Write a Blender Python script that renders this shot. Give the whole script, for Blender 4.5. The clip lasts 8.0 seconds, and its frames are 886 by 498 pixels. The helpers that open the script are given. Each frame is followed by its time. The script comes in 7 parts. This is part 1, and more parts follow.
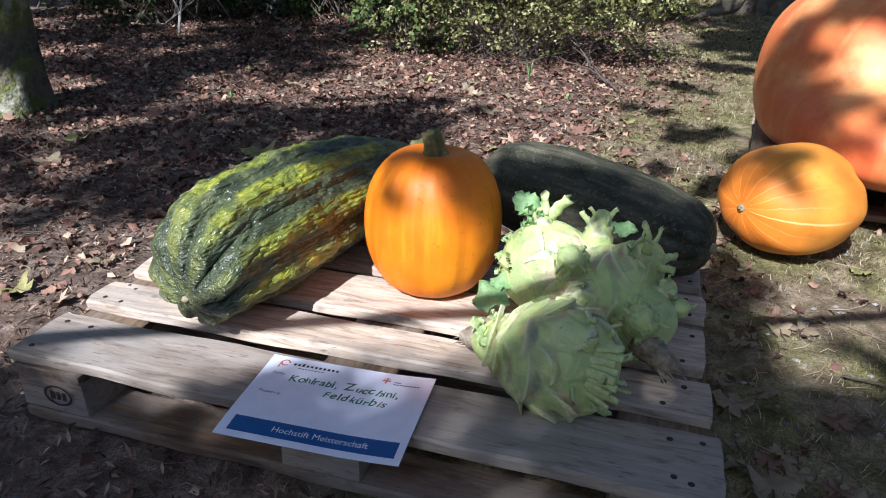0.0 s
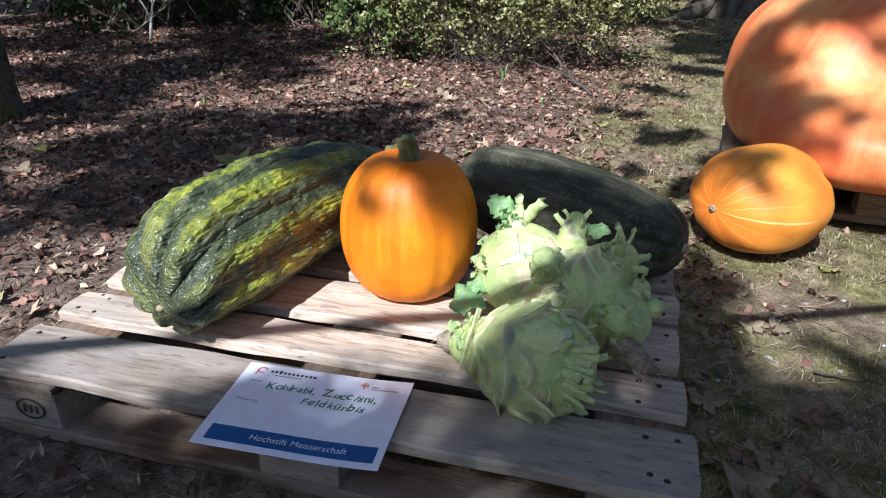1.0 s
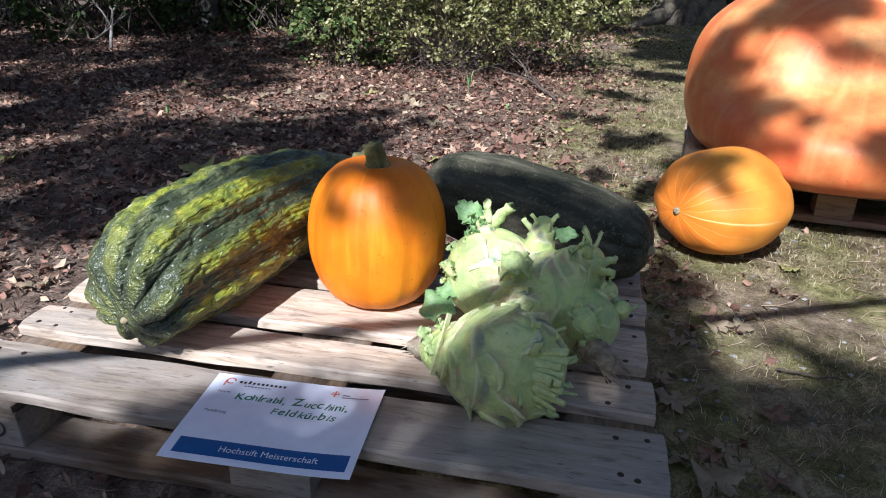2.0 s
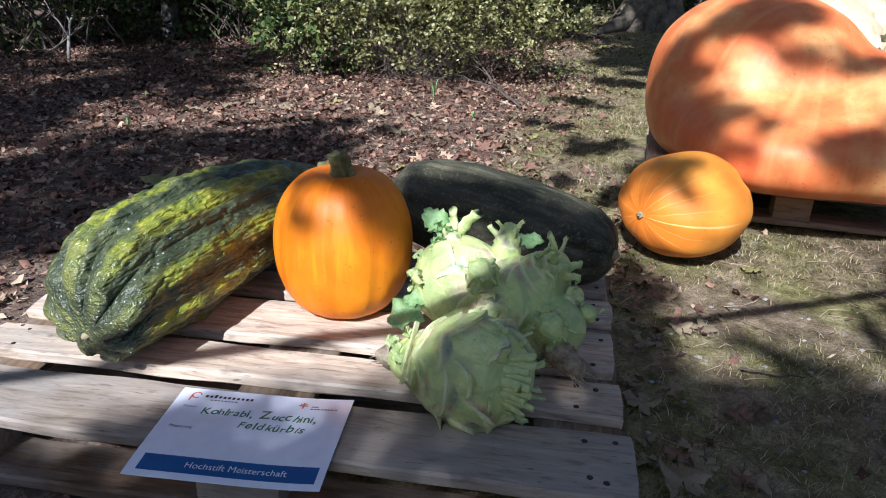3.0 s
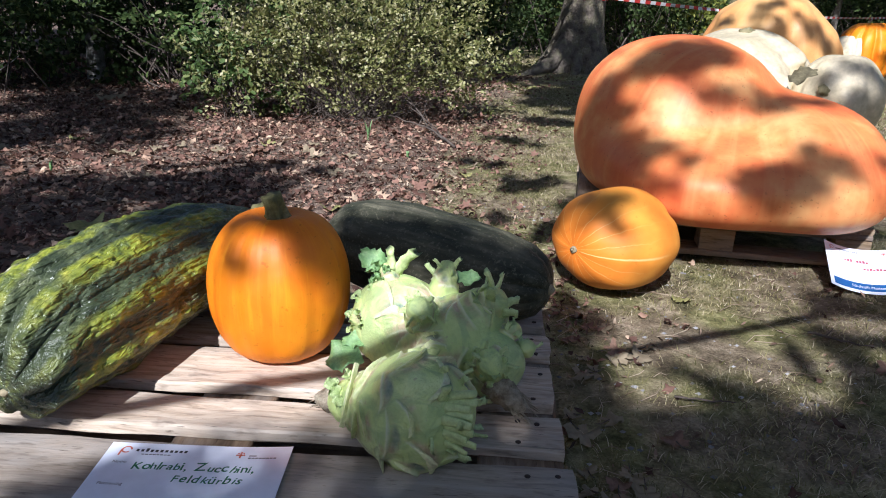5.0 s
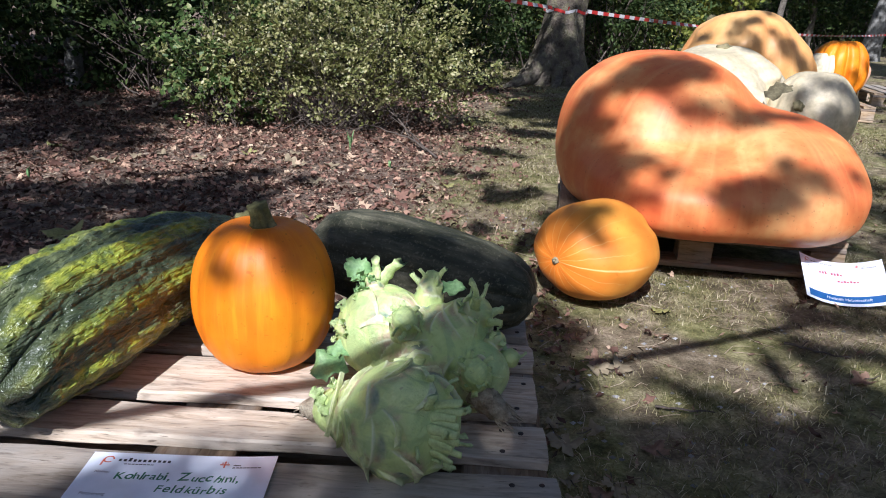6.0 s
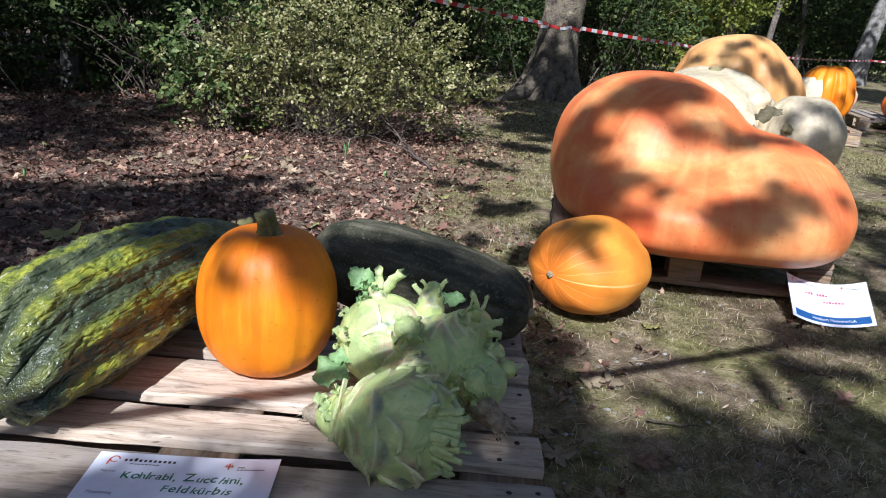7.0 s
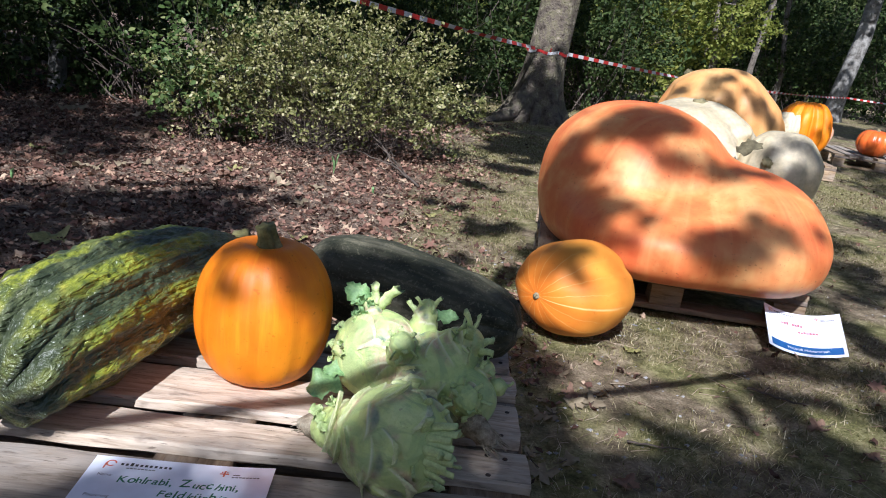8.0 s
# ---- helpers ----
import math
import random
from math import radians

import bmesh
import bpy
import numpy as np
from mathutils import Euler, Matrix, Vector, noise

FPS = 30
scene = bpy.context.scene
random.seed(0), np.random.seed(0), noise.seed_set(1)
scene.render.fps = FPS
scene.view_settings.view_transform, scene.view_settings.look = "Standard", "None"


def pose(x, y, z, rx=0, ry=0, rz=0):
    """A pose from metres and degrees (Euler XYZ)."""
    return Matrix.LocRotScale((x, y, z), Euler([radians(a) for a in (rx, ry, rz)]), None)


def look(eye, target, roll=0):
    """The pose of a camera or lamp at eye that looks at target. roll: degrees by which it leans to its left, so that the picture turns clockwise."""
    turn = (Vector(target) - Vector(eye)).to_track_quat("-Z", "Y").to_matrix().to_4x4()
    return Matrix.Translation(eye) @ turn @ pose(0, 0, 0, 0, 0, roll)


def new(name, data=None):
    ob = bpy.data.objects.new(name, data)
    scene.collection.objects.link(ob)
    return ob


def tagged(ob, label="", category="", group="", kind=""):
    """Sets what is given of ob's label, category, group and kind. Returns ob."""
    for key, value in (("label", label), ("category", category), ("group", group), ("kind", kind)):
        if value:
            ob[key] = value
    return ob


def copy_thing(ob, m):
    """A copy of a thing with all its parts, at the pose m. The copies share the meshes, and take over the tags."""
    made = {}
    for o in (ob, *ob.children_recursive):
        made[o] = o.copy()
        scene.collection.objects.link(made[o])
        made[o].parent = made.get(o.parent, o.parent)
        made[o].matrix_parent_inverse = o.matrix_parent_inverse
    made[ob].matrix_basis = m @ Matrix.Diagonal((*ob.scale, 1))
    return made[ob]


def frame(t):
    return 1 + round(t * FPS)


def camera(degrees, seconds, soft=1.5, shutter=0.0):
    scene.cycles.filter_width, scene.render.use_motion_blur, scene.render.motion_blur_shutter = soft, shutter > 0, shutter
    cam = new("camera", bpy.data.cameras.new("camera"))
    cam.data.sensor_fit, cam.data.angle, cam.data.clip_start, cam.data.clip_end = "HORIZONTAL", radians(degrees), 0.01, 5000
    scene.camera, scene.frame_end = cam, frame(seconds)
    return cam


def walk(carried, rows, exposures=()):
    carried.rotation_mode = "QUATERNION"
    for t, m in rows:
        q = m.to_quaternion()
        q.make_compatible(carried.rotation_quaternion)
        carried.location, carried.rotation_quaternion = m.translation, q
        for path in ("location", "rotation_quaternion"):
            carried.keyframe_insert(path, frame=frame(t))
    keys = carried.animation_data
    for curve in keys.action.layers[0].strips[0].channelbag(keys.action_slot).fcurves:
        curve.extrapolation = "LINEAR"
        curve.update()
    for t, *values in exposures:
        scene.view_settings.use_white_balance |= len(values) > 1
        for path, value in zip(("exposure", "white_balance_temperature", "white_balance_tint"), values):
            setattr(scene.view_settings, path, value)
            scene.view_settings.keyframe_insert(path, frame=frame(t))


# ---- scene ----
cam = camera(64.2, 8.0, 1.0)
PATH = [
    (0, (1.033, -0.8, 0.856), (0.532, 0.94, 0.009), 1.3),
    (0.5, (1.035, -0.801, 0.857), (0.559, 0.949, 0.015), 1.2),
    (1, (1.038, -0.804, 0.858), (0.595, 0.959, 0.023), 1.2),
    (1.5, (1.038, -0.805, 0.857), (0.635, 0.972, 0.032), 1.3),
    (3, (1.042, -0.806, 0.858), (0.768, 1.009, 0.064), 1.4),
    (3.5, (1.044, -0.806, 0.86), (0.81, 1.023, 0.085), 1.4),
    (4, (1.045, -0.807, 0.86), (0.856, 1.04, 0.114), 1.4),
    (4.5, (1.045, -0.808, 0.86), (0.899, 1.055, 0.146), 1.5),
    (6, (1.033, -0.82, 0.863), (0.982, 1.068, 0.204), 2.7),
    (6.5, (1.021, -0.832, 0.869), (0.984, 1.059, 0.219), 3.6),
    (7, (1.004, -0.854, 0.877), (0.987, 1.044, 0.247), 4.6),
    (7.5, (0.986, -0.87, 0.883), (0.995, 1.033, 0.269), 5.8),
    (8, (0.968, -0.892, 0.89), (1.007, 1.022, 0.311), 7.3),
]
walk(cam, [(t, look(eye, target, roll)) for t, eye, target, roll in PATH], exposures=((0.0, 0.89, 5500, 15), (8.0, 0.68, 5520, 15)))

# ---- world and sun ----
SUN_DIR = Vector((-0.155, -0.725, 0.672)).normalized()
world = bpy.data.worlds.new("sky_world")
scene.world = world
world.use_nodes = True
_wn = world.node_tree.nodes
_sky = _wn.new("ShaderNodeTexSky")
_sky.sky_type = "NISHITA"
_sky.sun_disc = False
_sky.sun_elevation = math.asin(SUN_DIR.z)
_sky.sun_rotation = math.atan2(SUN_DIR.x, SUN_DIR.y)
_wn["Background"].inputs[1].default_value = 0.064
world.node_tree.links.new(_sky.outputs[0], _wn["Background"].inputs[0])

sun_data = bpy.data.lights.new("sun", "SUN")
sun_data.energy = 5.0
sun_data.angle = radians(0.55)
sun_data.color = (1.0, 0.95, 0.88)
sun = new("sun", sun_data)
sun.matrix_world = look(SUN_DIR * 20, (0, 0, 0))


# ---- material helpers ----
def ramp(nt, fac, stops):
    n = nt.nodes.new("ShaderNodeValToRGB")
    while len(n.color_ramp.elements) < len(stops):
        n.color_ramp.elements.new(0.5)
    for e, (p, c) in zip(n.color_ramp.elements, stops):
        e.position = p
        e.color = (*c, 1) if len(c) == 3 else c
    nt.links.new(fac, n.inputs[0])
    return n.outputs[0]


def coords(nt, kind="Object", scale=(1, 1, 1)):
    tc = nt.nodes.new("ShaderNodeTexCoord")
    mp = nt.nodes.new("ShaderNodeMapping")
    mp.inputs["Scale"].default_value = scale
    nt.links.new(tc.outputs[kind], mp.inputs[0])
    return mp.outputs[0]


def tex_noise(nt, vec, scale, detail=5, rough=0.6, dist=0.0):
    n = nt.nodes.new("ShaderNodeTexNoise")
    n.inputs["Scale"].default_value = scale
    n.inputs["Detail"].default_value = detail
    n.inputs["Roughness"].default_value = rough
    n.inputs["Distortion"].default_value = dist
    nt.links.new(vec, n.inputs["Vector"])
    return n.outputs[0]


def blend(nt, fac, a, b, mode="MIX"):
    n = nt.nodes.new("ShaderNodeMix")
    n.data_type, n.blend_type = "RGBA", mode
    for sock, v in ((n.inputs[0], fac), (n.inputs[6], a), (n.inputs[7], b)):
        if isinstance(v, (int, float)):
            sock.default_value = v
        elif isinstance(v, tuple):
            sock.default_value = (*v, 1)
        else:
            nt.links.new(v, sock)
    return n.outputs[2]


def calc(nt, op, a, b=0.0, clamp=False):
    n = nt.nodes.new("ShaderNodeMath")
    n.operation, n.use_clamp = op, clamp
    for sock, v in ((n.inputs[0], a), (n.inputs[1], b)):
        if isinstance(v, (int, float)):
            sock.default_value = v
        else:
            nt.links.new(v, sock)
    return n.outputs[0]


def attribute(nt, name):
    n = nt.nodes.new("ShaderNodeAttribute")
    n.attribute_name = name
    return n.outputs["Fac"]


def start_mat(name, rough=0.6, spec=0.5):
    m = bpy.data.materials.new(name)
    m.use_nodes = True
    nt = m.node_tree
    p = nt.nodes["Principled BSDF"]
    p.inputs["Roughness"].default_value = rough
    p.inputs["Specular IOR Level"].default_value = spec
    return m, nt, p


def bump(nt, p, height, strength=0.3, dist=0.01):
    b = nt.nodes.new("ShaderNodeBump")
    b.inputs["Strength"].default_value = strength
    b.inputs["Distance"].default_value = dist
    nt.links.new(height, b.inputs["Height"])
    nt.links.new(b.outputs[0], p.inputs["Normal"])


def mottled(name, stops, scale=8, rough=0.6, spec=0.4, bump_scale=60, bump_s=0.3, dist=0.004, kind="Object"):
    m, nt, p = start_mat(name, rough, spec)
    v = coords(nt, kind)
    n = tex_noise(nt, v, scale, 6)
    fine = tex_noise(nt, v, scale * 7, 4)
    col = ramp(nt, n, stops)
    tone = ramp(nt, fine, [(0.25, (0.72, 0.72, 0.72)), (0.75, (1.15, 1.15, 1.15))])
    nt.links.new(blend(nt, 1.0, col, tone, "MULTIPLY"), p.inputs["Base Color"])
    bump(nt, p, tex_noise(nt, v, bump_scale, 5), bump_s, dist)
    return m


def plain(name, col, rough=0.6, metallic=0.0):
    m, nt, p = start_mat(name, rough)
    v = coords(nt)
    n = tex_noise(nt, v, 30, 4)
    c = ramp(nt, n, [(0.3, tuple(0.9 * x for x in col)), (0.7, col)])
    nt.links.new(c, p.inputs["Base Color"])
    p.inputs["Metallic"].default_value = metallic
    return m


def wood_mat(name, dark, mid, light, grey=0.3):
    m, nt, p = start_mat(name, 0.75, 0.25)
    v = coords(nt, "Object", (1.0, 9.0, 9.0))
    info = nt.nodes.new("ShaderNodeObjectInfo")
    shift = nt.nodes.new("ShaderNodeVectorMath")
    shift.operation = "ADD"
    nt.links.new(v, shift.inputs[0])
    rnd = calc(nt, "MULTIPLY", info.outputs["Random"], 37.0)
    nt.links.new(rnd, shift.inputs[1])
    sv = shift.outputs[0]
    grain = tex_noise(nt, sv, 9, 7, 0.65, 0.6)
    broad = tex_noise(nt, sv, 1.3, 3)
    col = ramp(nt, grain, [(0.28, dark), (0.47, mid), (0.68, light)])
    tone = ramp(nt, broad, [(0.3, (0.72, 0.70, 0.68)), (0.7, (1.1, 1.08, 1.05))])
    col = blend(nt, 1.0, col, tone, "MULTIPLY")
    # weathered grey film and dark stains
    v2 = coords(nt, "Object", (1.0, 2.5, 2.5))
    film = tex_noise(nt, v2, 5, 5)
    fac = ramp(nt, film, [(0.42, (0, 0, 0)), (0.66, (grey, grey, grey))])
    col = blend(nt, fac, col, (0.33, 0.31, 0.28))
    spots = tex_noise(nt, v2, 16, 3)
    sf = ramp(nt, spots, [(0.58, (0, 0, 0)), (0.74, (0.55, 0.55, 0.55))])
    col = blend(nt, sf, col, (0.09, 0.065, 0.045))
    lift = ramp(nt, info.outputs["Random"], [(0.0, (0.82, 0.80, 0.79)), (1.0, (1.08, 1.05, 1.0))])
    col = blend(nt, 1.0, col, lift, "MULTIPLY")
    nt.links.new(col, p.inputs["Base Color"])
    cracks = tex_noise(nt, sv, 26, 3, 0.6)
    cf = ramp(nt, cracks, [(0.30, (0.65, 0.65, 0.65)), (0.37, (0, 0, 0))])
    col = blend(nt, cf, col, (0.07, 0.05, 0.035))
    nt.links.new(col, p.inputs["Base Color"])
    bump(nt, p, grain, 0.5, 0.004)
    return m


def island_leaf_mat(name, stops, rough=0.5, trans=0.35, spec=0.35, spots=True):
    """Leaf material; each separate leaf takes its own tone."""
    m, nt, p = start_mat(name, rough, spec)
    geo = nt.nodes.new("ShaderNodeNewGeometry")
    col = ramp(nt, geo.outputs["Random Per Island"], stops)
    if spots:
        n = tex_noise(nt, coords(nt), 45, 3)
        col = blend(nt, 1.0, col, ramp(nt, n, [(0.3, (0.75, 0.75, 0.72)), (0.7, (1.1, 1.1, 1.1))]), "MULTIPLY")
    nt.links.new(col, p.inputs["Base Color"])
    if trans:
        t = nt.nodes.new("ShaderNodeBsdfTranslucent")
        nt.links.new(col, t.inputs[0])
        mx = nt.nodes.new("ShaderNodeMixShader")
        mx.inputs[0].default_value = trans
        nt.links.new(p.outputs[0], mx.inputs[1])
        nt.links.new(t.outputs[0], mx.inputs[2])
        nt.links.new(mx.outputs[0], nt.nodes["Material Output"].inputs[0])
    return m


# ---- materials ----
def ground_material():
    m, nt, p = start_mat("ground_soil", 0.95, 0.1)
    v = coords(nt, "Object")
    big = tex_noise(nt, v, 1.1, 5)
    mid = tex_noise(nt, v, 14, 6, 0.7)
    fine = tex_noise(nt, v, 120, 4, 0.7)
    soil = ramp(nt, mid, [(0.3, (0.055, 0.040, 0.032)), (0.5, (0.165, 0.122, 0.094)), (0.68, (0.35, 0.275, 0.215))])
    moss = ramp(nt, mid, [(0.3, (0.070, 0.054, 0.037)), (0.5, (0.205, 0.165, 0.107)), (0.7, (0.42, 0.35, 0.245))])
    green = ramp(nt, mid, [(0.3, (0.070, 0.074, 0.026)), (0.5, (0.195, 0.195, 0.074)), (0.7, (0.40, 0.375, 0.19))])
    moss = blend(nt, ramp(nt, tex_noise(nt, v, 2.6, 4), [(0.44, (0, 0, 0)), (0.60, (0.85, 0.85, 0.85))]), moss, green)
    sep = nt.nodes.new("ShaderNodeSeparateXYZ")
    nt.links.new(v, sep.inputs[0])
    side = calc(nt, "ADD", calc(nt, "ADD", sep.outputs[0], calc(nt, "MULTIPLY", sep.outputs[1], -0.06)), calc(nt, "MULTIPLY", calc(nt, "SUBTRACT", big, 0.5), 2.2))
    fac = ramp(nt, calc(nt, "MULTIPLY", calc(nt, "SUBTRACT", side, 0.35), 1.3), [(0.0, (0, 0, 0)), (0.75, (1, 1, 1))])
    col = blend(nt, fac, soil, moss)
    col = blend(nt, 1.0, col, ramp(nt, fine, [(0.3, (0.6, 0.58, 0.56)), (0.7, (1.3, 1.28, 1.25))]), "MULTIPLY")
    nt.links.new(col, p.inputs["Base Color"])
    bump(nt, p, blend(nt, 0.5, mid, fine), 0.8, 0.02)
    return m


M_GROUND = ground_material()
M_WOOD = wood_mat("weathered_pallet_wood", (0.25, 0.185, 0.13), (0.60, 0.50, 0.39), (0.76, 0.68, 0.57), 0.4)
M_WOOD_GREY = wood_mat("grey_weathered_wood", (0.15, 0.125, 0.10), (0.34, 0.295, 0.24), (0.47, 0.42, 0.355), 0.8)
M_WOOD_MID = wood_mat("sun_bleached_wood", (0.20, 0.15, 0.105), (0.49, 0.41, 0.32), (0.66, 0.58, 0.475), 0.6)
# darker brown copy: shade painted into the wood of parts below the deck
M_WOOD_SHADED = wood_mat("shaded_pallet_wood", (0.08, 0.055, 0.036), (0.17, 0.12, 0.08), (0.26, 0.19, 0.13), 0.6)
M_WOOD_TAN = wood_mat("tan_pallet_wood", (0.15, 0.095, 0.05), (0.34, 0.245, 0.145), (0.50, 0.39, 0.26), 0.5)
M_NAIL = plain("rusty_nail_steel", (0.055, 0.042, 0.036), 0.6, 0.6)
M_BURN = plain("burnt_mark", (0.045, 0.035, 0.03), 0.9)
M_CARD = plain("laminated_white_card", (0.82, 0.86, 0.95), 0.15)
M_BLUE = plain("card_print_blue", (0.025, 0.105, 0.30), 0.25)
M_INK = plain("card_print_black", (0.02, 0.02, 0.025), 0.3)
M_GREYINK = plain("card_print_grey", (0.11, 0.11, 0.125), 0.3)
M_GREEN_PEN = plain("green_marker_ink", (0.02, 0.15, 0.075), 0.4)
M_RED_PEN = plain("red_marker_ink", (0.35, 0.06, 0.10), 0.4)
M_PRINT_ORANGE = plain("card_print_orange", (0.60, 0.12, 0.06), 0.3)
M_WHITE_INK = plain("card_print_white", (0.72, 0.76, 0.80), 0.3)
M_BARK = mottled("rough_bark", [(0.3, (0.07, 0.06, 0.048)), (0.5, (0.19, 0.165, 0.135)), (0.7, (0.33, 0.295, 0.245))], 9, 0.9, 0.15, 38, 1.0, 0.03)
M_OAK = mottled("oak_bark", [(0.3, (0.06, 0.048, 0.037)), (0.48, (0.18, 0.15, 0.115)), (0.58, (0.20, 0.18, 0.11)), (0.72, (0.38, 0.32, 0.25))], 11, 0.9, 0.15, 40, 1.0, 0.035)
M_BARK_MOSS = mottled("mossy_bark", [(0.35, (0.05, 0.045, 0.036)), (0.47, (0.15, 0.14, 0.10)), (0.55, (0.14, 0.16, 0.04)), (0.66, (0.46, 0.44, 0.36))], 5, 0.95, 0.1, 30, 1.0, 0.03)
M_BARK_PALE = mottled("pale_bark", [(0.35, (0.09, 0.08, 0.068)), (0.5, (0.25, 0.24, 0.215)), (0.7, (0.40, 0.385, 0.35))], 8, 0.85, 0.15, 30, 0.7, 0.02)
M_TWIG = mottled("grey_twig", [(0.3, (0.045, 0.036, 0.03)), (0.7, (0.16, 0.13, 0.105))], 20, 0.9, 0.1, 60, 0.5, 0.005)
M_STEM = mottled("pumpkin_stem", [(0.3, (0.06, 0.055, 0.022)), (0.52, (0.18, 0.165, 0.06)), (0.72, (0.38, 0.33, 0.16))], 30, 0.75, 0.3, 70, 0.6, 0.005)
M_STEM_DARK = mottled("dry_stem", [(0.3, (0.06, 0.05, 0.03)), (0.6, (0.16, 0.14, 0.08)), (0.8, (0.27, 0.23, 0.14))], 25, 0.85, 0.2, 60, 0.7, 0.006)
M_ROOT = mottled("kohlrabi_root", [(0.3, (0.20, 0.155, 0.10)), (0.55, (0.44, 0.37, 0.26)), (0.75, (0.60, 0.53, 0.39))], 60, 0.9, 0.15, 150, 0.9, 0.006)
M_LITTER = island_leaf_mat("dry_leaf_litter", [(0.0, (0.045, 0.024, 0.016)), (0.38, (0.13, 0.068, 0.050)), (0.70, (0.30, 0.168, 0.122)), (0.90, (0.43, 0.28, 0.19)), (1.0, (0.55, 0.42, 0.29))], 0.8, 0.1, 0.2)
M_CHIP = island_leaf_mat("bark_chips", [(0.0, (0.045, 0.028, 0.019)), (0.45, (0.13, 0.082, 0.055)), (0.8, (0.29, 0.19, 0.13)), (1.0, (0.52, 0.42, 0.30))], 0.9, 0.0, 0.15)
M_FALLEN = island_leaf_mat("fallen_maple_leaf", [(0.0, (0.18, 0.13, 0.085)), (0.5, (0.28, 0.22, 0.14)), (1.0, (0.36, 0.31, 0.20))], 0.7, 0.15, 0.25)
M_FALLEN_YELLOW = mottled("yellow_fallen_leaf", [(0.35, (0.17, 0.17, 0.055)), (0.6, (0.34, 0.31, 0.12))], 30, 0.65, 0.3, 80, 0.4, 0.003)
M_FALLEN_RED = mottled("red_fallen_leaf", [(0.35, (0.14, 0.075, 0.048)), (0.65, (0.28, 0.17, 0.11))], 30, 0.65, 0.3, 80, 0.4, 0.003)
M_GRASS = island_leaf_mat("dry_short_grass", [(0.0, (0.080, 0.078, 0.026)), (0.40, (0.20, 0.18, 0.070)), (0.80, (0.35, 0.30, 0.16)), (1.0, (0.54, 0.47, 0.32))], 0.8, 0.15, 0.15, False)
M_STRAW = island_leaf_mat("dry_straw", [(0.0, (0.11, 0.075, 0.05)), (0.5, (0.26, 0.19, 0.125)), (1.0, (0.50, 0.41, 0.29))], 0.8, 0.0, 0.2, False)
M_PEBBLE = island_leaf_mat("grey_pebbles", [(0.0, (0.12, 0.115, 0.11)), (0.6, (0.26, 0.25, 0.24)), (1.0, (0.46, 0.45, 0.44))], 0.8, 0.0, 0.3)
M_BUSH = island_leaf_mat("privet_leaves", [(0.0, (0.07, 0.09, 0.025)), (0.40, (0.17, 0.18, 0.05)), (0.75, (0.33, 0.32, 0.125)), (1.0, (0.56, 0.51, 0.28))], 0.45, 0.35, 0.4, False)
# undergrowth leaves, their green darkened to carry the wood's shade
M_SHRUB = island_leaf_mat("shaded_tone_leaves", [(0.0, (0.020, 0.035, 0.010)), (0.5, (0.045, 0.075, 0.020)), (0.85, (0.085, 0.12, 0.035)), (1.0, (0.15, 0.17, 0.06))], 0.6, 0.3, 0.2, False)
# leaves at the wood's edge, with sunlight put into a brighter green
M_LEAF_SUNLIT = island_leaf_mat("sunlit_tone_leaves", [(0.0, (0.10, 0.14, 0.025)), (0.5, (0.24, 0.28, 0.05)), (1.0, (0.42, 0.42, 0.11))], 0.55, 0.5, 0.25, False)
M_GREENLEAF = island_leaf_mat("fresh_green_leaves", [(0.0, (0.045, 0.085, 0.022)), (0.5, (0.10, 0.16, 0.045)), (0.85, (0.19, 0.25, 0.08)), (1.0, (0.34, 0.36, 0.15))], 0.5, 0.4, 0.3, False)
M_STUB = mottled("pale_stalk_stub", [(0.3, (0.16, 0.14, 0.07)), (0.6, (0.30, 0.26, 0.14)), (0.8, (0.42, 0.36, 0.22))], 30, 0.8, 0.2, 70, 0.6, 0.005)
M_CROWN = island_leaf_mat("tree_crown_leaves", [(0.0, (0.05, 0.08, 0.02)), (1.0, (0.11, 0.14, 0.04))], 0.5, 0.2, 0.3, False)
M_TAPE_RED = plain("red_tape", (0.55, 0.035, 0.03), 0.4)
M_TAPE_WHITE = plain("white_tape", (0.72, 0.70, 0.68), 0.4)


def orange_skin(name, deep, main, pale, streak=0.5, rough=0.32, warts=0.25, coat=0.08):
    m, nt, p = start_mat(name, rough, 0.35)
    v = coords(nt)
    ang, lng = attribute(nt, "ang"), attribute(nt, "lng")
    comb = nt.nodes.new("ShaderNodeCombineXYZ")
    nt.links.new(calc(nt, "MULTIPLY", ang, 60.0), comb.inputs[0])
    nt.links.new(calc(nt, "MULTIPLY", lng, 2.5), comb.inputs[1])
    lines = tex_noise(nt, comb.outputs[0], 1.0, 4)
    big = tex_noise(nt, v, 4.5, 4)
    col = ramp(nt, big, [(0.3, deep), (0.52, main), (0.74, pale)])
    lf = ramp(nt, lines, [(0.52, (0, 0, 0)), (0.70, (streak, streak, streak))])
    col = blend(nt, lf, col, pale)
    fine = tex_noise(nt, v, 90, 3)
    sf = ramp(nt, fine, [(0.63, (0, 0, 0)), (0.72, (0.45, 0.45, 0.45))])
    col = blend(nt, sf, col, tuple(0.45 * c for c in deep))
    nt.links.new(col, p.inputs["Base Color"])
    p.inputs["Coat Weight"].default_value = coat
    p.inputs["Coat Roughness"].default_value = 0.25
    p.inputs["Subsurface Weight"].default_value = 0.0
    bump(nt, p, blend(nt, 0.5, tex_noise(nt, v, 40, 4), lines), warts, 0.004)
    return m


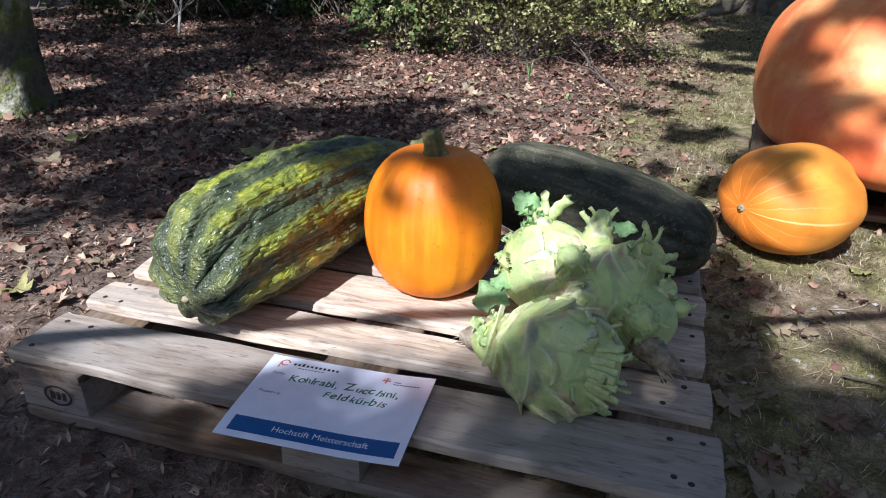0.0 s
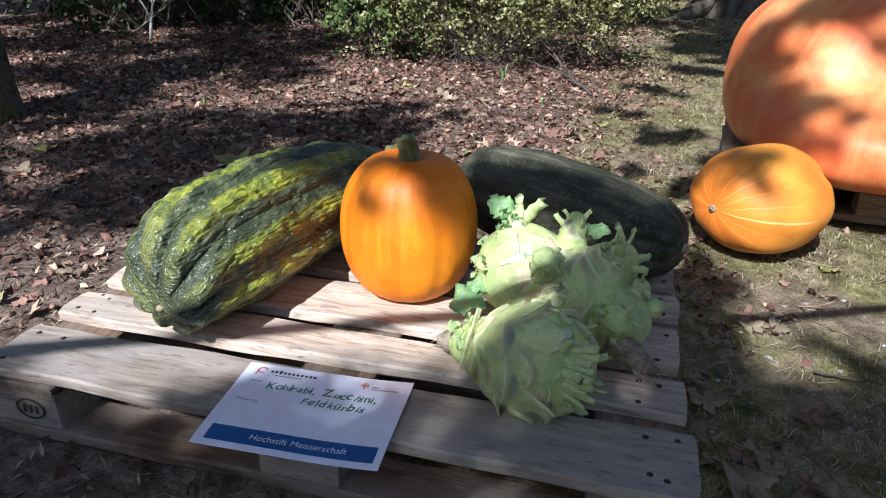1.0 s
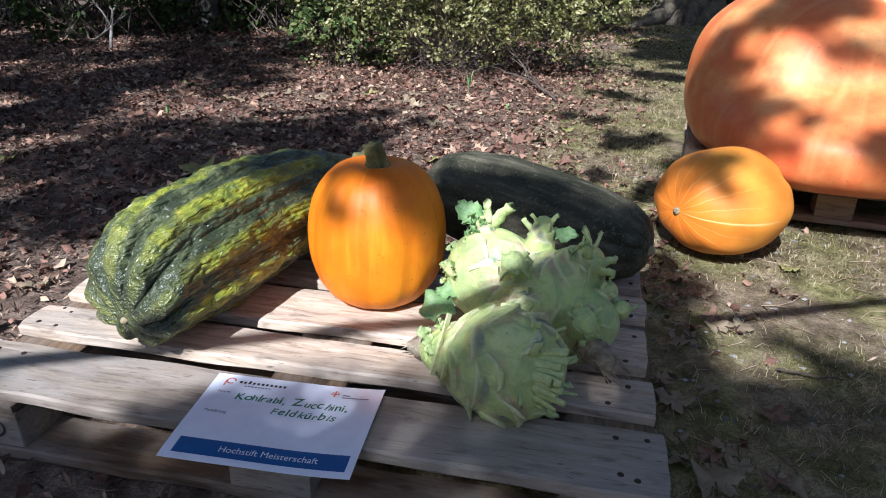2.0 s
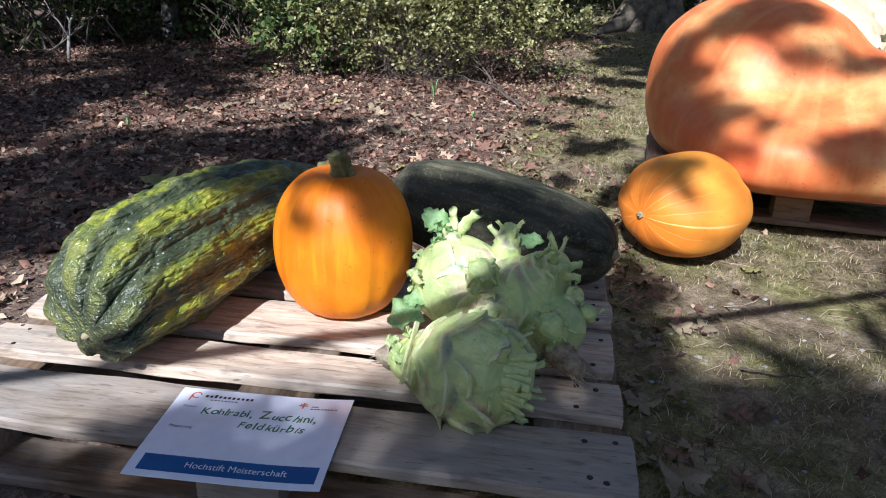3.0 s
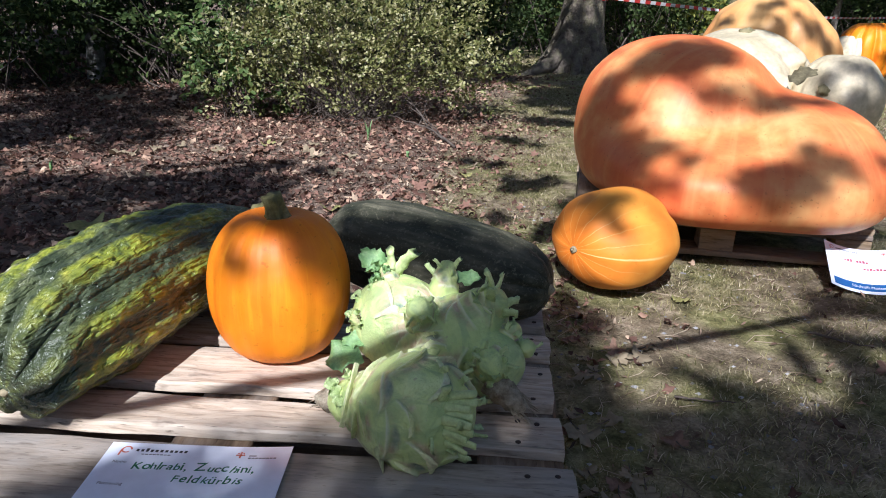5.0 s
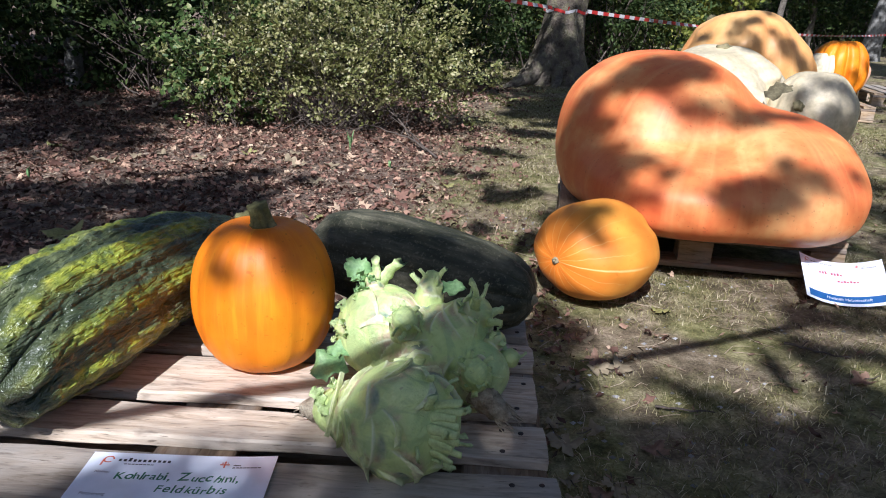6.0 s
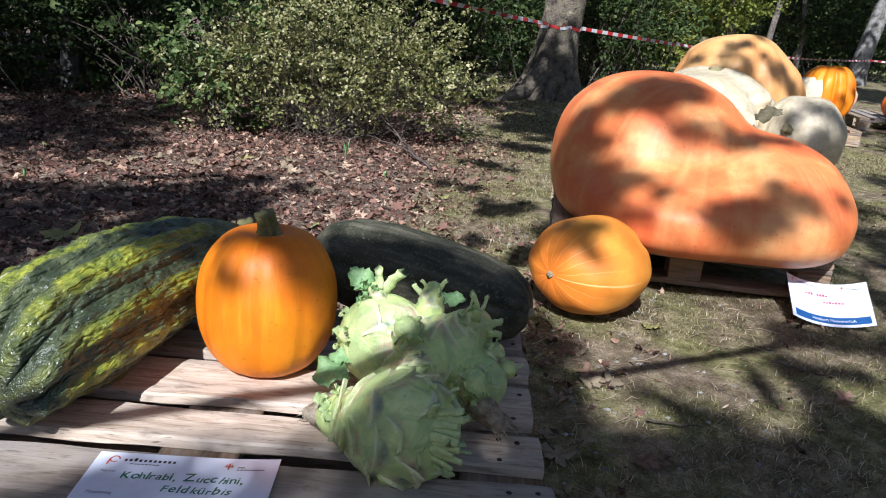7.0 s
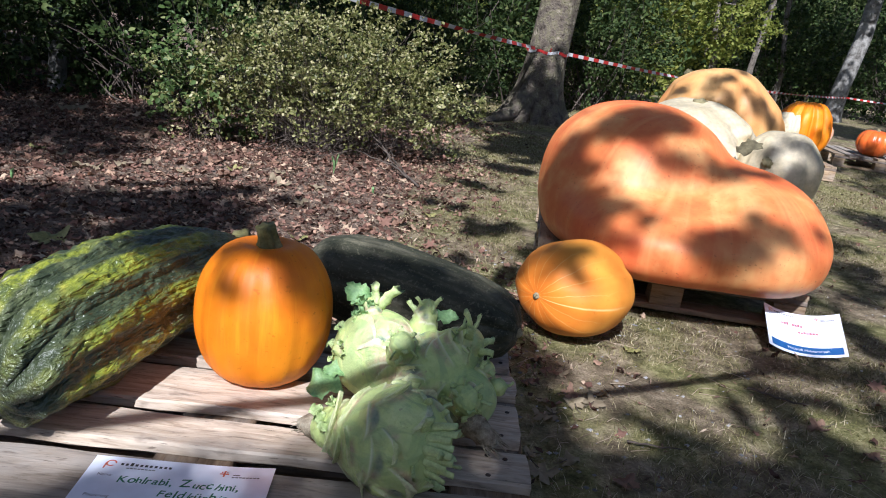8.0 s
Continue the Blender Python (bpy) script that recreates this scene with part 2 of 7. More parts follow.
M_PUMPKIN = orange_skin("pumpkin_skin", (0.66, 0.15, 0.002), (0.79, 0.225, 0.002), (0.86, 0.32, 0.006), 0.45, 0.50, 0.35, 0.0)
M_GIANT = orange_skin("giant_pumpkin_skin", (0.68, 0.122, 0.036), (0.79, 0.235, 0.068), (0.90, 0.48, 0.18), 0.30, 0.50, 0.2, 0.0)
M_YELLOW = orange_skin("yellow_orange_skin", (0.64, 0.27, 0.08), (0.74, 0.39, 0.13), (0.80, 0.52, 0.22), 0.3, 0.5, 0.3)
M_WHITE_SKIN = mottled("white_pumpkin_skin", [(0.3, (0.52, 0.435, 0.26)), (0.5, (0.60, 0.51, 0.33)), (0.7, (0.67, 0.575, 0.40))], 5, 0.45, 0.4, 30, 0.3, 0.01)
M_RED_SKIN = orange_skin("red_orange_skin", (0.60, 0.09, 0.015), (0.72, 0.15, 0.025), (0.78, 0.24, 0.05), 0.4)
M_SALMON = orange_skin("salmon_skin", (0.60, 0.28, 0.15), (0.72, 0.40, 0.25), (0.78, 0.52, 0.36), 0.3)


def striped_skin():
    m, nt, p = start_mat("striped_zucchini_skin", 0.42, 0.5)
    v = coords(nt)
    ang, lng = attribute(nt, "ang"), attribute(nt, "lng")
    wob = calc(nt, "MULTIPLY", calc(nt, "SUBTRACT", tex_noise(nt, v, 12, 4), 0.5), 0.045)
    wave = calc(nt, "ADD", attribute(nt, "crest"), calc(nt, "MULTIPLY", wob, 18.0))
    stripe = ramp(nt, wave, [(0.48, (0, 0, 0)), (0.80, (1, 1, 1))])
    patch = tex_noise(nt, v, 26, 5, 0.7)
    broken = tex_noise(nt, v, 8, 3)
    keep = calc(nt, "MULTIPLY", ramp(nt, patch, [(0.34, (0.55, 0.55, 0.55)), (0.50, (1, 1, 1))]), ramp(nt, broken, [(0.36, (0.30, 0.30, 0.30)), (0.48, (1, 1, 1))]))
    stripe = calc(nt, "MULTIPLY", stripe, keep)
    fade = ramp(nt, lng, [(0.04, (0.25, 0.25, 0.25)), (0.16, (1, 1, 1)), (0.66, (0.85, 0.85, 0.85)), (0.88, (0.08, 0.08, 0.08))])
    stripe = calc(nt, "MULTIPLY", stripe, fade)
    green = ramp(nt, tex_noise(nt, v, 14, 5), [(0.3, (0.022, 0.032, 0.016)), (0.5, (0.054, 0.070, 0.032)), (0.66, (0.12, 0.14, 0.06)), (0.80, (0.27, 0.28, 0.15))])
    yel = ramp(nt, patch, [(0.36, (0.11, 0.15, 0.020)), (0.55, (0.29, 0.32, 0.030)), (0.72, (0.56, 0.53, 0.075))])
    col = blend(nt, stripe, green, yel)
    # pale corky scratches
    vor = nt.nodes.new("ShaderNodeTexVoronoi")
    vor.feature = "DISTANCE_TO_EDGE"
    vor.inputs["Scale"].default_value = 7
    dv = nt.nodes.new("ShaderNodeVectorMath")
    dv.operation = "ADD"
    nt.links.new(v, dv.inputs[0])
    nt.links.new(calc(nt, "MULTIPLY", tex_noise(nt, v, 10, 4), 0.35), dv.inputs[1])
    nt.links.new(dv.outputs[0], vor.inputs["Vector"])
    cork = ramp(nt, vor.outputs[0], [(0.0, (0.8, 0.8, 0.8)), (0.022, (0, 0, 0))])
    gate = ramp(nt, tex_noise(nt, v, 5, 3), [(0.53, (0, 0, 0)), (0.60, (1, 1, 1))])
    col = blend(nt, calc(nt, "MULTIPLY", cork, gate), col, (0.36, 0.35, 0.22))
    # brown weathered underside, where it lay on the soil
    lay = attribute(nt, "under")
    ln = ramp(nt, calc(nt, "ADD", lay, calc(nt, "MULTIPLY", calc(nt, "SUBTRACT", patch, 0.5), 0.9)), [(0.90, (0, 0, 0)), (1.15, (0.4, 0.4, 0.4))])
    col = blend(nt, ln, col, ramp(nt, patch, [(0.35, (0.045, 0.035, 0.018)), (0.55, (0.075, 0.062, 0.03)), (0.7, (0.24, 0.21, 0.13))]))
    nt.links.new(col, p.inputs["Base Color"])
    # sharp creases between small swellings
    vl = coords(nt, "Object", (1.0, 1.0, 0.28))
    c1 = calc(nt, "ABSOLUTE", calc(nt, "SUBTRACT", tex_noise(nt, vl, 34, 3, 0.5, 0.6), 0.5))
    c2 = calc(nt, "ABSOLUTE", calc(nt, "SUBTRACT", tex_noise(nt, vl, 85, 2, 0.5, 0.5), 0.5))
    c3 = calc(nt, "ABSOLUTE", calc(nt, "SUBTRACT", tex_noise(nt, v, 170, 2, 0.5, 0.4), 0.5))
    crease = calc(nt, "ADD", calc(nt, "MULTIPLY", c1, 2.6), calc(nt, "ADD", calc(nt, "MULTIPLY", c2, 1.8), calc(nt, "MULTIPLY", c3, 0.35)))
    bump(nt, p, calc(nt, "ADD", crease, calc(nt, "MULTIPLY", patch, 0.35)), 0.85, 0.010)
    nt.links.new(p.inputs["Normal"].links[0].from_socket, p.inputs["Coat Normal"])
    p.inputs["Coat Weight"].default_value = 0.45
    p.inputs["Coat Roughness"].default_value = 0.20
    return m


M_STRIPED = striped_skin()
def dark_skin():
    """Blackish green rind with faint long ridges, pale speckles and dull brownish bloom."""
    m, nt, p = start_mat("dark_zucchini_skin", 0.60, 0.18)
    v = coords(nt)
    vl = coords(nt, "Object", (1.0, 1.0, 0.16))
    long_lines = tex_noise(nt, vl, 38, 4, 0.6)
    col = ramp(nt, long_lines, [(0.32, (0.020, 0.023, 0.014)), (0.52, (0.052, 0.053, 0.033)), (0.72, (0.13, 0.12, 0.08))])
    bloom = ramp(nt, tex_noise(nt, v, 6, 4), [(0.42, (0, 0, 0)), (0.66, (0.55, 0.55, 0.55))])
    col = blend(nt, bloom, col, (0.085, 0.078, 0.052))
    speck = ramp(nt, tex_noise(nt, v, 130, 2), [(0.57, (0, 0, 0)), (0.68, (0.45, 0.45, 0.45))])
    col = blend(nt, speck, col, (0.20, 0.18, 0.12))
    nt.links.new(col, p.inputs["Base Color"])
    bump(nt, p, blend(nt, 0.45, long_lines, tex_noise(nt, v, 90, 4)), 0.9, 0.008)
    return m


M_DARKZUC = dark_skin()


def kohlrabi_skin():
    m, nt, p = start_mat("kohlrabi_skin", 0.48, 0.4)
    v = coords(nt)
    n = tex_noise(nt, v, 11, 5)
    col = ramp(nt, n, [(0.3, (0.39, 0.50, 0.17)), (0.5, (0.54, 0.63, 0.23)), (0.72, (0.68, 0.73, 0.33))])
    # a dusty bluish bloom in large patches
    bloom = ramp(nt, tex_noise(nt, v, 7, 4), [(0.46, (0, 0, 0)), (0.64, (0.45, 0.45, 0.45))])
    col = blend(nt, bloom, col, (0.36, 0.49, 0.26))
    # dull pinkish-tan bands below the torn leaf bases
    grain = tex_noise(nt, v, 48, 4, 0.65)
    tan = calc(nt, "MULTIPLY", attribute(nt, "tan"), ramp(nt, tex_noise(nt, v, 19, 3), [(0.34, (0.2, 0.2, 0.2)), (0.54, (1, 1, 1))]))
    col = blend(nt, tan, col, ramp(nt, grain, [(0.35, (0.30, 0.20, 0.13)), (0.65, (0.52, 0.40, 0.27))]))
    # darker green streaks that paint in the shading lines of the folds
    fold_shade = ramp(nt, tex_noise(nt, coords(nt, "Object", (1.0, 1.0, 0.45)), 26, 5, 0.6, 0.9), [(0.40, (0.7, 0.7, 0.7)), (0.52, (0, 0, 0))])
    col = blend(nt, fold_shade, col, (0.33, 0.43, 0.18))
    # blue-grey oval scars of lost leaves
    scar = calc(nt, "MULTIPLY", attribute(nt, "scar"), ramp(nt, grain, [(0.3, (0.55, 0.55, 0.55)), (0.6, (1, 1, 1))]))
    col = blend(nt, scar, col, ramp(nt, tex_noise(nt, v, 60, 2), [(0.4, (0.13, 0.19, 0.13)), (0.62, (0.27, 0.31, 0.21))]))
    # cream torn rims
    col = blend(nt, calc(nt, "MULTIPLY", attribute(nt, "under"), 0.8), col, (0.66, 0.68, 0.44))
    sp = ramp(nt, tex_noise(nt, v, 65, 2), [(0.66, (0, 0, 0)), (0.73, (0.55, 0.55, 0.55))])
    col = blend(nt, sp, col, (0.34, 0.30, 0.17))
    nt.links.new(col, p.inputs["Base Color"])
    bump(nt, p, blend(nt, 0.35, tex_noise(nt, v, 24, 4, 0.6, 0.5), grain), 0.7, 0.016)
    return m


M_KOHL = kohlrabi_skin()
M_KOHL_STUB = mottled("kohlrabi_stub", [(0.3, (0.40, 0.50, 0.20)), (0.55, (0.54, 0.63, 0.28)), (0.75, (0.68, 0.72, 0.42))], 25, 0.5, 0.4, 60, 0.3, 0.004)
M_KOHL_LEAF = mottled("kohlrabi_leaf", [(0.3, (0.14, 0.27, 0.10)), (0.55, (0.26, 0.43, 0.17)), (0.75, (0.44, 0.57, 0.27))], 30, 0.5, 0.4, 90, 0.5, 0.004)
M_KOHL_FRILL = mottled("kohlrabi_frill", [(0.3, (0.30, 0.42, 0.15)), (0.5, (0.48, 0.60, 0.25)), (0.75, (0.64, 0.71, 0.38))], 30, 0.5, 0.4, 90, 0.5, 0.004)
M_KOHL_FIN = mottled("kohlrabi_leaf_base", [(0.3, (0.44, 0.52, 0.21)), (0.45, (0.56, 0.62, 0.27)), (0.6, (0.70, 0.73, 0.42)), (0.75, (0.50, 0.38, 0.25))], 18, 0.55, 0.35, 60, 0.4, 0.004)
M_SCAR = mottled("kohlrabi_scar", [(0.3, (0.22, 0.17, 0.10)), (0.6, (0.38, 0.33, 0.20))], 50, 0.8, 0.2, 120, 0.6, 0.004)


# ---- geometry helpers ----
def vnoise(p, seed=0):
    """Smooth value noise in -1..1 at an (n, 3) array of places."""
    p = np.asarray(p, float) + seed * 17.31
    i = np.floor(p).astype(np.int64)
    f = p - i
    f = f * f * (3 - 2 * f)

    def h(a, b, c):
        n = (a * 374761393 + b * 668265263 + c * 2147483647 + seed * 974711) & 0xFFFFFFFF
        n = ((n ^ (n >> 13)) * 1274126177) & 0xFFFFFFFF
        return ((n ^ (n >> 16)) & 0xFFFF) / 32767.5 - 1.0

    x, y, z = i[:, 0], i[:, 1], i[:, 2]
    out = 0
    for dx in (0, 1):
        for dy in (0, 1):
            for dz in (0, 1):
                w = (f[:, 0] if dx else 1 - f[:, 0]) * (f[:, 1] if dy else 1 - f[:, 1]) * (f[:, 2] if dz else 1 - f[:, 2])
                out = out + w * h(x + dx, y + dy, z + dz)
    return out


def mesh_of(name, verts, faces, mats, smooth=True, index=None):
    me = bpy.data.meshes.new(name)
    me.from_pydata([tuple(v) for v in verts], [], [tuple(int(i) for i in f) for f in faces])
    for m in mats if isinstance(mats, (list, tuple)) else [mats]:
        me.materials.append(m)
    if smooth:
        me.polygons.foreach_set("use_smooth", [True] * len(me.polygons))
    if index is not None:
        me.polygons.foreach_set("material_index", [int(i) for i in index])
    me.update()
    return me


def thing(name, m, label, category, group="", kind=""):
    ob = new(name)
    ob.empty_display_size = 0.05
    ob.matrix_world = m
    return tagged(ob, label, category, group, kind)


def part(name, me, parent, label="", m=None):
    ob = new(name, me)
    ob.parent = parent
    if m is not None:
        ob.matrix_basis = m
    return tagged(ob, label) if label else ob


def surf(name, fn, nu, nv, mat, attrs=None):
    """A closed skin over angle u and length v (0..1), with a pole at each end."""
    v = np.linspace(0, 1, nv + 2)[1:-1]
    u = np.arange(nu) / nu
    U, V = np.meshgrid(u, v)
    U, V = U.ravel(), V.ravel()
    P = fn(U, V)
    a = fn(np.array([0.0]), np.array([0.0]))
    b = fn(np.array([0.0]), np.array([1.0]))
    verts = np.vstack([P, a, b])
    faces = []
    for j in range(nv - 1):
        for i in range(nu):
            k = (i + 1) % nu
            faces.append((j * nu + i, j * nu + k, (j + 1) * nu + k, (j + 1) * nu + i))
    A, B = len(P), len(P) + 1
    for i in range(nu):
        k = (i + 1) % nu
        faces.append((A, k, i))
        faces.append((B, (nv - 1) * nu + i, (nv - 1) * nu + k))
    me = mesh_of(name, verts, faces, mat)
    for key, val in (("ang", np.append(U, [0, 0])), ("lng", np.append(V, [0, 1]))):
        at = me.attributes.new(key, "FLOAT", "POINT")
        at.data.foreach_set("value", val.astype(np.float32))
    if attrs:
        got = attrs(U, V)
        for key, val in (got if isinstance(got, dict) else {"under": got}).items():
            at = me.attributes.new(key, "FLOAT", "POINT")
            at.data.foreach_set("value", np.append(val, [0, 0]).astype(np.float32))
    return me


def tube(pts, radii, n=8, rough=0.0, seed=0, cap=True):
    """Verts and faces of a tapering tube along pts."""
    pts = [Vector(p) for p in pts]
    verts, faces = [], []
    rnd = random.Random(seed)
    side = None
    for j, p in enumerate(pts):
        d = (pts[min(j + 1, len(pts) - 1)] - pts[max(j - 1, 0)]).normalized()
        if side is None:
            side = d.orthogonal().normalized()
        side = (side - d * side.dot(d)).normalized()
        up = d.cross(side)
        for i in range(n):
            a = 2 * math.pi * i / n
            r = radii[j] * (1 + rnd.uniform(-rough, rough))
            verts.append(p + (side * math.cos(a) + up * math.sin(a)) * r)
    for j in range(len(pts) - 1):
        for i in range(n):
            k = (i + 1) % n
            faces.append((j * n + i, j * n + k, (j + 1) * n + k, (j + 1) * n + i))
    if cap:
        faces.append(tuple(reversed(range(n))))
        faces.append(tuple(range((len(pts) - 1) * n, len(pts) * n)))
    return verts, faces


def join(pieces):
    verts, faces = [], []
    for v, f in pieces:
        o = len(verts)
        verts += list(v)
        faces += [tuple(i + o for i in q) for q in f]
    return verts, faces


def curve_pts(a, b, n, wob, seed, sag=0.0):
    rnd = random.Random(seed)
    a, b = Vector(a), Vector(b)
    L = (b - a).length
    off = Vector((0, 0, 0))
    out = []
    for i in range(n):
        t = i / (n - 1)
        if 0 < i:
            off = off + Vector((rnd.uniform(-1, 1), rnd.uniform(-1, 1), rnd.uniform(-1, 1))) * wob * L / n
        out.append(a.lerp(b, t) + off + Vector((0, 0, -sag * 4 * t * (1 - t))))
    return out


LEAF6 = np.array([(0, 0, 0), (0.30, 0.32, 0.06), (0.26, 0.70, 0.05), (0, 1.0, -0.06), (-0.26, 0.70, 0.05), (-0.30, 0.32, 0.06)])
MAPLE = np.array([(0, 0.42, 0.0)] + [(r * math.cos(a), 0.42 + r * math.sin(a), 0.34 * r * math.cos(2 * a + 1)) for r, a in [((0.60, 0.27, 0.50, 0.24)[i % 4] * (1.1 if i in (3, 4, 5) else 1.0), -1.2 + 2 * math.pi * i / 16 + 0.1 * math.sin(i * 2.3)) for i in range(16)]])
SHARD = np.array([(0, 0.45, 0.1)] + [(r * math.cos(a), 0.5 + r * math.sin(a), 0.18 * math.sin(2 * a)) for r, a in ((0.46, 0.1), (0.22, 0.9), (0.55, 1.5), (0.25, 2.2), (0.42, 2.9), (0.30, 3.7), (0.52, 4.6), (0.24, 5.4), (0.34, 5.9))])
LEAF4 = np.array([(0, 0, 0), (0.36, 0.45, 0.07), (0, 1.0, -0.04), (-0.36, 0.45, 0.07)])


def leaf_cloud(name, pos, nrm, size, mat, seed=0, shape=LEAF4, folded=True):
    """One leaf at each place, facing roughly along its normal."""
    rs = np.random.RandomState(seed)
    n, k = len(pos), len(shape)
    nrm = nrm / (np.linalg.norm(nrm, axis=1, keepdims=True) + 1e-9)
    d = rs.normal(size=(n, 3))
    d -= nrm * np.sum(d * nrm, axis=1, keepdims=True)
    d /= np.linalg.norm(d, axis=1, keepdims=True) + 1e-9
    s = np.cross(d, nrm)
    V = (s[:, None, :] * shape[None, :, 0:1] + d[:, None, :] * (shape[None, :, 1:2] - 0.5) + nrm[:, None, :] * shape[None, :, 2:3]) * size[:, None, None] + pos[:, None, :]
    V = V.reshape(-1, 3)
    base = np.arange(n)[:, None] * k
    if k > 8:
        tri = np.array([(0, i, i % (k - 1) + 1) for i in range(1, k)])
    elif k == 4:
        tri = np.array([(0, 1, 2), (0, 2, 3)])
    else:
        tri = np.array([(0, 1, 2), (0, 2, 3), (0, 3, 4), (0, 4, 5)])
    F = (base[:, None, :] + tri[None, :, :]).reshape(-1, 3)
    me = bpy.data.meshes.new(name)
    me.vertices.add(len(V))
    me.vertices.foreach_set("co", V.ravel().astype(np.float32))
    me.loops.add(F.size)
    me.loops.foreach_set("vertex_index", F.ravel().astype(np.int32))
    me.polygons.add(len(F))
    me.polygons.foreach_set("loop_start", np.arange(0, F.size, 3, dtype=np.int32))
    me.polygons.foreach_set("loop_total", np.full(len(F), 3, dtype=np.int32))
    me.materials.append(mat)
    me.update(calc_edges=True)
    me.validate()
    return me


# ---- ground ----
def height(x, y):
    p = np.stack([x, y, np.zeros_like(x)], 1)
    near = 0.010 * vnoise(p * 2.2, 3) + 0.004 * vnoise(p * 9, 4)
    far = 0.05 * vnoise(p * 0.35, 5) * np.clip((np.hypot(x - 0.8, y - 0.5) - 4) / 8, 0, 1)
    return near + far - 0.010


def ground_sheet():
    a = np.concatenate([-np.geomspace(400, 6, 14), np.linspace(-5, 9, 150), np.geomspace(10, 400, 14)])
    b = np.concatenate([-np.geomspace(400, 6, 14), np.linspace(-5, 12, 170), np.geomspace(13, 400, 14)])
    X, Y = np.meshgrid(a, b)
    x, y = X.ravel(), Y.ravel()
    z = height(x, y)
    n = len(a)
    f = [(j * n + i, j * n + i + 1, (j + 1) * n + i + 1, (j + 1) * n + i) for j in range(len(b) - 1) for i in range(n - 1)]
    ob = new("ground", mesh_of("ground", np.stack([x, y, z], 1), f, M_GROUND))
    tagged(ob, "leaf-strewn woodland soil turning to thin mossy grass", "ground", kind="structure")


ground_sheet()


def under_pallet(x, y):
    return ((x > 0.0) & (x < 1.2) & (y > 0.0) & (y < 0.8)) | ((x > 1.42) & (x < 2.5) & (y > 1.65) & (y < 2.8))


def grassiness(x, y):
    p = np.stack([x, y, np.zeros_like(x)], 1)
    return np.clip((x - 0.06 * y + 1.0 * vnoise(p * 1.1, 8) * 0.5 - 0.55) * 1.3, 0, 1)


def bare(x, y):
    """Trodden soil round the front pallet, where few leaves lie."""
    return 0.82 * np.clip(1.5 - np.hypot((x - 0.2) / 1.0, (y - 0.1) / 0.85), 0, 1)


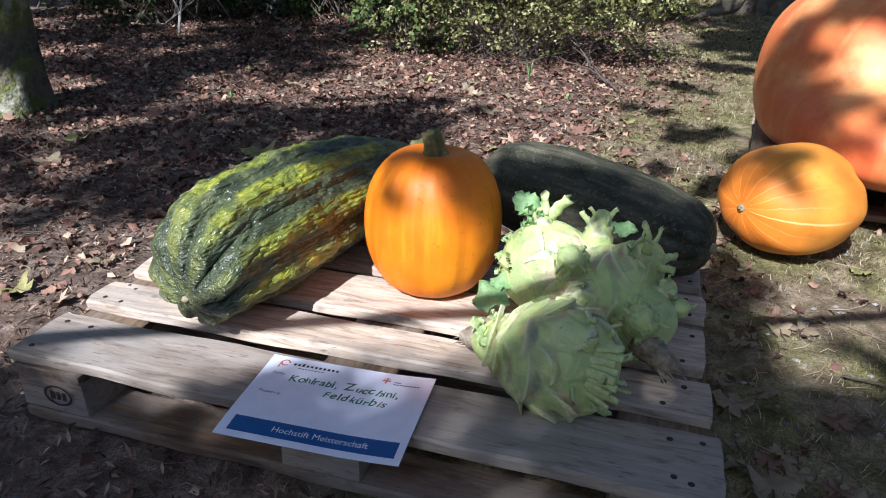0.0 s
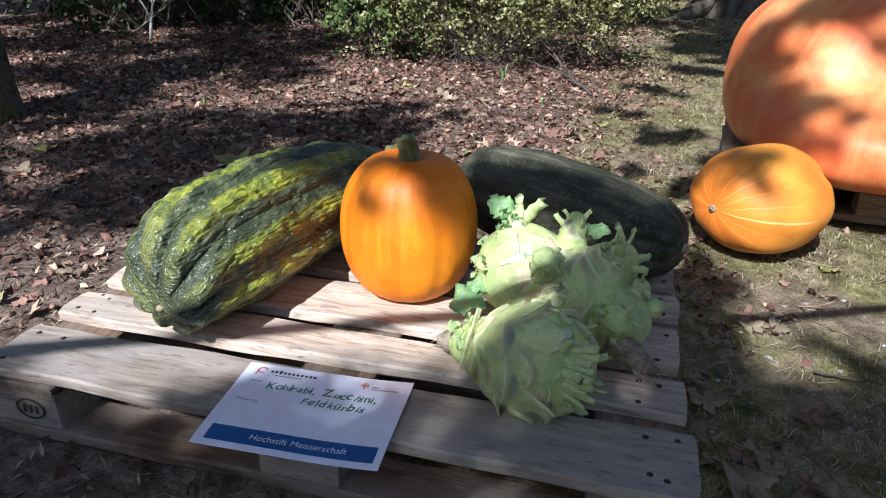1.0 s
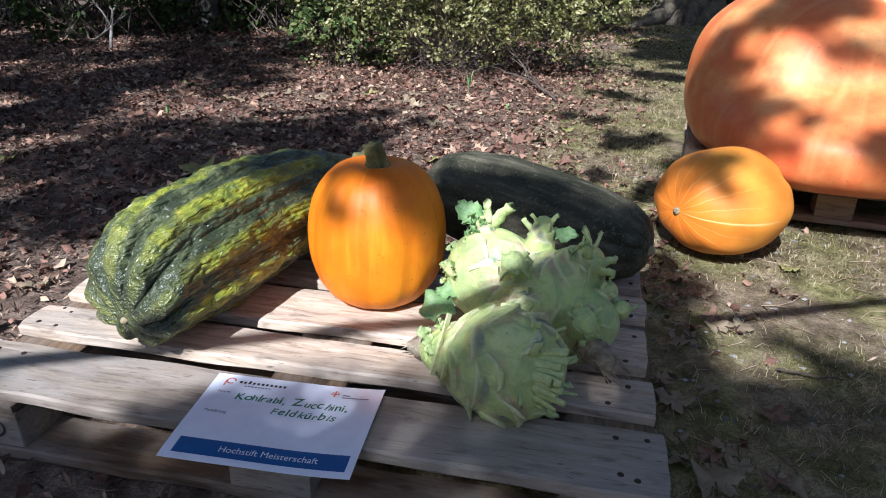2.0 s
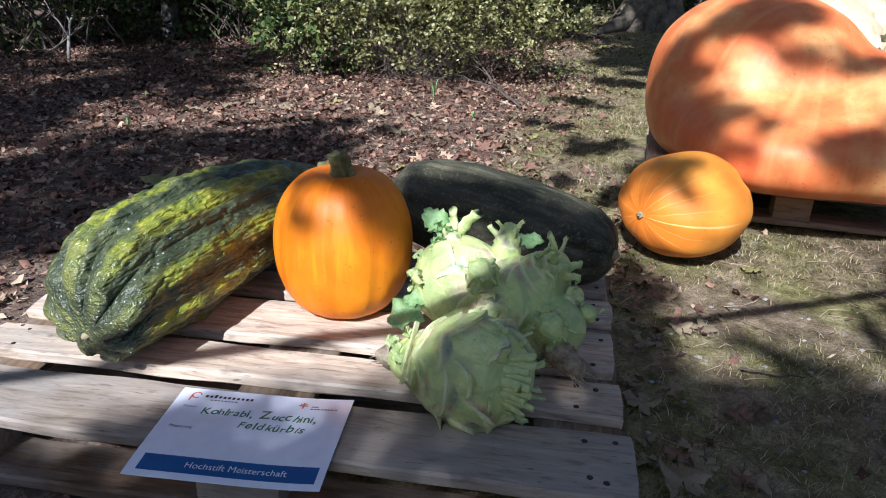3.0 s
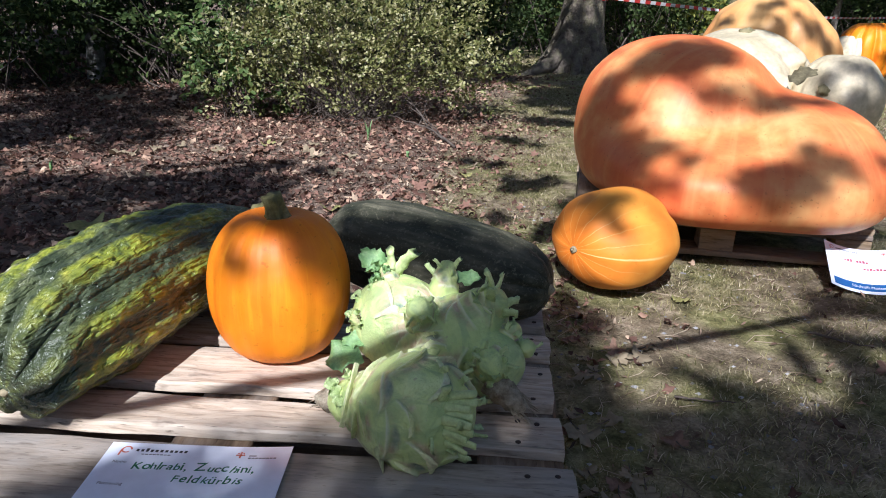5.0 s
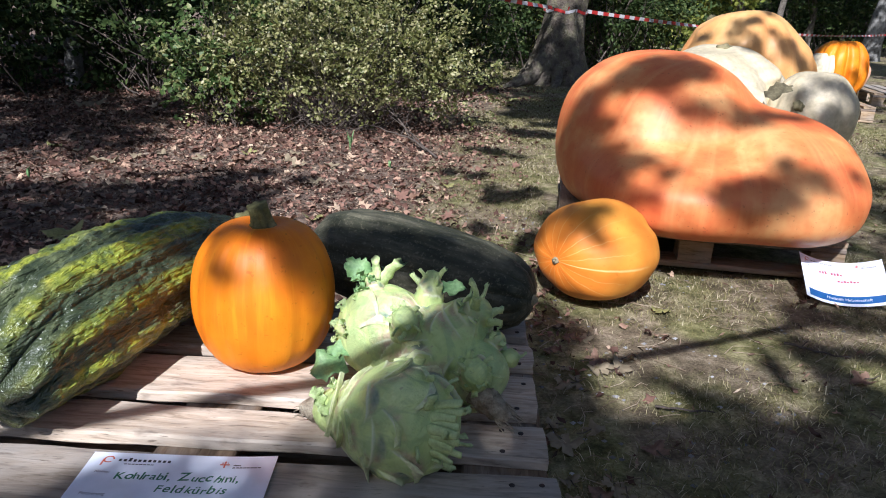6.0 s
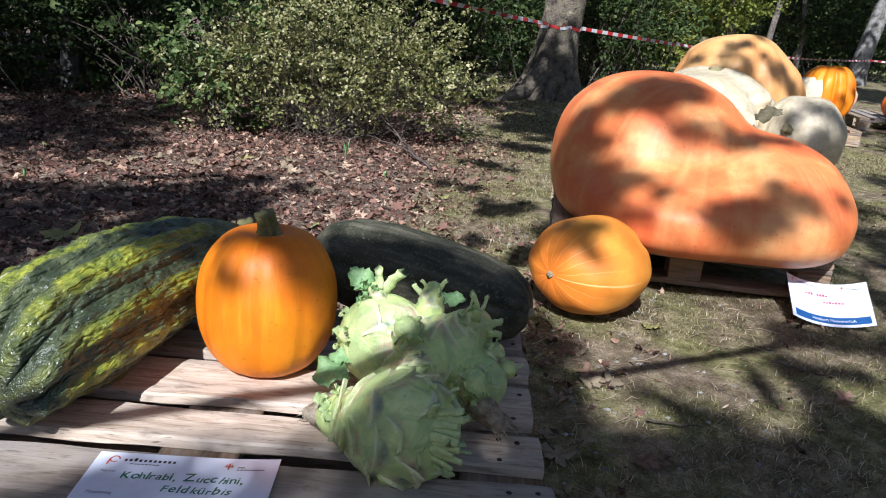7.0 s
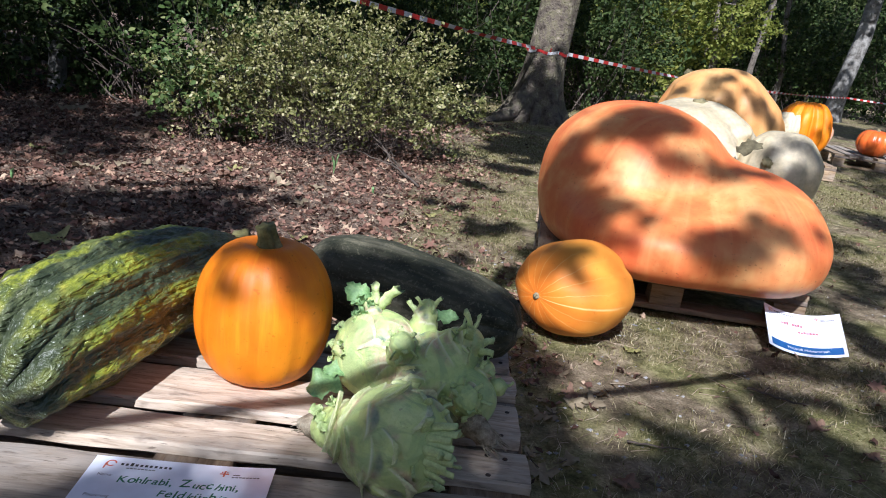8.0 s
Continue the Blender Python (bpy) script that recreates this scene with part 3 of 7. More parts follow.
def litter():
    rs = np.random.RandomState(5)
    # leaves, whole and crumbled
    for nm, n, lo, hi, shape, mat, lab in (("leaf_litter", 3000, 0.04, 0.10, MAPLE, M_LITTER, "brown dry maple leaves strewn over the woodland soil"), ("crumbled_leaves", 52000, 0.010, 0.056, SHARD, M_LITTER, "crumbled brown leaf litter spread over the soil")):
        x = rs.uniform(-4.5, 5.0, n)
        y = -0.6 + rs.power(1.0, n) * 8.0
        g = grassiness(x, y)
        keep = (rs.rand(n) > g * (0.97 if nm == "leaf_litter" else 0.93)) & ~under_pallet(x, y) & (rs.rand(n) > bare(x, y))
        x, y, g = x[keep], y[keep], g[keep]
        z = height(x, y) + rs.uniform(0.003, 0.016, len(x))
        nr = np.stack([rs.normal(0, 0.55, len(x)), rs.normal(0, 0.55, len(x)), np.ones(len(x))], 1)
        me = leaf_cloud(nm, np.stack([x, y, z], 1), nr, (lo + (hi - lo) * rs.rand(len(x)) ** 1.7) * (1 - 0.3 * g), mat, 6, shape)
        tagged(new(nm, me), lab, "leaf litter", kind="stuff")
    # bark chips
    n = 120000
    x = rs.uniform(-3.5, 4.0, n)
    y = -0.6 + rs.power(0.9, n) * 5.5
    keep = (rs.rand(n) > grassiness(x, y) * 0.93) & ~under_pallet(x, y)
    x, y = x[keep], y[keep]
    z = height(x, y) + rs.uniform(0.001, 0.012, len(x))
    nr = np.stack([rs.normal(0, 0.5, len(x)), rs.normal(0, 0.5, len(x)), np.ones(len(x))], 1)
    me = leaf_cloud("bark_chips", np.stack([x, y, z], 1), nr, 0.007 + 0.03 * rs.rand(len(x)) ** 2, M_CHIP, 7, np.array([(0, 0, 0), (0.12, 0.4, 0.1), (0.03, 1.0, 0.0), (-0.10, 0.55, 0.05)]))
    tagged(new("bark_chips", me), "fine dark bark chips and crumbled leaves on soil", "bark chips", kind="stuff")
    # thin flakes of broken leaves, one over another
    n = 40000
    x = rs.uniform(-3.3, 1.4, n)
    y = -0.5 + rs.power(1.1, n) * 5.0
    keep = (rs.rand(n) > grassiness(x, y) * 0.94) & (rs.rand(n) > bare(x, y)) & (rs.rand(n) < 0.72 + 0.45 * vnoise(np.stack([x, y, 0 * x], 1) * 2.6, 33)) & ~under_pallet(x, y)
    x, y = x[keep], y[keep]
    z = height(x, y) + rs.uniform(0.002, 0.016, len(x))
    nr = np.stack([rs.normal(0, 0.6, len(x)), rs.normal(0, 0.6, len(x)), np.ones(len(x))], 1)
    me = leaf_cloud("leaf_flakes", np.stack([x, y, z], 1), nr, 0.006 + 0.030 * rs.rand(len(x)) ** 2.2, M_LITTER, 8, np.array([(0.05, 0, 0), (0.30, 0.35, 0.12), (-0.06, 1.0, -0.05), (-0.26, 0.6, 0.10)]))
    tagged(new("leaf_flakes", me), "reddish brown flakes of broken dry leaves on soil", "leaf litter", kind="stuff")
    # dry stalks and straws
    n = 2600
    x = rs.uniform(-2.6, 3.2, n)
    y = -0.5 + rs.power(0.85, n) * 4.2
    keep = ~under_pallet(x, y)
    x, y = x[keep], y[keep]
    pieces = []
    for px, py, pz, a, L in zip(x, y, height(x, y), rs.uniform(0, 6.28, len(x)), 0.03 + 0.10 * rs.rand(len(x)) ** 2):
        dx, dy, k = math.cos(a), math.sin(a), rs.uniform(-0.25, 0.25)
        mid = (px + dx * L / 2 - dy * k * L, py + dy * L / 2 + dx * k * L, pz + rs.uniform(0.004, 0.016))
        pieces.append(tube([(px, py, pz + 0.004), mid, (px + dx * L, py + dy * L, pz + rs.uniform(0.002, 0.014))], [0.0011, 0.0009, 0.0006], 4, cap=False))
    v, f = join(pieces)
    tagged(new("dry_stalks", mesh_of("dry_stalks", v, f, M_STRAW)), "thin pale dry stalks and needles scattered over the ground", "dry stalks", kind="stuff")
    # pebbles
    n = 2600
    x = rs.uniform(-1.0, 3.0, n)
    y = rs.uniform(-0.6, 2.2, n)
    keep = ~under_pallet(x, y) & (rs.rand(n) < 0.25 + 0.6 * (np.abs(x - 1.5) < 0.35))
    x, y = x[keep], y[keep]
    pieces = []
    for px, py, pz, s in zip(x, y, height(x, y), rs.uniform(0.003, 0.009, len(x))):
        v = [(px + s * dx, py + s * dy * 0.8, pz + s * dz * 0.6) for dx, dy, dz in ((1, 0.1, 0.1), (-0.9, 0.2, 0), (0.1, 1, 0.1), (0, -1.1, 0), (0.1, 0, 1), (0, 0, -0.8))]
        pieces.append((v, [(0, 2, 4), (2, 1, 4), (1, 3, 4), (3, 0, 4), (2, 0, 5), (1, 2, 5), (3, 1, 5), (0, 3, 5)]))
    v, f = join(pieces)
    tagged(new("pebbles", mesh_of("pebbles", v, f, M_PEBBLE, False)), "small grey pebbles scattered over bare soil", "pebbles", kind="stuff")


litter()


def grass():
    rs = np.random.RandomState(11)
    n = 760000
    x = rs.uniform(0.4, 7.5, n)
    y = -0.6 + rs.power(0.8, n) * 10.5
    g = grassiness(x, y)
    p = np.stack([x, y, np.zeros(n)], 1)
    patch = np.clip(0.42 + 1.1 * vnoise(p * 2.6, 21), 0.06, 1)
    keep = (rs.rand(n) < g * patch) & ~under_pallet(x, y)
    x, y = x[keep], y[keep]
    n = len(x)
    z = height(x, y)
    flat = rs.rand(n) < 0.7
    L = np.where(flat, rs.uniform(0.010, 0.034, n), rs.uniform(0.006, 0.017, n))
    a = rs.uniform(0, 2 * np.pi, n)
    lean = np.where(flat, rs.uniform(1.25, 1.54, n), rs.uniform(0.3, 1.2, n))
    w = 0.0005 + 0.0006 * rs.rand(n) + 0.0003 * np.maximum(y, 0)
    dx, dy = np.cos(a), np.sin(a)
    b = np.stack([x, y, z], 1)
    sd = np.stack([-dy * w, dx * w, np.zeros(n)], 1)
    mid = b + np.stack([dx * L * 0.5 * np.sin(lean * 0.6), dy * L * 0.5 * np.sin(lean * 0.6), L * 0.5 * np.cos(lean * 0.6)], 1)
    tip = mid + np.stack([dx * L * 0.5 * np.sin(lean), dy * L * 0.5 * np.sin(lean), L * 0.5 * np.cos(lean)], 1)
    V = np.stack([b - sd, b + sd, mid + sd * 0.8, mid - sd * 0.8, tip], 1).reshape(-1, 3)
    k = np.arange(n)[:, None] * 5
    F = (k[:, None, :] + np.array([(0, 1, 2), (0, 2, 3), (3, 2, 4)])[None]).reshape(-1, 3)
    me = bpy.data.meshes.new("grass")
    me.vertices.add(len(V))
    me.vertices.foreach_set("co", V.ravel().astype(np.float32))
    me.loops.add(F.size)
    me.loops.foreach_set("vertex_index", F.ravel().astype(np.int32))
    me.polygons.add(len(F))
    me.polygons.foreach_set("loop_start", np.arange(0, F.size, 3, dtype=np.int32))
    me.polygons.foreach_set("loop_total", np.full(len(F), 3, dtype=np.int32))
    me.materials.append(M_GRASS)
    me.update(calc_edges=True)
    tagged(new("grass", me), "short thin grass, half dry and straw-coloured", "grass", kind="stuff")


grass()


# ---- backdrop ----
def backdrop():
    # near-black stops paint in the shaded gaps between distant trees
    m = mottled("far_forest_gloom", [(0.35, (0.008, 0.012, 0.005)), (0.5, (0.022, 0.032, 0.012)), (0.62, (0.05, 0.065, 0.02)), (0.75, (0.10, 0.11, 0.035))], 1.2, 1.0, 0.0, 3, 1.0, 0.3)
    verts, faces = [], []
    n = 72
    rnd = random.Random(3)
    for i in range(n):
        a = 2 * math.pi * i / n
        r = 34 + rnd.uniform(-1.5, 1.5)
        for z in (-0.5, 3, 6, 8.5 + rnd.uniform(-1.5, 1.5)):
            verts.append((r * math.cos(a) + 1, r * math.sin(a) + 2, z))
    for i in range(n):
        k = (i + 1) % n
        for j in range(3):
            faces.append((i * 4 + j, i * 4 + j + 1, k * 4 + j + 1, k * 4 + j))
    tagged(new("backdrop", mesh_of("backdrop", verts, faces, m)), "green wall of distant forest trees with its shade painted in", "forest", kind="structure")


backdrop()


# ---- pallets ----
def board_mesh(name, L, W, H, mat, seed, nx=26, ragged=0.004):
    """A sawn board along x with worn arrises and slightly wavy edges; its top centre line is z = H."""
    rs = np.random.RandomState(seed)
    c = min(0.004, H * 0.2)
    prof = np.array([(-W / 2 + c, H), (-W / 4, H), (0, H), (W / 4, H), (W / 2 - c, H), (W / 2, H - c), (W / 2, c), (W / 2 - c, 0), (-W / 2 + c, 0), (-W / 2, c), (-W / 2, H - c)])
    k = len(prof)
    xs = np.linspace(-L / 2, L / 2, nx)
    ph = rs.rand(6) * 10
    verts = []
    for i, x in enumerate(xs):
        end = i in (0, nx - 1)
        bow = 0.0025 * math.sin(x * 2.1 + ph[0])
        for j, (y, z) in enumerate(prof):
            wob = ragged * (0.5 * math.sin(x * 9 + ph[1] + (3 if y > 0 else 0)) + 0.5 * math.sin(x * 23 + ph[2] + (1 if y > 0 else 5))) + rs.uniform(-1, 1) * ragged * 0.3
            yy = y + (wob if abs(y) > W * 0.3 else 0)
            zz = z + (bow if z > H * 0.5 else 0) + rs.uniform(-0.0006, 0.0006)
            xx = x + (rs.uniform(-0.002, 0.002) + (ph[3] - 5) * 0.0008 if end else 0)
            if end:
                xx -= np.sign(x) * (0.003 if abs(y) > W * 0.45 else 0)
            verts.append((xx, yy, zz))
    faces = []
    for i in range(nx - 1):
        for j in range(k):
            m = (j + 1) % k
            faces.append((i * k + j, i * k + m, (i + 1) * k + m, (i + 1) * k + j))
    faces.append(tuple(range(k)))
    faces.append(tuple(reversed(range((nx - 1) * k, nx * k))))
    return mesh_of(name, verts, [tuple(reversed(f)) for f in faces], mat, False)


def nail_mesh():
    v, f = tube([(0, 0, -0.002), (0, 0, 0.0012), (0, 0, 0.0018)], [0.0052, 0.0052, 0.0035], 9)
    return mesh_of("nail", v, f, M_NAIL)


NAIL = nail_mesh()


def euro_pallet():
    pal = thing("wooden_pallet", pose(0, 0, 0), "weathered wooden euro pallet standing on woodland soil", "pallet")
    ys = ((0.0725, 0.145, M_WOOD_GREY), (0.2390, 0.098, M_WOOD_MID), (0.4010, 0.145, M_WOOD), (0.5640, 0.100, M_WOOD), (0.7275, 0.145, M_WOOD_GREY))
    rnd = random.Random(4)
    for i, (y, w, m) in enumerate(ys):
        b = part("top_board", board_mesh("top_board", 1.2 + (0.012, 0.004, -0.004, -0.002, 0)[i], w, 0.022, m, 10 + i), pal, "" if i else "grey worn top board", pose(0.6 + (0.002, -0.002, -0.003, 0, 0)[i], y, 0.122, 0, 0, (0.0, 0.25, -0.1, 0.2, 0)[i]))
        for x in (-0.565, -0.525, -0.03, 0.035, 0.53, 0.57):
            for s in (-0.3, 0.3):
                if rnd.random() < 0.85:
                    part("nail", NAIL, b, "", pose(x + rnd.uniform(-0.012, 0.012), s * w + rnd.uniform(-0.01, 0.01), 0.0222))
    for i, x in enumerate((0.0725, 0.6, 1.1275)):
        part("cross_board", board_mesh("cross_board", 0.8, 0.145, 0.022, M_WOOD_SHADED, 30 + i, 14), pal, "", pose(x, 0.4, 0.0995, 0, 0, 90))
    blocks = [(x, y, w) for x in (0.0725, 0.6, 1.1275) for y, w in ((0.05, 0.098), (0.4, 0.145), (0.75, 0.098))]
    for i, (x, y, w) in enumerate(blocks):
        b = part("block", board_mesh("block", 0.145, w, 0.078, M_WOOD_GREY if y < 0.1 else M_WOOD_SHADED, 50 + i, 4, 0.001), pal, "", pose(x, y + (0.006 if y < 0.1 else 0), 0.0215))
        if x < 0.1 and y < 0.1:
            pc = []
            for k in range(20):
                a0, a1 = 2 * math.pi * k / 20, 2 * math.pi * (k + 1) / 20
                q = [(0.031 * math.cos(a0), 0, 0.022 * math.sin(a0)), (0.031 * math.cos(a1), 0, 0.022 * math.sin(a1)), (0.026 * math.cos(a1), 0, 0.0175 * math.sin(a1)), (0.026 * math.cos(a0), 0, 0.0175 * math.sin(a0))]
                pc.append((q, [(0, 1, 2, 3)]))
            for dx in (-0.013, 0.0, 0.013):
                pc.append(([(dx - 0.0035, 0, -0.009), (dx + 0.0035, 0, -0.009), (dx + 0.0035, 0, 0.009), (dx - 0.0035, 0, 0.009)], [(0, 1, 2, 3)]))
            v, f = join(pc)
            part("burnt_mark", mesh_of("burnt_mark", v, f, M_BURN, False), b, "burnt oval maker's mark", pose(0.012, -w / 2 - 0.0022, 0.040))
    for i, (y, w) in enumerate(((0.05, 0.1), (0.4, 0.145), (0.75, 0.1))):
        part("bottom_board", board_mesh("bottom_board", 1.2, w, 0.022, M_WOOD_SHADED, 70 + i), pal, "", pose(0.6, y + (0.004 if i == 0 else 0), -0.0005))
    return pal


euro_pallet()


def show_pallet(m, label, w=1.0, d=1.2, group="pallets of giant pumpkins"):
    """A pallet whose top boards run away from the near side; local x across, y deep."""
    pal = thing("wooden_pallet", m, label, "pallet", group)
    n = 7
    for i in range(n):
        x = 0.055 + (w - 0.11) * i / (n - 1)
        part("top_board", board_mesh("top_board", d, 0.10, 0.022, M_WOOD_GREY if i % 3 else M_WOOD_TAN, 200 + i, 14), pal, "", pose(x, d / 2, 0.122, 0, 0, 90))
    for i, y in enumerate((0.05, d / 2, d - 0.05)):
        part("cross_board", board_mesh("cross_board", w, 0.1, 0.022, M_WOOD_SHADED, 220 + i, 12), pal, "", pose(w / 2, y, 0.0995))
        for j, x in enumerate((0.06, w * 0.5, w - 0.06)):
            part("block", board_mesh("block", 0.12, 0.098, 0.078, M_WOOD_TAN, 230 + i * 3 + j, 4, 0.001), pal, "", pose(x, y, 0.0215))
    for i, y in enumerate((0.05, d / 2, d - 0.05)):
        part("bottom_board", board_mesh("bottom_board", w, 0.1, 0.022, M_WOOD_TAN, 240 + i, 12), pal, "", pose(w / 2, y - 0.002, -0.0005))
    return pal


PALLET2 = show_pallet(pose(1.375, 1.66, 0, 0, 0, -7), "weathered wooden pallet under the giant orange pumpkin")
copy_thing(PALLET2, pose(2.02, 2.81, 0, 0, 0, -8))
copy_thing(PALLET2, pose(3.72, 5.95, 0, 0, 0, -10))
copy_thing(PALLET2, pose(5.40, 7.15, 0, 0, 0, -12))


# ---- vegetables on the front pallet ----
def stem_mesh(name, path, radii, mat, ridges=5, n=20, seed=0):
    """A ridged, slightly twisted stalk."""
    pts = [Vector(p) for p in path]
    verts, faces = [], []
    side = None
    for j, p in enumerate(pts):
        d = (pts[min(j + 1, len(pts) - 1)] - pts[max(j - 1, 0)]).normalized()
        if side is None:
            side = d.orthogonal().normalized()
        side = (side - d * side.dot(d)).normalized()
        up = d.cross(side)
        for i in range(n):
            a = 2 * math.pi * i / n
            r = radii[j] * (1 + 0.20 * (2 * abs(math.cos(0.5 * ridges * a + j * 0.12)) - 1))
            verts.append(p + (side * math.cos(a) + up * math.sin(a)) * r)
    for j in range(len(pts) - 1):
        for i in range(n):
            k = (i + 1) % n
            faces.append((j * n + i, j * n + k, (j + 1) * n + k, (j + 1) * n + i))
    faces.append(tuple(reversed(range(n))))
    faces.append(tuple(range((len(pts) - 1) * n, len(pts) * n)))
    return mesh_of(name, verts, faces, mat)


def pumpkin_body(name, rx, ry, h, mat, ribs=10, depth=0.03, lump=0.02, seed=0, dip=0.10, power=0.8, nu=128, nv=64, tilt=0.0, foot=0.04, low=None):
    """Ribbed pumpkin skin, base at z = 0, with a dip at the stalk."""
    def fn(u, v):
        a = 2 * np.pi * u
        t = np.pi * v
        ct, st = -np.cos(t), np.sin(t)
        prof = np.sign(st) * np.abs(st) ** np.where(ct < 0, low or power, power)
        rib = 1 - depth * (0.5 + 0.5 * np.cos(ribs * a + 0.6 * np.sin(3 * a))) ** 3 * prof
        z = h / 2 + h / 2 * ct
        z = z - dip * h * np.exp(-(prof / 0.24) ** 2) * (ct > 0)
        z = np.maximum(z, foot * h * (0.35 - 0.35 * prof) * 0.3 + foot * h * 0.0) 
        d = np.stack([np.cos(a) * prof, np.sin(a) * prof, ct], 1)
        w = 1 + lump * (vnoise(d * 1.7 + 5, seed) + 0.5 * vnoise(d * 4 + 2, seed + 1))
        x = rx * prof * np.cos(a) * rib * w
        y = ry * prof * np.sin(a) * rib * w
        zz = z * (1 + lump * 0.5 * vnoise(d * 1.3, seed + 2) * (ct > -0.6))
        return np.stack([x + tilt * (zz / h) ** 2, y, zz], 1)
    return surf(name, fn, nu, nv, mat)


def orange_pumpkin():
    t = thing("pumpkin", pose(0.641, 0.488, 0.144, 0, 0, 20), "smooth bright orange field pumpkin standing on the pallet", "pumpkin")
    part("skin", pumpkin_body("skin", 0.141, 0.137, 0.302, M_PUMPKIN, 11, 0.026, 0.018, 3, 0.07, 0.68, 160, 90, 0.0, 0.04, 0.50), t)
    part("stem", stem_mesh("stem", [(0.002, 0.004, 0.272), (0.002, 0.003, 0.284), (0.001, 0.001, 0.296), (-0.002, -0.001, 0.310), (-0.006, -0.003, 0.324), (-0.009, -0.004, 0.334)], [0.040, 0.027, 0.0205, 0.0180, 0.0175, 0.0185], M_STEM, 6, 36), t, "ridged olive-green stalk cut short")
    return t


orange_pumpkin()


def gourd_matrix(a, b):
    """Local z runs from a to b; local x stays as level as can be, local y up."""
    a, b = Vector(a), Vector(b)
    z = (b - a).normalized()
    x = z.cross(Vector((0, 0, 1))).normalized()
    y = z.cross(x).normalized()
    if y.z < 0:
        x, y = -x, -y
    m = Matrix((x, y, z)).transposed().to_4x4()
    m.translation = a
    return m


def striped_zucchini():
    a, b = (0.256, 0.126, 0.276), (0.466, 0.86, 0.290)
    m = gourd_matrix(a, b)
    L = (Vector(b) - Vector(a)).length
    t = thing("striped_zucchini", m, "huge dark green zucchini with yellow stripes and wrinkled skin", "zucchini")

    def crest(u, v):
        """Rib crests (1) and furrows (-1), which wander a little along the length."""
        an = 2 * np.pi * u
        sway = 0.9 * vnoise(np.stack([v * 3 + np.cos(an), np.sin(an), v * 0], 1), 2) * np.clip(v * 5, 0, 1)
        return 2 * np.abs(np.cos(4.5 * an + 0.5 * sway)) ** 0.75 - 1

    def fn(u, v):
        an = 2 * np.pi * u
        prof = np.interp(v, [0, 0.010, 0.035, 0.09, 0.20, 0.38, 0.55, 0.72, 0.86, 0.95, 0.985, 1.0], [0, 0.052, 0.090, 0.114, 0.129, 0.134, 0.130, 0.115, 0.088, 0.055, 0.034, 0.0])
        d = np.stack([np.cos(an) * 1.0, np.sin(an) * 1.0, v * 5.0], 1)
        rib = 1 + 0.062 * crest(u, v) * np.clip(1.25 - v, 0, 1) * np.clip(v * 14, 0.6, 1)
        near = np.exp(-(v / 0.07) ** 2)
        rib = rib + 0.25 * near * crest(u, v) * (v > 0.004)
        wr = 0.045 * vnoise(d * 1.6, 11) + 0.030 * vnoise(d * np.array([4, 4, 3.2]), 12) + 0.070 * np.abs(vnoise(d * np.array([4.5, 4.5, 2.4]), 13)) + 0.055 * np.abs(vnoise(d * np.array([9, 9, 3.6]), 15)) + 0.036 * np.abs(vnoise(d * np.array([18, 18, 6]), 16)) + 0.014 * vnoise(d * np.array([40, 40, 16]), 17) - 0.07
        r = prof * (rib + wr * np.clip(v * 9, 0.1, 1))
        z = v * L + 0.018 * near * (1 - np.minimum(prof, 0.1) / 0.1)
        bend = 0.012 * np.sin(np.pi * v) - 0.024 * np.exp(-(v / 0.10) ** 1.3)
        droop = -0.050 * np.exp(-(v / 0.10) ** 1.3)
        low = np.where(np.sin(an) < 0, 1 - 0.50 * np.exp(-(v / 0.11) ** 1.3), 1.0)
        return np.stack([r * np.cos(an) + bend, np.maximum(r * np.sin(an) * 0.97 * low + droop, -0.134), z], 1)

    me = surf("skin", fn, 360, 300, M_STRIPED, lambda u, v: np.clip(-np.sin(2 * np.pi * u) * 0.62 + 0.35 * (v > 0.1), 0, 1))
    at = me.attributes.new("crest", "FLOAT", "POINT")
    vv = np.linspace(0, 1, 302)[1:-1]
    U, V = np.meshgrid(np.arange(360) / 360, vv)
    at.data.foreach_set("value", np.append(crest(U.ravel(), V.ravel()), [0, 0]).astype(np.float32))
    part("skin", me, t)
    v, f = join([tube([(0, 0, 0.017), (0, 0, 0.010), (0.001, 0.001, 0.006)], [0.0075, 0.0065, 0.003], 10, 0.25, 1)])
    part("blossom_scar", mesh_of("blossom_scar", v, f, M_SCAR), t, "pale corky blossom scar", pose(-0.024, -0.050, 0.004))
    part("stem", stem_mesh("stem", [(0, 0, L - 0.03), (0.004, 0, L + 0.01), (0.012, 0.004, L + 0.05), (0.02, 0.008, L + 0.07)], [0.042, 0.032, 0.026, 0.028], M_STEM, 5), t, "thick dull green stalk")
    return t


striped_zucchini()


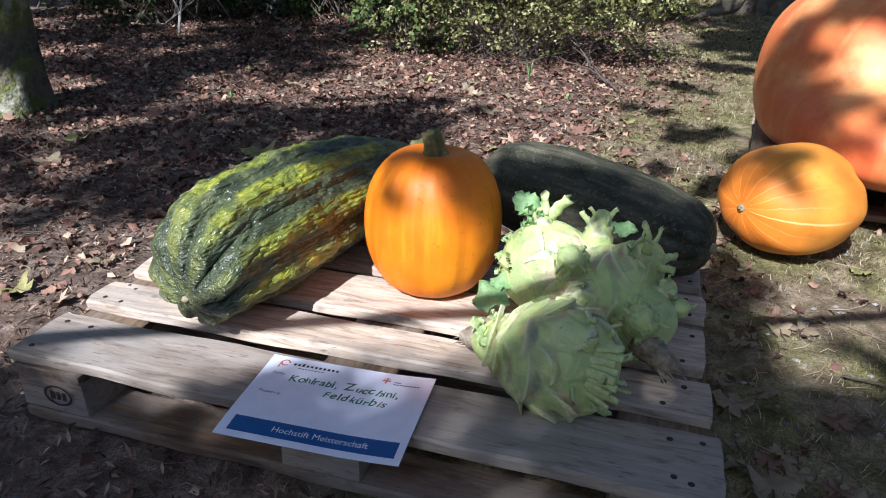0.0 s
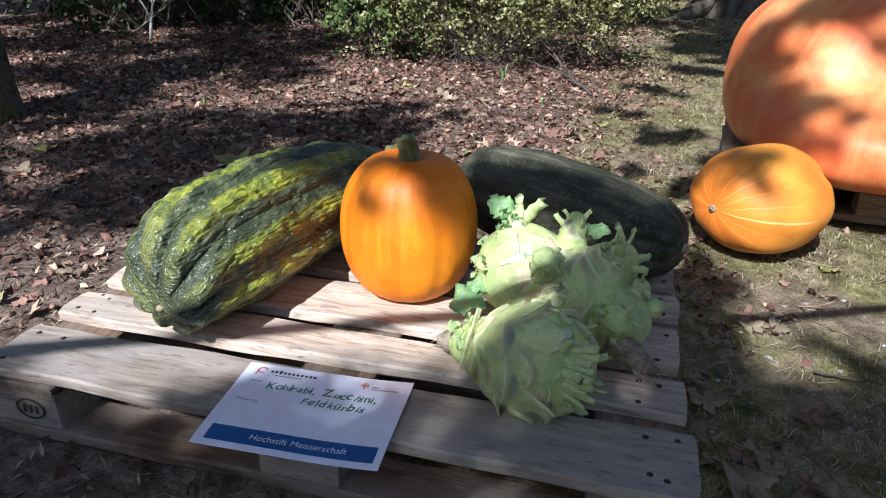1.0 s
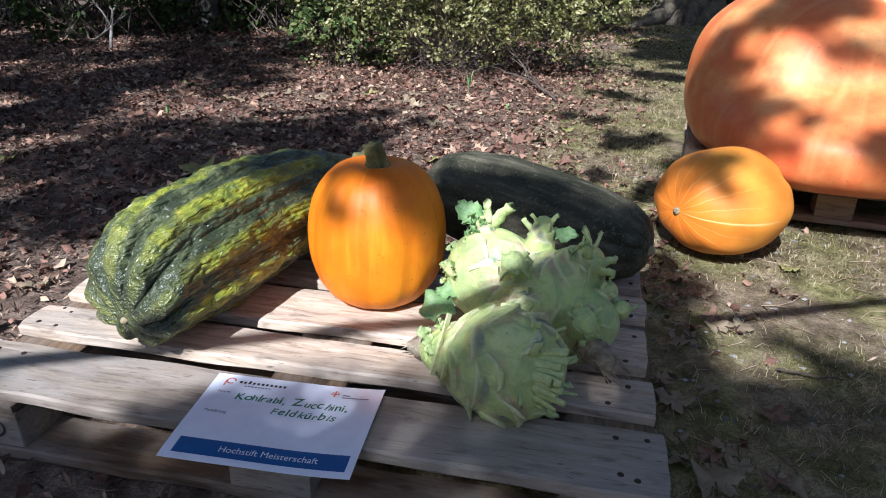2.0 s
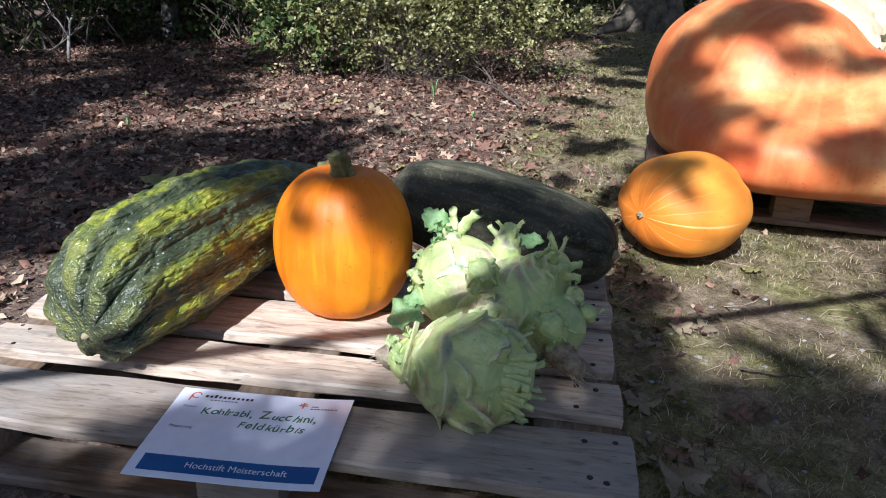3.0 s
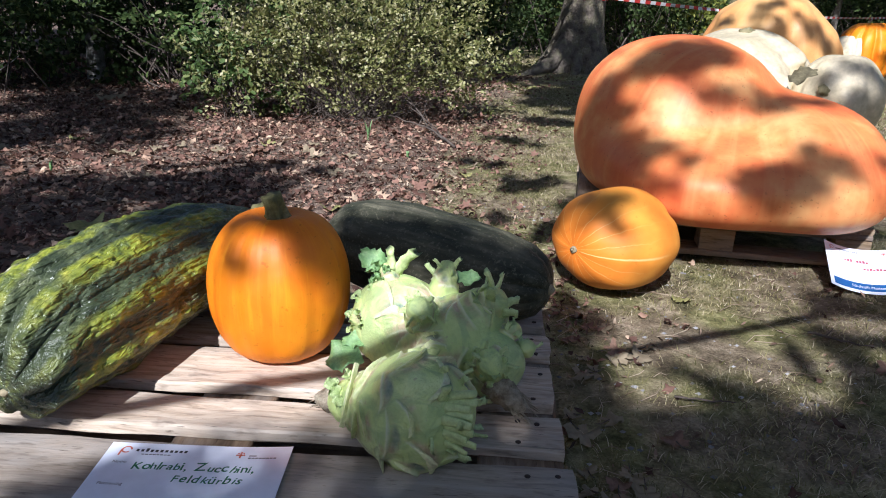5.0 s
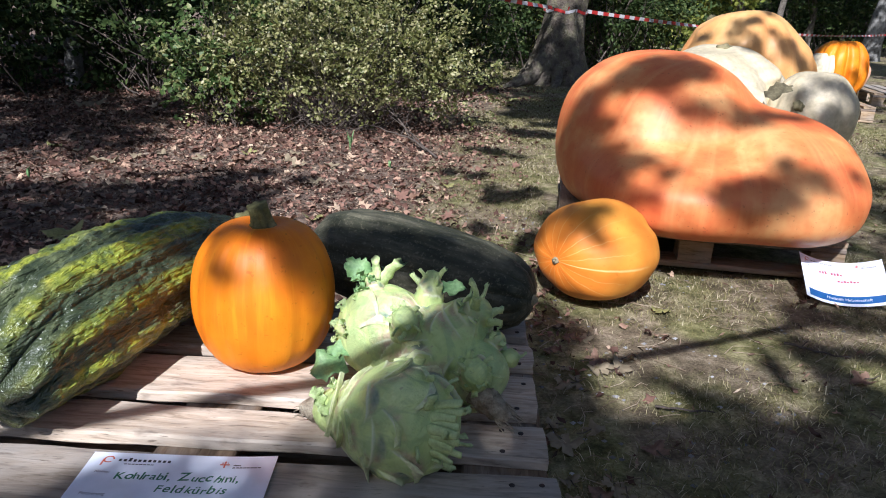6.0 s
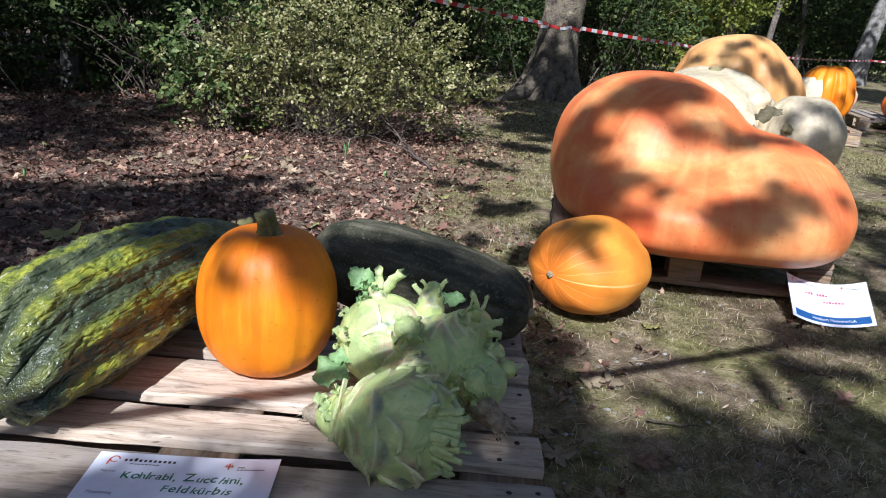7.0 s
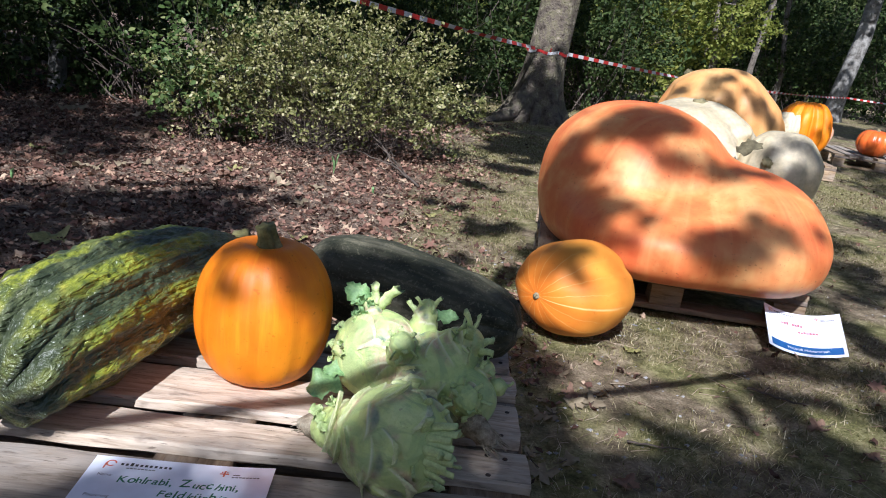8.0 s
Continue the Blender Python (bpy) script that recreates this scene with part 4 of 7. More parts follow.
def dark_zucchini():
    a, b = (1.205, 0.660, 0.236), (0.655, 0.900, 0.262)
    m = gourd_matrix(a, b)
    L = (Vector(b) - Vector(a)).length
    t = thing("dark_zucchini", m, "large blackish green zucchini lying at the pallet's back edge", "zucchini")

    def fn(u, v):
        an = 2 * np.pi * u
        prof = np.interp(v, [0, 0.01, 0.04, 0.10, 0.22, 0.42, 0.62, 0.8, 0.92, 0.98, 1.0], [0, 0.034, 0.062, 0.084, 0.103, 0.116, 0.121, 0.113, 0.088, 0.048, 0.0])
        d = np.stack([np.cos(an), np.sin(an), v * 4], 1)
        furrow = 2 * np.abs(np.cos(5 * an + 0.5 * vnoise(np.stack([v * 3, np.cos(an), np.sin(an)], 1), 33))) ** 0.6 - 1
        rib = 1 + 0.022 * furrow + 0.07 * np.exp(-(v / 0.11) ** 2) * furrow * (v > 0.003)
        wr = 0.03 * vnoise(d * 1.4, 31) + 0.012 * vnoise(d * np.array([9, 9, 4]), 32) + 0.006 * vnoise(d * np.array([22, 22, 5]), 34)
        r = prof * (rib + wr)
        return np.stack([r * np.cos(an), r * np.sin(an), v * L], 1)

    part("skin", surf("skin", fn, 240, 140, M_DARKZUC), t)
    v, f = tube([(0, 0, 0.008), (0, 0, -0.002), (0.002, 0.001, -0.006)], [0.016, 0.012, 0.006], 10, 0.15, 2)
    part("blossom_scar", mesh_of("blossom_scar", v, f, M_SCAR), t, "light brown blossom scar")
    return t


dark_zucchini()


def frill(w, h, seed, ruffle=0.35, n=9, m=6):
    """A small ruffled leaf blade with a toothed rim and a midrib; local y is its length."""
    rnd = random.Random(seed)
    verts, faces = [], []
    for j in range(m):
        t = j / (m - 1)
        half = w / 2 * math.sin(math.pi * min(1, 0.16 + 0.78 * t)) ** 0.7
        for i in range(n):
            s = 2 * i / (n - 1) - 1
            edge = abs(s) ** 2
            tooth = 1 + (0.30 * (rnd.random() - 0.3) + 0.12 * (-1) ** j) * (abs(s) > 0.9)
            z = ruffle * w * 0.28 * edge * math.sin(t * 9 + (1 if s > 0 else 2.6) + seed) + 0.10 * h * math.sin(t * 2.2) - 0.04 * w * (1 - abs(s))
            verts.append((half * s * tooth, h * t + (0.05 * h * rnd.uniform(-1, 1) if j == m - 1 else 0), z))
    for j in range(m - 1):
        for i in range(n - 1):
            faces.append((j * n + i, j * n + i + 1, (j + 1) * n + i + 1, (j + 1) * n + i))
    k = len(verts)
    # the under side, a thin step below, closed along the rim
    verts += [(x, y, z - 0.0014) for x, y, z in verts]
    faces += [tuple(reversed([q + k for q in f])) for f in list(faces)]
    rim = [i for i in range(n)] + [j * n + n - 1 for j in range(1, m)] + [(m - 1) * n + i for i in range(n - 2, -1, -1)] + [j * n for j in range(m - 2, 0, -1)]
    for q in range(len(rim)):
        a0, b0 = rim[q], rim[(q + 1) % len(rim)]
        faces.append((b0, a0, a0 + k, b0 + k))
    return verts, faces


def stub_mesh(seed, length=0.04, w=0.012, curl=0.3):
    """A cut leaf stalk: broad keel at the foot, torn flared end."""
    rnd = random.Random(seed)
    pts, rad = [], []
    for i in range(6):
        t = i / 5
        pts.append((rnd.uniform(-0.002, 0.002), curl * length * t * t, length * t))
        rad.append(w * (1.0 - 0.55 * t + (0.35 * max(0, t - 0.7) / 0.3)))
    v, f = tube(pts, rad, 8, 0.12, seed)
    v = [Vector((p.x * 1.55, p.y * 0.7, p.z)) for p in v]
    for i in range(len(v) - 8, len(v)):
        v[i].z += rnd.uniform(-0.25, 0.35) * length * 0.4
    return mesh_of("leaf_stub", v, f, M_KOHL_STUB)


STUBS = [stub_mesh(s, 0.032 + 0.006 * (s % 4), 0.009 + 0.0015 * (s % 3), (0.3, -0.4, 0.7)[s % 3]) for s in range(8)]
FINGERS = []
for _s in range(4):
    _v, _f = tube([(0, 0, 0), (0.001, 0, 0.014), (0.003 - 0.001 * _s, 0, 0.028), (0.006 - 0.002 * _s, 0.002, 0.042), (0.008 - 0.003 * _s, 0.003, 0.052)], [0.0085, 0.0075, 0.0062, 0.0058, 0.0050], 10, 0.10, 90 + _s)
    FINGERS.append(mesh_of("leaf_stub", [(q.x * 0.62, q.y * 1.05, q.z) for q in _v], _f, M_KOHL_STUB))
FRILLS = []
for _s in range(5):
    _v, _f = frill(0.045 + 0.007 * _s, 0.05 + 0.006 * _s, _s + 3, 0.9)
    FRILLS.append(mesh_of("frill_leaf", _v, _f, M_KOHL_FRILL))
BLADES = []
for _s in range(3):
    _v, _f = frill(0.050 + 0.008 * _s, 0.055 + 0.006 * _s, _s + 23, 1.0, 11, 8)
    BLADES.append(mesh_of("frill_leaf", _v, _f, M_KOHL_LEAF))


def facing(p, n, spin=0.0):
    """A pose at p whose local z looks along n."""
    n = Vector(n).normalized()
    return Matrix.Translation(p) @ n.to_track_quat("Z", "Y").to_matrix().to_4x4() @ Matrix.Rotation(spin, 4, "Z")


def bulb(c, r, seed, amount=0.08):
    """A lumpy bulb about c with half axes r."""
    c, r = np.array(c), np.array(r)

    def fn(u, v):
        a, t = 2 * np.pi * u, np.pi * v
        d = np.stack([np.sin(t) * np.cos(a), np.sin(t) * np.sin(a), -np.cos(t)], 1)
        w = 1 + amount * vnoise(d * 1.6 + seed, seed) + amount * 0.45 * vnoise(d * 4 + seed, seed + 1)
        return c + d * r * w[:, None]
    return fn


def lobed(origin, lobes, k, flat=0.0, relief=0.0):
    """A skin round several ellipsoid lobes (centre, half axes, fullness) that melt into one another."""
    o = np.array(origin)

    def fn(u, v):
        a, th = 2 * np.pi * u, np.pi * v
        d = np.stack([np.sin(th) * np.cos(a), np.sin(th) * np.sin(a), -np.cos(th)], 1)
        # walk out along d to the rim of the softly joined lobes
        lo, hi = np.zeros(len(d)), np.full(len(d), 3.0)
        for _ in range(26):
            mid = (lo + hi) / 2
            p = o + d * mid[:, None]
            s = 0
            for c, r, e in lobes:
                q = np.sum(np.abs((p - np.array(c)) / np.array(r)) ** e, axis=1) ** (1 / e)
                s = s + np.exp(-k * (q - 1))
            inside = s > 1
            lo, hi = np.where(inside, mid, lo), np.where(inside, hi, mid)
        w = 1 + 0.016 * vnoise(d * 2.2, 81) + 0.006 * vnoise(d * 6, 82) + relief * vnoise(d * 4, 83)
        p = o + d * (lo * w)[:, None]
        p[:, 2] = np.maximum(p[:, 2], flat)
        return p
    return fn


class Plates:
    """Torn leaf bases on a bulb: each a crescent that swells out of the skin and ends in a sharp rim, with a tan band and now and then an oval scar before it."""

    def __init__(self, fn, spots, c):
        self.base, self.at = fn, []
        c = np.array(c, float)
        for u, v, half, back, h, turn, scar in spots:
            p = fn(np.array([u % 1]), np.array([v]))[0]
            e = fn(np.array([(u + 0.004) % 1]), np.array([v]))[0] - p
            f = fn(np.array([u % 1]), np.array([min(v + 0.01, 0.999)]))[0] - p
            e /= np.linalg.norm(e) + 1e-9
            n = np.cross(e, f)
            n /= np.linalg.norm(n) + 1e-9
            if n @ (p - c) < 0:
                n = -n
            f = f - (f @ e) * e
            f /= np.linalg.norm(f) + 1e-9
            e, f = e * math.cos(turn) + f * math.sin(turn), f * math.cos(turn) - e * math.sin(turn)
            self.at.append((p, n, e, f, half, back, h, scar))

    def fields(self, P):
        out = {k: np.zeros(len(P)) for k in ("lift", "under", "tan", "scar")}
        for p, n, e, f, half, back, h, scar in self.at:
            d = P - p
            s = d @ e / half
            q = d @ f + 0.30 * half * s * s
            near = (np.abs(d @ n) < 0.05) & (np.abs(s) < 1.3)
            win = np.sqrt(np.clip(1 - s * s, 0, 1)) * near
            up = np.clip(1 + q / back, 0, 1) ** 1.6 * np.clip(1 - q / 0.0025, 0, 1)
            out["lift"] = np.maximum(out["lift"], h * win * up)
            out["under"] = np.maximum(out["under"], win * np.exp(-((q + 0.0005) / 0.0022) ** 2))
            out["tan"] = np.maximum(out["tan"], win * np.exp(-((q - 0.007) / 0.009) ** 2) * (q > -0.001))
            if scar:
                w = np.exp(-((s / 0.5) ** 2 + ((q - 0.012) / 0.0075) ** 2) ** 2) * near
                out["scar"] = np.maximum(out["scar"], w)
        return out

    def skin(self, c):
        c = np.array(c, float)

        def fn(u, v):
            P = self.base(u, v)
            g = self.fields(P)
            d = P - c
            return P + d / (np.linalg.norm(d, axis=1, keepdims=True) + 1e-9) * (g["lift"] - 0.0025 * g["scar"])[:, None]
        return fn

    def marks(self, u, v):
        g = self.fields(self.base(u, v))
        return {k: g[k] for k in ("under", "tan", "scar")}

    def flap(self, k, h, seed, r=0.09):
        """The thin free rim of one leaf base, torn to a point."""
        rnd = random.Random(seed)
        p, n, e, f, half, back, lift, _ = self.at[k]
        m = 13
        peak = rnd.uniform(-0.5, 0.6)
        rows = [[], [], [], []]
        for i in range(m):
            s = 2 * i / (m - 1) - 1
            x = s * half * 0.94
            g = p + e * x - n * (x * x) / (2 * r) - f * 0.30 * half * s * s
            tall = h * (0.25 + 0.75 * max(0.0, 1 - abs(s - peak) / 0.75)) * math.sqrt(max(0.0, 1 - s * s)) * rnd.uniform(0.8, 1.15)
            rows[0].append(g - f * 0.006 + n * (lift * 0.55 - 0.001))
            rows[1].append(g + f * tall * 0.75 + n * (lift * 0.8 + tall * 0.70))
            rows[2].append(g + f * tall * 0.75 + n * (lift * 0.8 + tall * 0.70 - 0.0012))
            rows[3].append(g + f * 0.001 - n * 0.003)
        verts = np.vstack([np.array(q) for q in rows])
        faces = [(j * m + i, j * m + i + 1, (j + 1) * m + i + 1, (j + 1) * m + i) for j in range(3) for i in range(m - 1)]
        return mesh_of("leaf_scar", verts, faces, M_KOHL_FIN)


def neck(t, base, tip, r, seed, leaves, leafy, size, bulge=1.0, blade=None):
    """A side shoot: a ringed neck from base to tip with a tuft of trimmed stalks and small toothed leaves."""
    base, tip = Vector(base), Vector(tip)
    m = gourd_matrix(base, tip)
    L = (tip - base).length
    ext = 0.7 * r
    rnd = random.Random(seed)

    def body(u, v):
        an = 2 * np.pi * u
        prof = np.interp(v, [0, 0.02, 0.3, 0.6, 0.85, 0.96, 1.0], [0, 1.5, 1.25 * bulge, 1.05 * bulge, 0.85, 0.6, 0]) * r
        d = np.stack([np.cos(an), np.sin(an), v * 3], 1)
        w = 1 + 0.09 * vnoise(d * 1.8, seed)
        return np.stack([prof * w * np.cos(an), prof * w * np.sin(an), v * (L + ext) - ext], 1)

    mid = (0, 0, 0.35 * L)
    plates = Plates(body, [(k * 0.382, 0.30 + 0.10 * (k % 5), r * rnd.uniform(0.5, 0.9), r * 0.7, r * 0.12, rnd.uniform(-0.3, 0.3), k % 3 == 0) for k in range(7)], mid)
    shoot = part("side_shoot", surf("side_shoot", plates.skin(mid), 72, 48, M_KOHL, plates.marks), t, "", m)
    for k in range(leaves):
        a = k * 2.399
        v = 0.62 + 0.34 * k / leaves
        p = Vector(body(np.array([(a / 6.2832) % 1]), np.array([v]))[0])
        out = Vector((math.cos(a), math.sin(a), 0))
        d = (out * (1.15 - 0.9 * k / leaves) + Vector((0, 0, 0.75)) + Vector((rnd.uniform(-1, 1), rnd.uniform(-1, 1), rnd.uniform(-1, 1))) * 0.3).normalized()
        if rnd.random() < leafy:
            x = d.cross(out).normalized() if abs(d.dot(out)) < 0.98 else Vector((0, 0, 1))
            mm = Matrix((x, d, x.cross(d))).transposed().to_4x4()
            mm.translation = p - d * 0.003
            part("frill_leaf", rnd.choice(blade or FRILLS), shoot, "", mm @ Matrix.Diagonal((0.75, 1, 1, 1)) @ Matrix.Scale(size * rnd.uniform(0.32, 0.62), 4))
        else:
            part("leaf_stub", rnd.choice(STUBS), shoot, "", facing(p - d * 0.004, d, rnd.uniform(0, 6)) @ Matrix.Scale(size * rnd.uniform(0.6, 1.0), 4))
    return shoot


def laid(p, lay, d):
    """A pose at p whose local y runs along lay and whose local z looks about along d."""
    lay = Vector(lay).normalized()
    x = lay.cross(Vector(d)).normalized()
    mm = Matrix((x, lay, x.cross(lay))).transposed().to_4x4()
    mm.translation = p
    return mm


def kohlrabi_front():
    a, b = (0.800, 0.232, 0.192), (1.046, 0.140, 0.232)
    m = gourd_matrix(a, b)
    L = (Vector(b) - Vector(a)).length
    t = thing("kohlrabi", m, "giant pale green kohlrabi, trimmed, lying on its side", "kohlrabi", "kohlrabi on the pallet")

    def body(u, v):
        an = 2 * np.pi * u
        prof = np.interp(v, [0, 0.02, 0.08, 0.2, 0.30, 0.42, 0.56, 0.70, 0.84, 0.94, 1.0], [0, 0.022, 0.034, 0.046, 0.060, 0.082, 0.096, 0.095, 0.078, 0.046, 0.0])
        d = np.stack([np.cos(an), np.sin(an), v * 3], 1)
        # narrow rings round the neck
        ring = 0.035 * np.clip((0.34 - v) * 8, 0, 1) * np.abs(np.sin(v * 58 + 0.8 * np.sin(an + 1)))
        w = 1 + 0.05 * vnoise(d * 1.5, 51) + 0.035 * vnoise(d * 3.6, 52) + 0.012 * vnoise(d * 9, 53) + ring
        return np.stack([prof * w * np.cos(an), prof * w * np.sin(an), v * L], 1)

    rnd = random.Random(8)
    spots = []
    for i in range(30):
        v = 0.22 + 0.70 * (i + 0.5) / 30
        spots.append((i * 0.381966 + rnd.uniform(-0.03, 0.03), v, rnd.uniform(0.030, 0.058), rnd.uniform(0.022, 0.045), rnd.uniform(0.004, 0.0085), rnd.uniform(-0.45, 0.6), i % 3 != 1 and v > 0.45))
    mid = (0, 0, 0.58 * L)
    plates = Plates(body, spots, mid)
    part("bulb", surf("bulb", plates.skin(mid), 340, 210, M_KOHL, plates.marks), t)
    for i in range(30):
        if i % 3 != 2 and math.sin(2 * math.pi * spots[i][0]) > -0.75:
            part("leaf_scar", plates.flap(i, rnd.uniform(0.010, 0.021), 300 + i), t)
    # a comb of flat cut stalks, side by side, at the growing end
    for i in range(9):
        a = 2.05 + 0.17 * i
        p = Vector(body(np.array([(a / (2 * math.pi)) % 1]), np.array([0.90 + 0.012 * (i % 2)]))[0])
        out = Vector((math.cos(a) * 0.16 + 0.12, math.sin(a) * 0.30 - 0.10, 0.95)).normalized()
        side = Vector((math.cos(a), math.sin(a), 0))
        x = (side - out * side.dot(out)).normalized()
        mm = Matrix((x, out.cross(x), out)).transposed().to_4x4()
        mm.translation = p - out * 0.010 - side * 0.004
        part("leaf_stub", FINGERS[i % 4], t, "", mm @ Matrix.Scale(rnd.uniform(0.85, 1.15), 4))
    for i in range(12):
        a = i * 2.399 + 0.4
        q = 0.25 + 0.70 * math.sqrt((i + 0.5) / 16)
        out = Vector((math.cos(a) * q, math.sin(a) * q, 1.1 - 0.5 * q))
        p = body(np.array([(a / (2 * math.pi)) % 1]), np.array([0.985 - 0.20 * q * q]))[0]
        part("leaf_stub", STUBS[(i * 3) % 8], t, "", facing(Vector(p) * 0.98, out, a) @ Matrix.Scale(rnd.uniform(0.4, 0.7), 4))
    v, f = tube([(0, 0, 0.012), (-0.001, 0, 0.0), (-0.002, 0, -0.01), (-0.003, 0, -0.02), (-0.004, 0.001, -0.03)], [0.026, 0.021, 0.017, 0.012, 0.008], 16, 0.3, 4)
    part("root", mesh_of("root", v, f, M_ROOT), t, "dry brown root end")
    for k in range(8):
        a = k * 2.4
        v, f = tube(curve_pts((0.010 * math.cos(a), 0.010 * math.sin(a), -0.012), (0.014 * math.cos(a), 0.012 * math.sin(a) - 0.012, -0.045), 5, 0.3, 60 + k), [0.0016, 0.0014, 0.0011, 0.0008, 0.0004], 5)
        part("rootlet", mesh_of("rootlet", v, f, M_ROOT), t)
    for k in range(6):
        a = 1.1 + k * 0.30
        p = body(np.array([a / (2 * math.pi)]), np.array([0.10 + 0.05 * (k % 3)]))[0]
        out = Vector((math.cos(a), math.sin(a), rnd.uniform(-0.6, 0.5)))
        part("frill_leaf", FRILLS[k % 5], t, "", laid(Vector(p) * 0.96, out, (0, 0, -1)) @ Matrix.Scale(rnd.uniform(0.26, 0.42), 4))
    return t


kohlrabi_front()


def kohlrabi_back():
    o = Vector((0.985, 0.40, 0.144))
    t = thing("kohlrabi", pose(*o), "huge branched pale green kohlrabi with several leafy heads", "kohlrabi", "kohlrabi on the pallet")
    lobes = (
        ((-0.092, 0.040, 0.098), (0.094, 0.085, 0.098), 2.0),
        ((0.020, 0.000, 0.096), (0.088, 0.088, 0.080), 2.0),
        ((0.090, -0.052, 0.068), (0.058, 0.056, 0.064), 2.0),
        ((0.060, -0.004, 0.140), (0.050, 0.046, 0.056), 2.0),
    )
    core = (0.0, -0.005, 0.09)
    body = lobed(core, lobes, 22.0, 0.0, 0.035)
    rnd = random.Random(12)
    spots = []
    for i in range(46):
        u, v = (i * 0.618034) % 1, 0.28 + 0.64 * ((i * 0.754878) % 1)
        spots.append((u, v, rnd.uniform(0.026, 0.052), rnd.uniform(0.018, 0.036), rnd.uniform(0.0035, 0.0075), rnd.uniform(0.2, 1.4), i % 3 == 0))
    plates = Plates(body, spots, core)
    part("bulb", surf("bulb", plates.skin(core), 360, 220, M_KOHL, plates.marks), t)
    for i in range(0, 46, 2):
        part("leaf_scar", plates.flap(i, rnd.uniform(0.007, 0.015), 400 + i), t)
    neck(t, (-0.098, 0.035, 0.165), (-0.130, 0.066, 0.212), 0.017, 71, 10, 0.75, 1.15, 1.0, BLADES)
    neck(t, (-0.044, -0.030, 0.150), (-0.047, -0.078, 0.190), 0.026, 72, 11, 0.5, 0.62)
    neck(t, (-0.010, 0.045, 0.165), (-0.004, 0.066, 0.226), 0.019, 73, 5, 0.2, 0.62, 1.25)
    neck(t, (0.062, 0.0, 0.145), (0.100, -0.010, 0.194), 0.034, 74, 12, 0.45, 0.80)
    neck(t, (0.098, -0.020, 0.110), (0.138, -0.028, 0.136), 0.018, 75, 5, 0.3, 0.55)
    neck(t, (0.086, -0.075, 0.082), (0.084, -0.128, 0.112), 0.030, 76, 11, 0.5, 0.62)
    neck(t, (-0.150, 0.010, 0.110), (-0.184, 0.000, 0.128), 0.016, 78, 6, 0.8, 0.55)
    part("side_shoot", surf("side_shoot", bulb((0.150, -0.032, 0.096), (0.020, 0.020, 0.018), 69, 0.1), 32, 22, M_KOHL), t, "small round green bud")
    part("leaf_stub", STUBS[2], t, "", facing((0.166, -0.034, 0.1), (1, -0.1, 0.2)) @ Matrix.Scale(0.35, 4))
    # small pale ruffled leaf bases down the outer rim of the sunny head
    c, r = lobes[0][0], lobes[0][1]
    for i in range(13):
        a = 3.0 + 0.55 * math.sin(i * 2.4)
        el = -0.45 + 1.45 * i / 12
        d = Vector((math.cos(a) * math.cos(el), math.sin(a) * math.cos(el), math.sin(el)))
        p = Vector(c) + Vector((d.x * r[0], d.y * r[1], d.z * r[2])) * 0.97
        lay = d + Vector((rnd.uniform(-1, 1), rnd.uniform(-1, 1), rnd.uniform(-1, 1))) * 0.5
        part("frill_leaf", FRILLS[i % 5], t, "", laid(p, lay, Vector((0.2, -0.3, 1.0))) @ Matrix.Scale(rnd.uniform(0.22, 0.38), 4))
    v, f = tube([(0.088, -0.090, 0.055), (0.099, -0.097, 0.050), (0.109, -0.103, 0.045), (0.120, -0.110, 0.041), (0.130, -0.117, 0.036), (0.141, -0.123, 0.031), (0.151, -0.130, 0.026)], [0.026, 0.022, 0.024, 0.019, 0.020, 0.015, 0.007], 18, 0.22, 4)
    part("root", mesh_of("root", v, f, M_ROOT), t, "knobbly brown root stump")
    for k in range(16):
        a = k * 2.4
        v, f = tube(curve_pts((0.123 + 0.014 * math.cos(a), -0.112 + 0.012 * math.sin(a), 0.039 + 0.012 * math.sin(a)), (0.157 + 0.018 * math.cos(a), -0.136 + 0.016 * math.sin(a), 0.024 + 0.014 * math.sin(a)), 5, 0.25, k), [0.0024, 0.002, 0.0016, 0.0012, 0.0006], 5)
        part("rootlet", mesh_of("rootlet", v, f, M_ROOT), t)
    # toothed leaves that lie out towards the orange pumpkin
    for k, (p, lay, d, w, h) in enumerate((((-0.162, -0.030, 0.072), (-1, -0.25, -0.42), (-0.1, -0.5, 0.85), 0.060, 0.066), ((-0.152, -0.015, 0.085), (-1, 0.1, -0.15), (-0.1, -0.6, 0.7), 0.034, 0.046), ((-0.128, 0.066, 0.205), (-0.9, 0.2, 0.4), (0.1, -0.8, 0.6), 0.046, 0.055), ((0.005, 0.066, 0.190), (1, 0.1, -0.05), (0, -0.6, 0.8), 0.030, 0.055))):
        v, f = frill(w, h, 77 + k, 0.8, 13, 10)
        part("side_leaf", mesh_of("side_leaf", v, f, M_KOHL_LEAF), t, "blue-green toothed leaf", laid(p, lay, d))
    return t


kohlrabi_back()


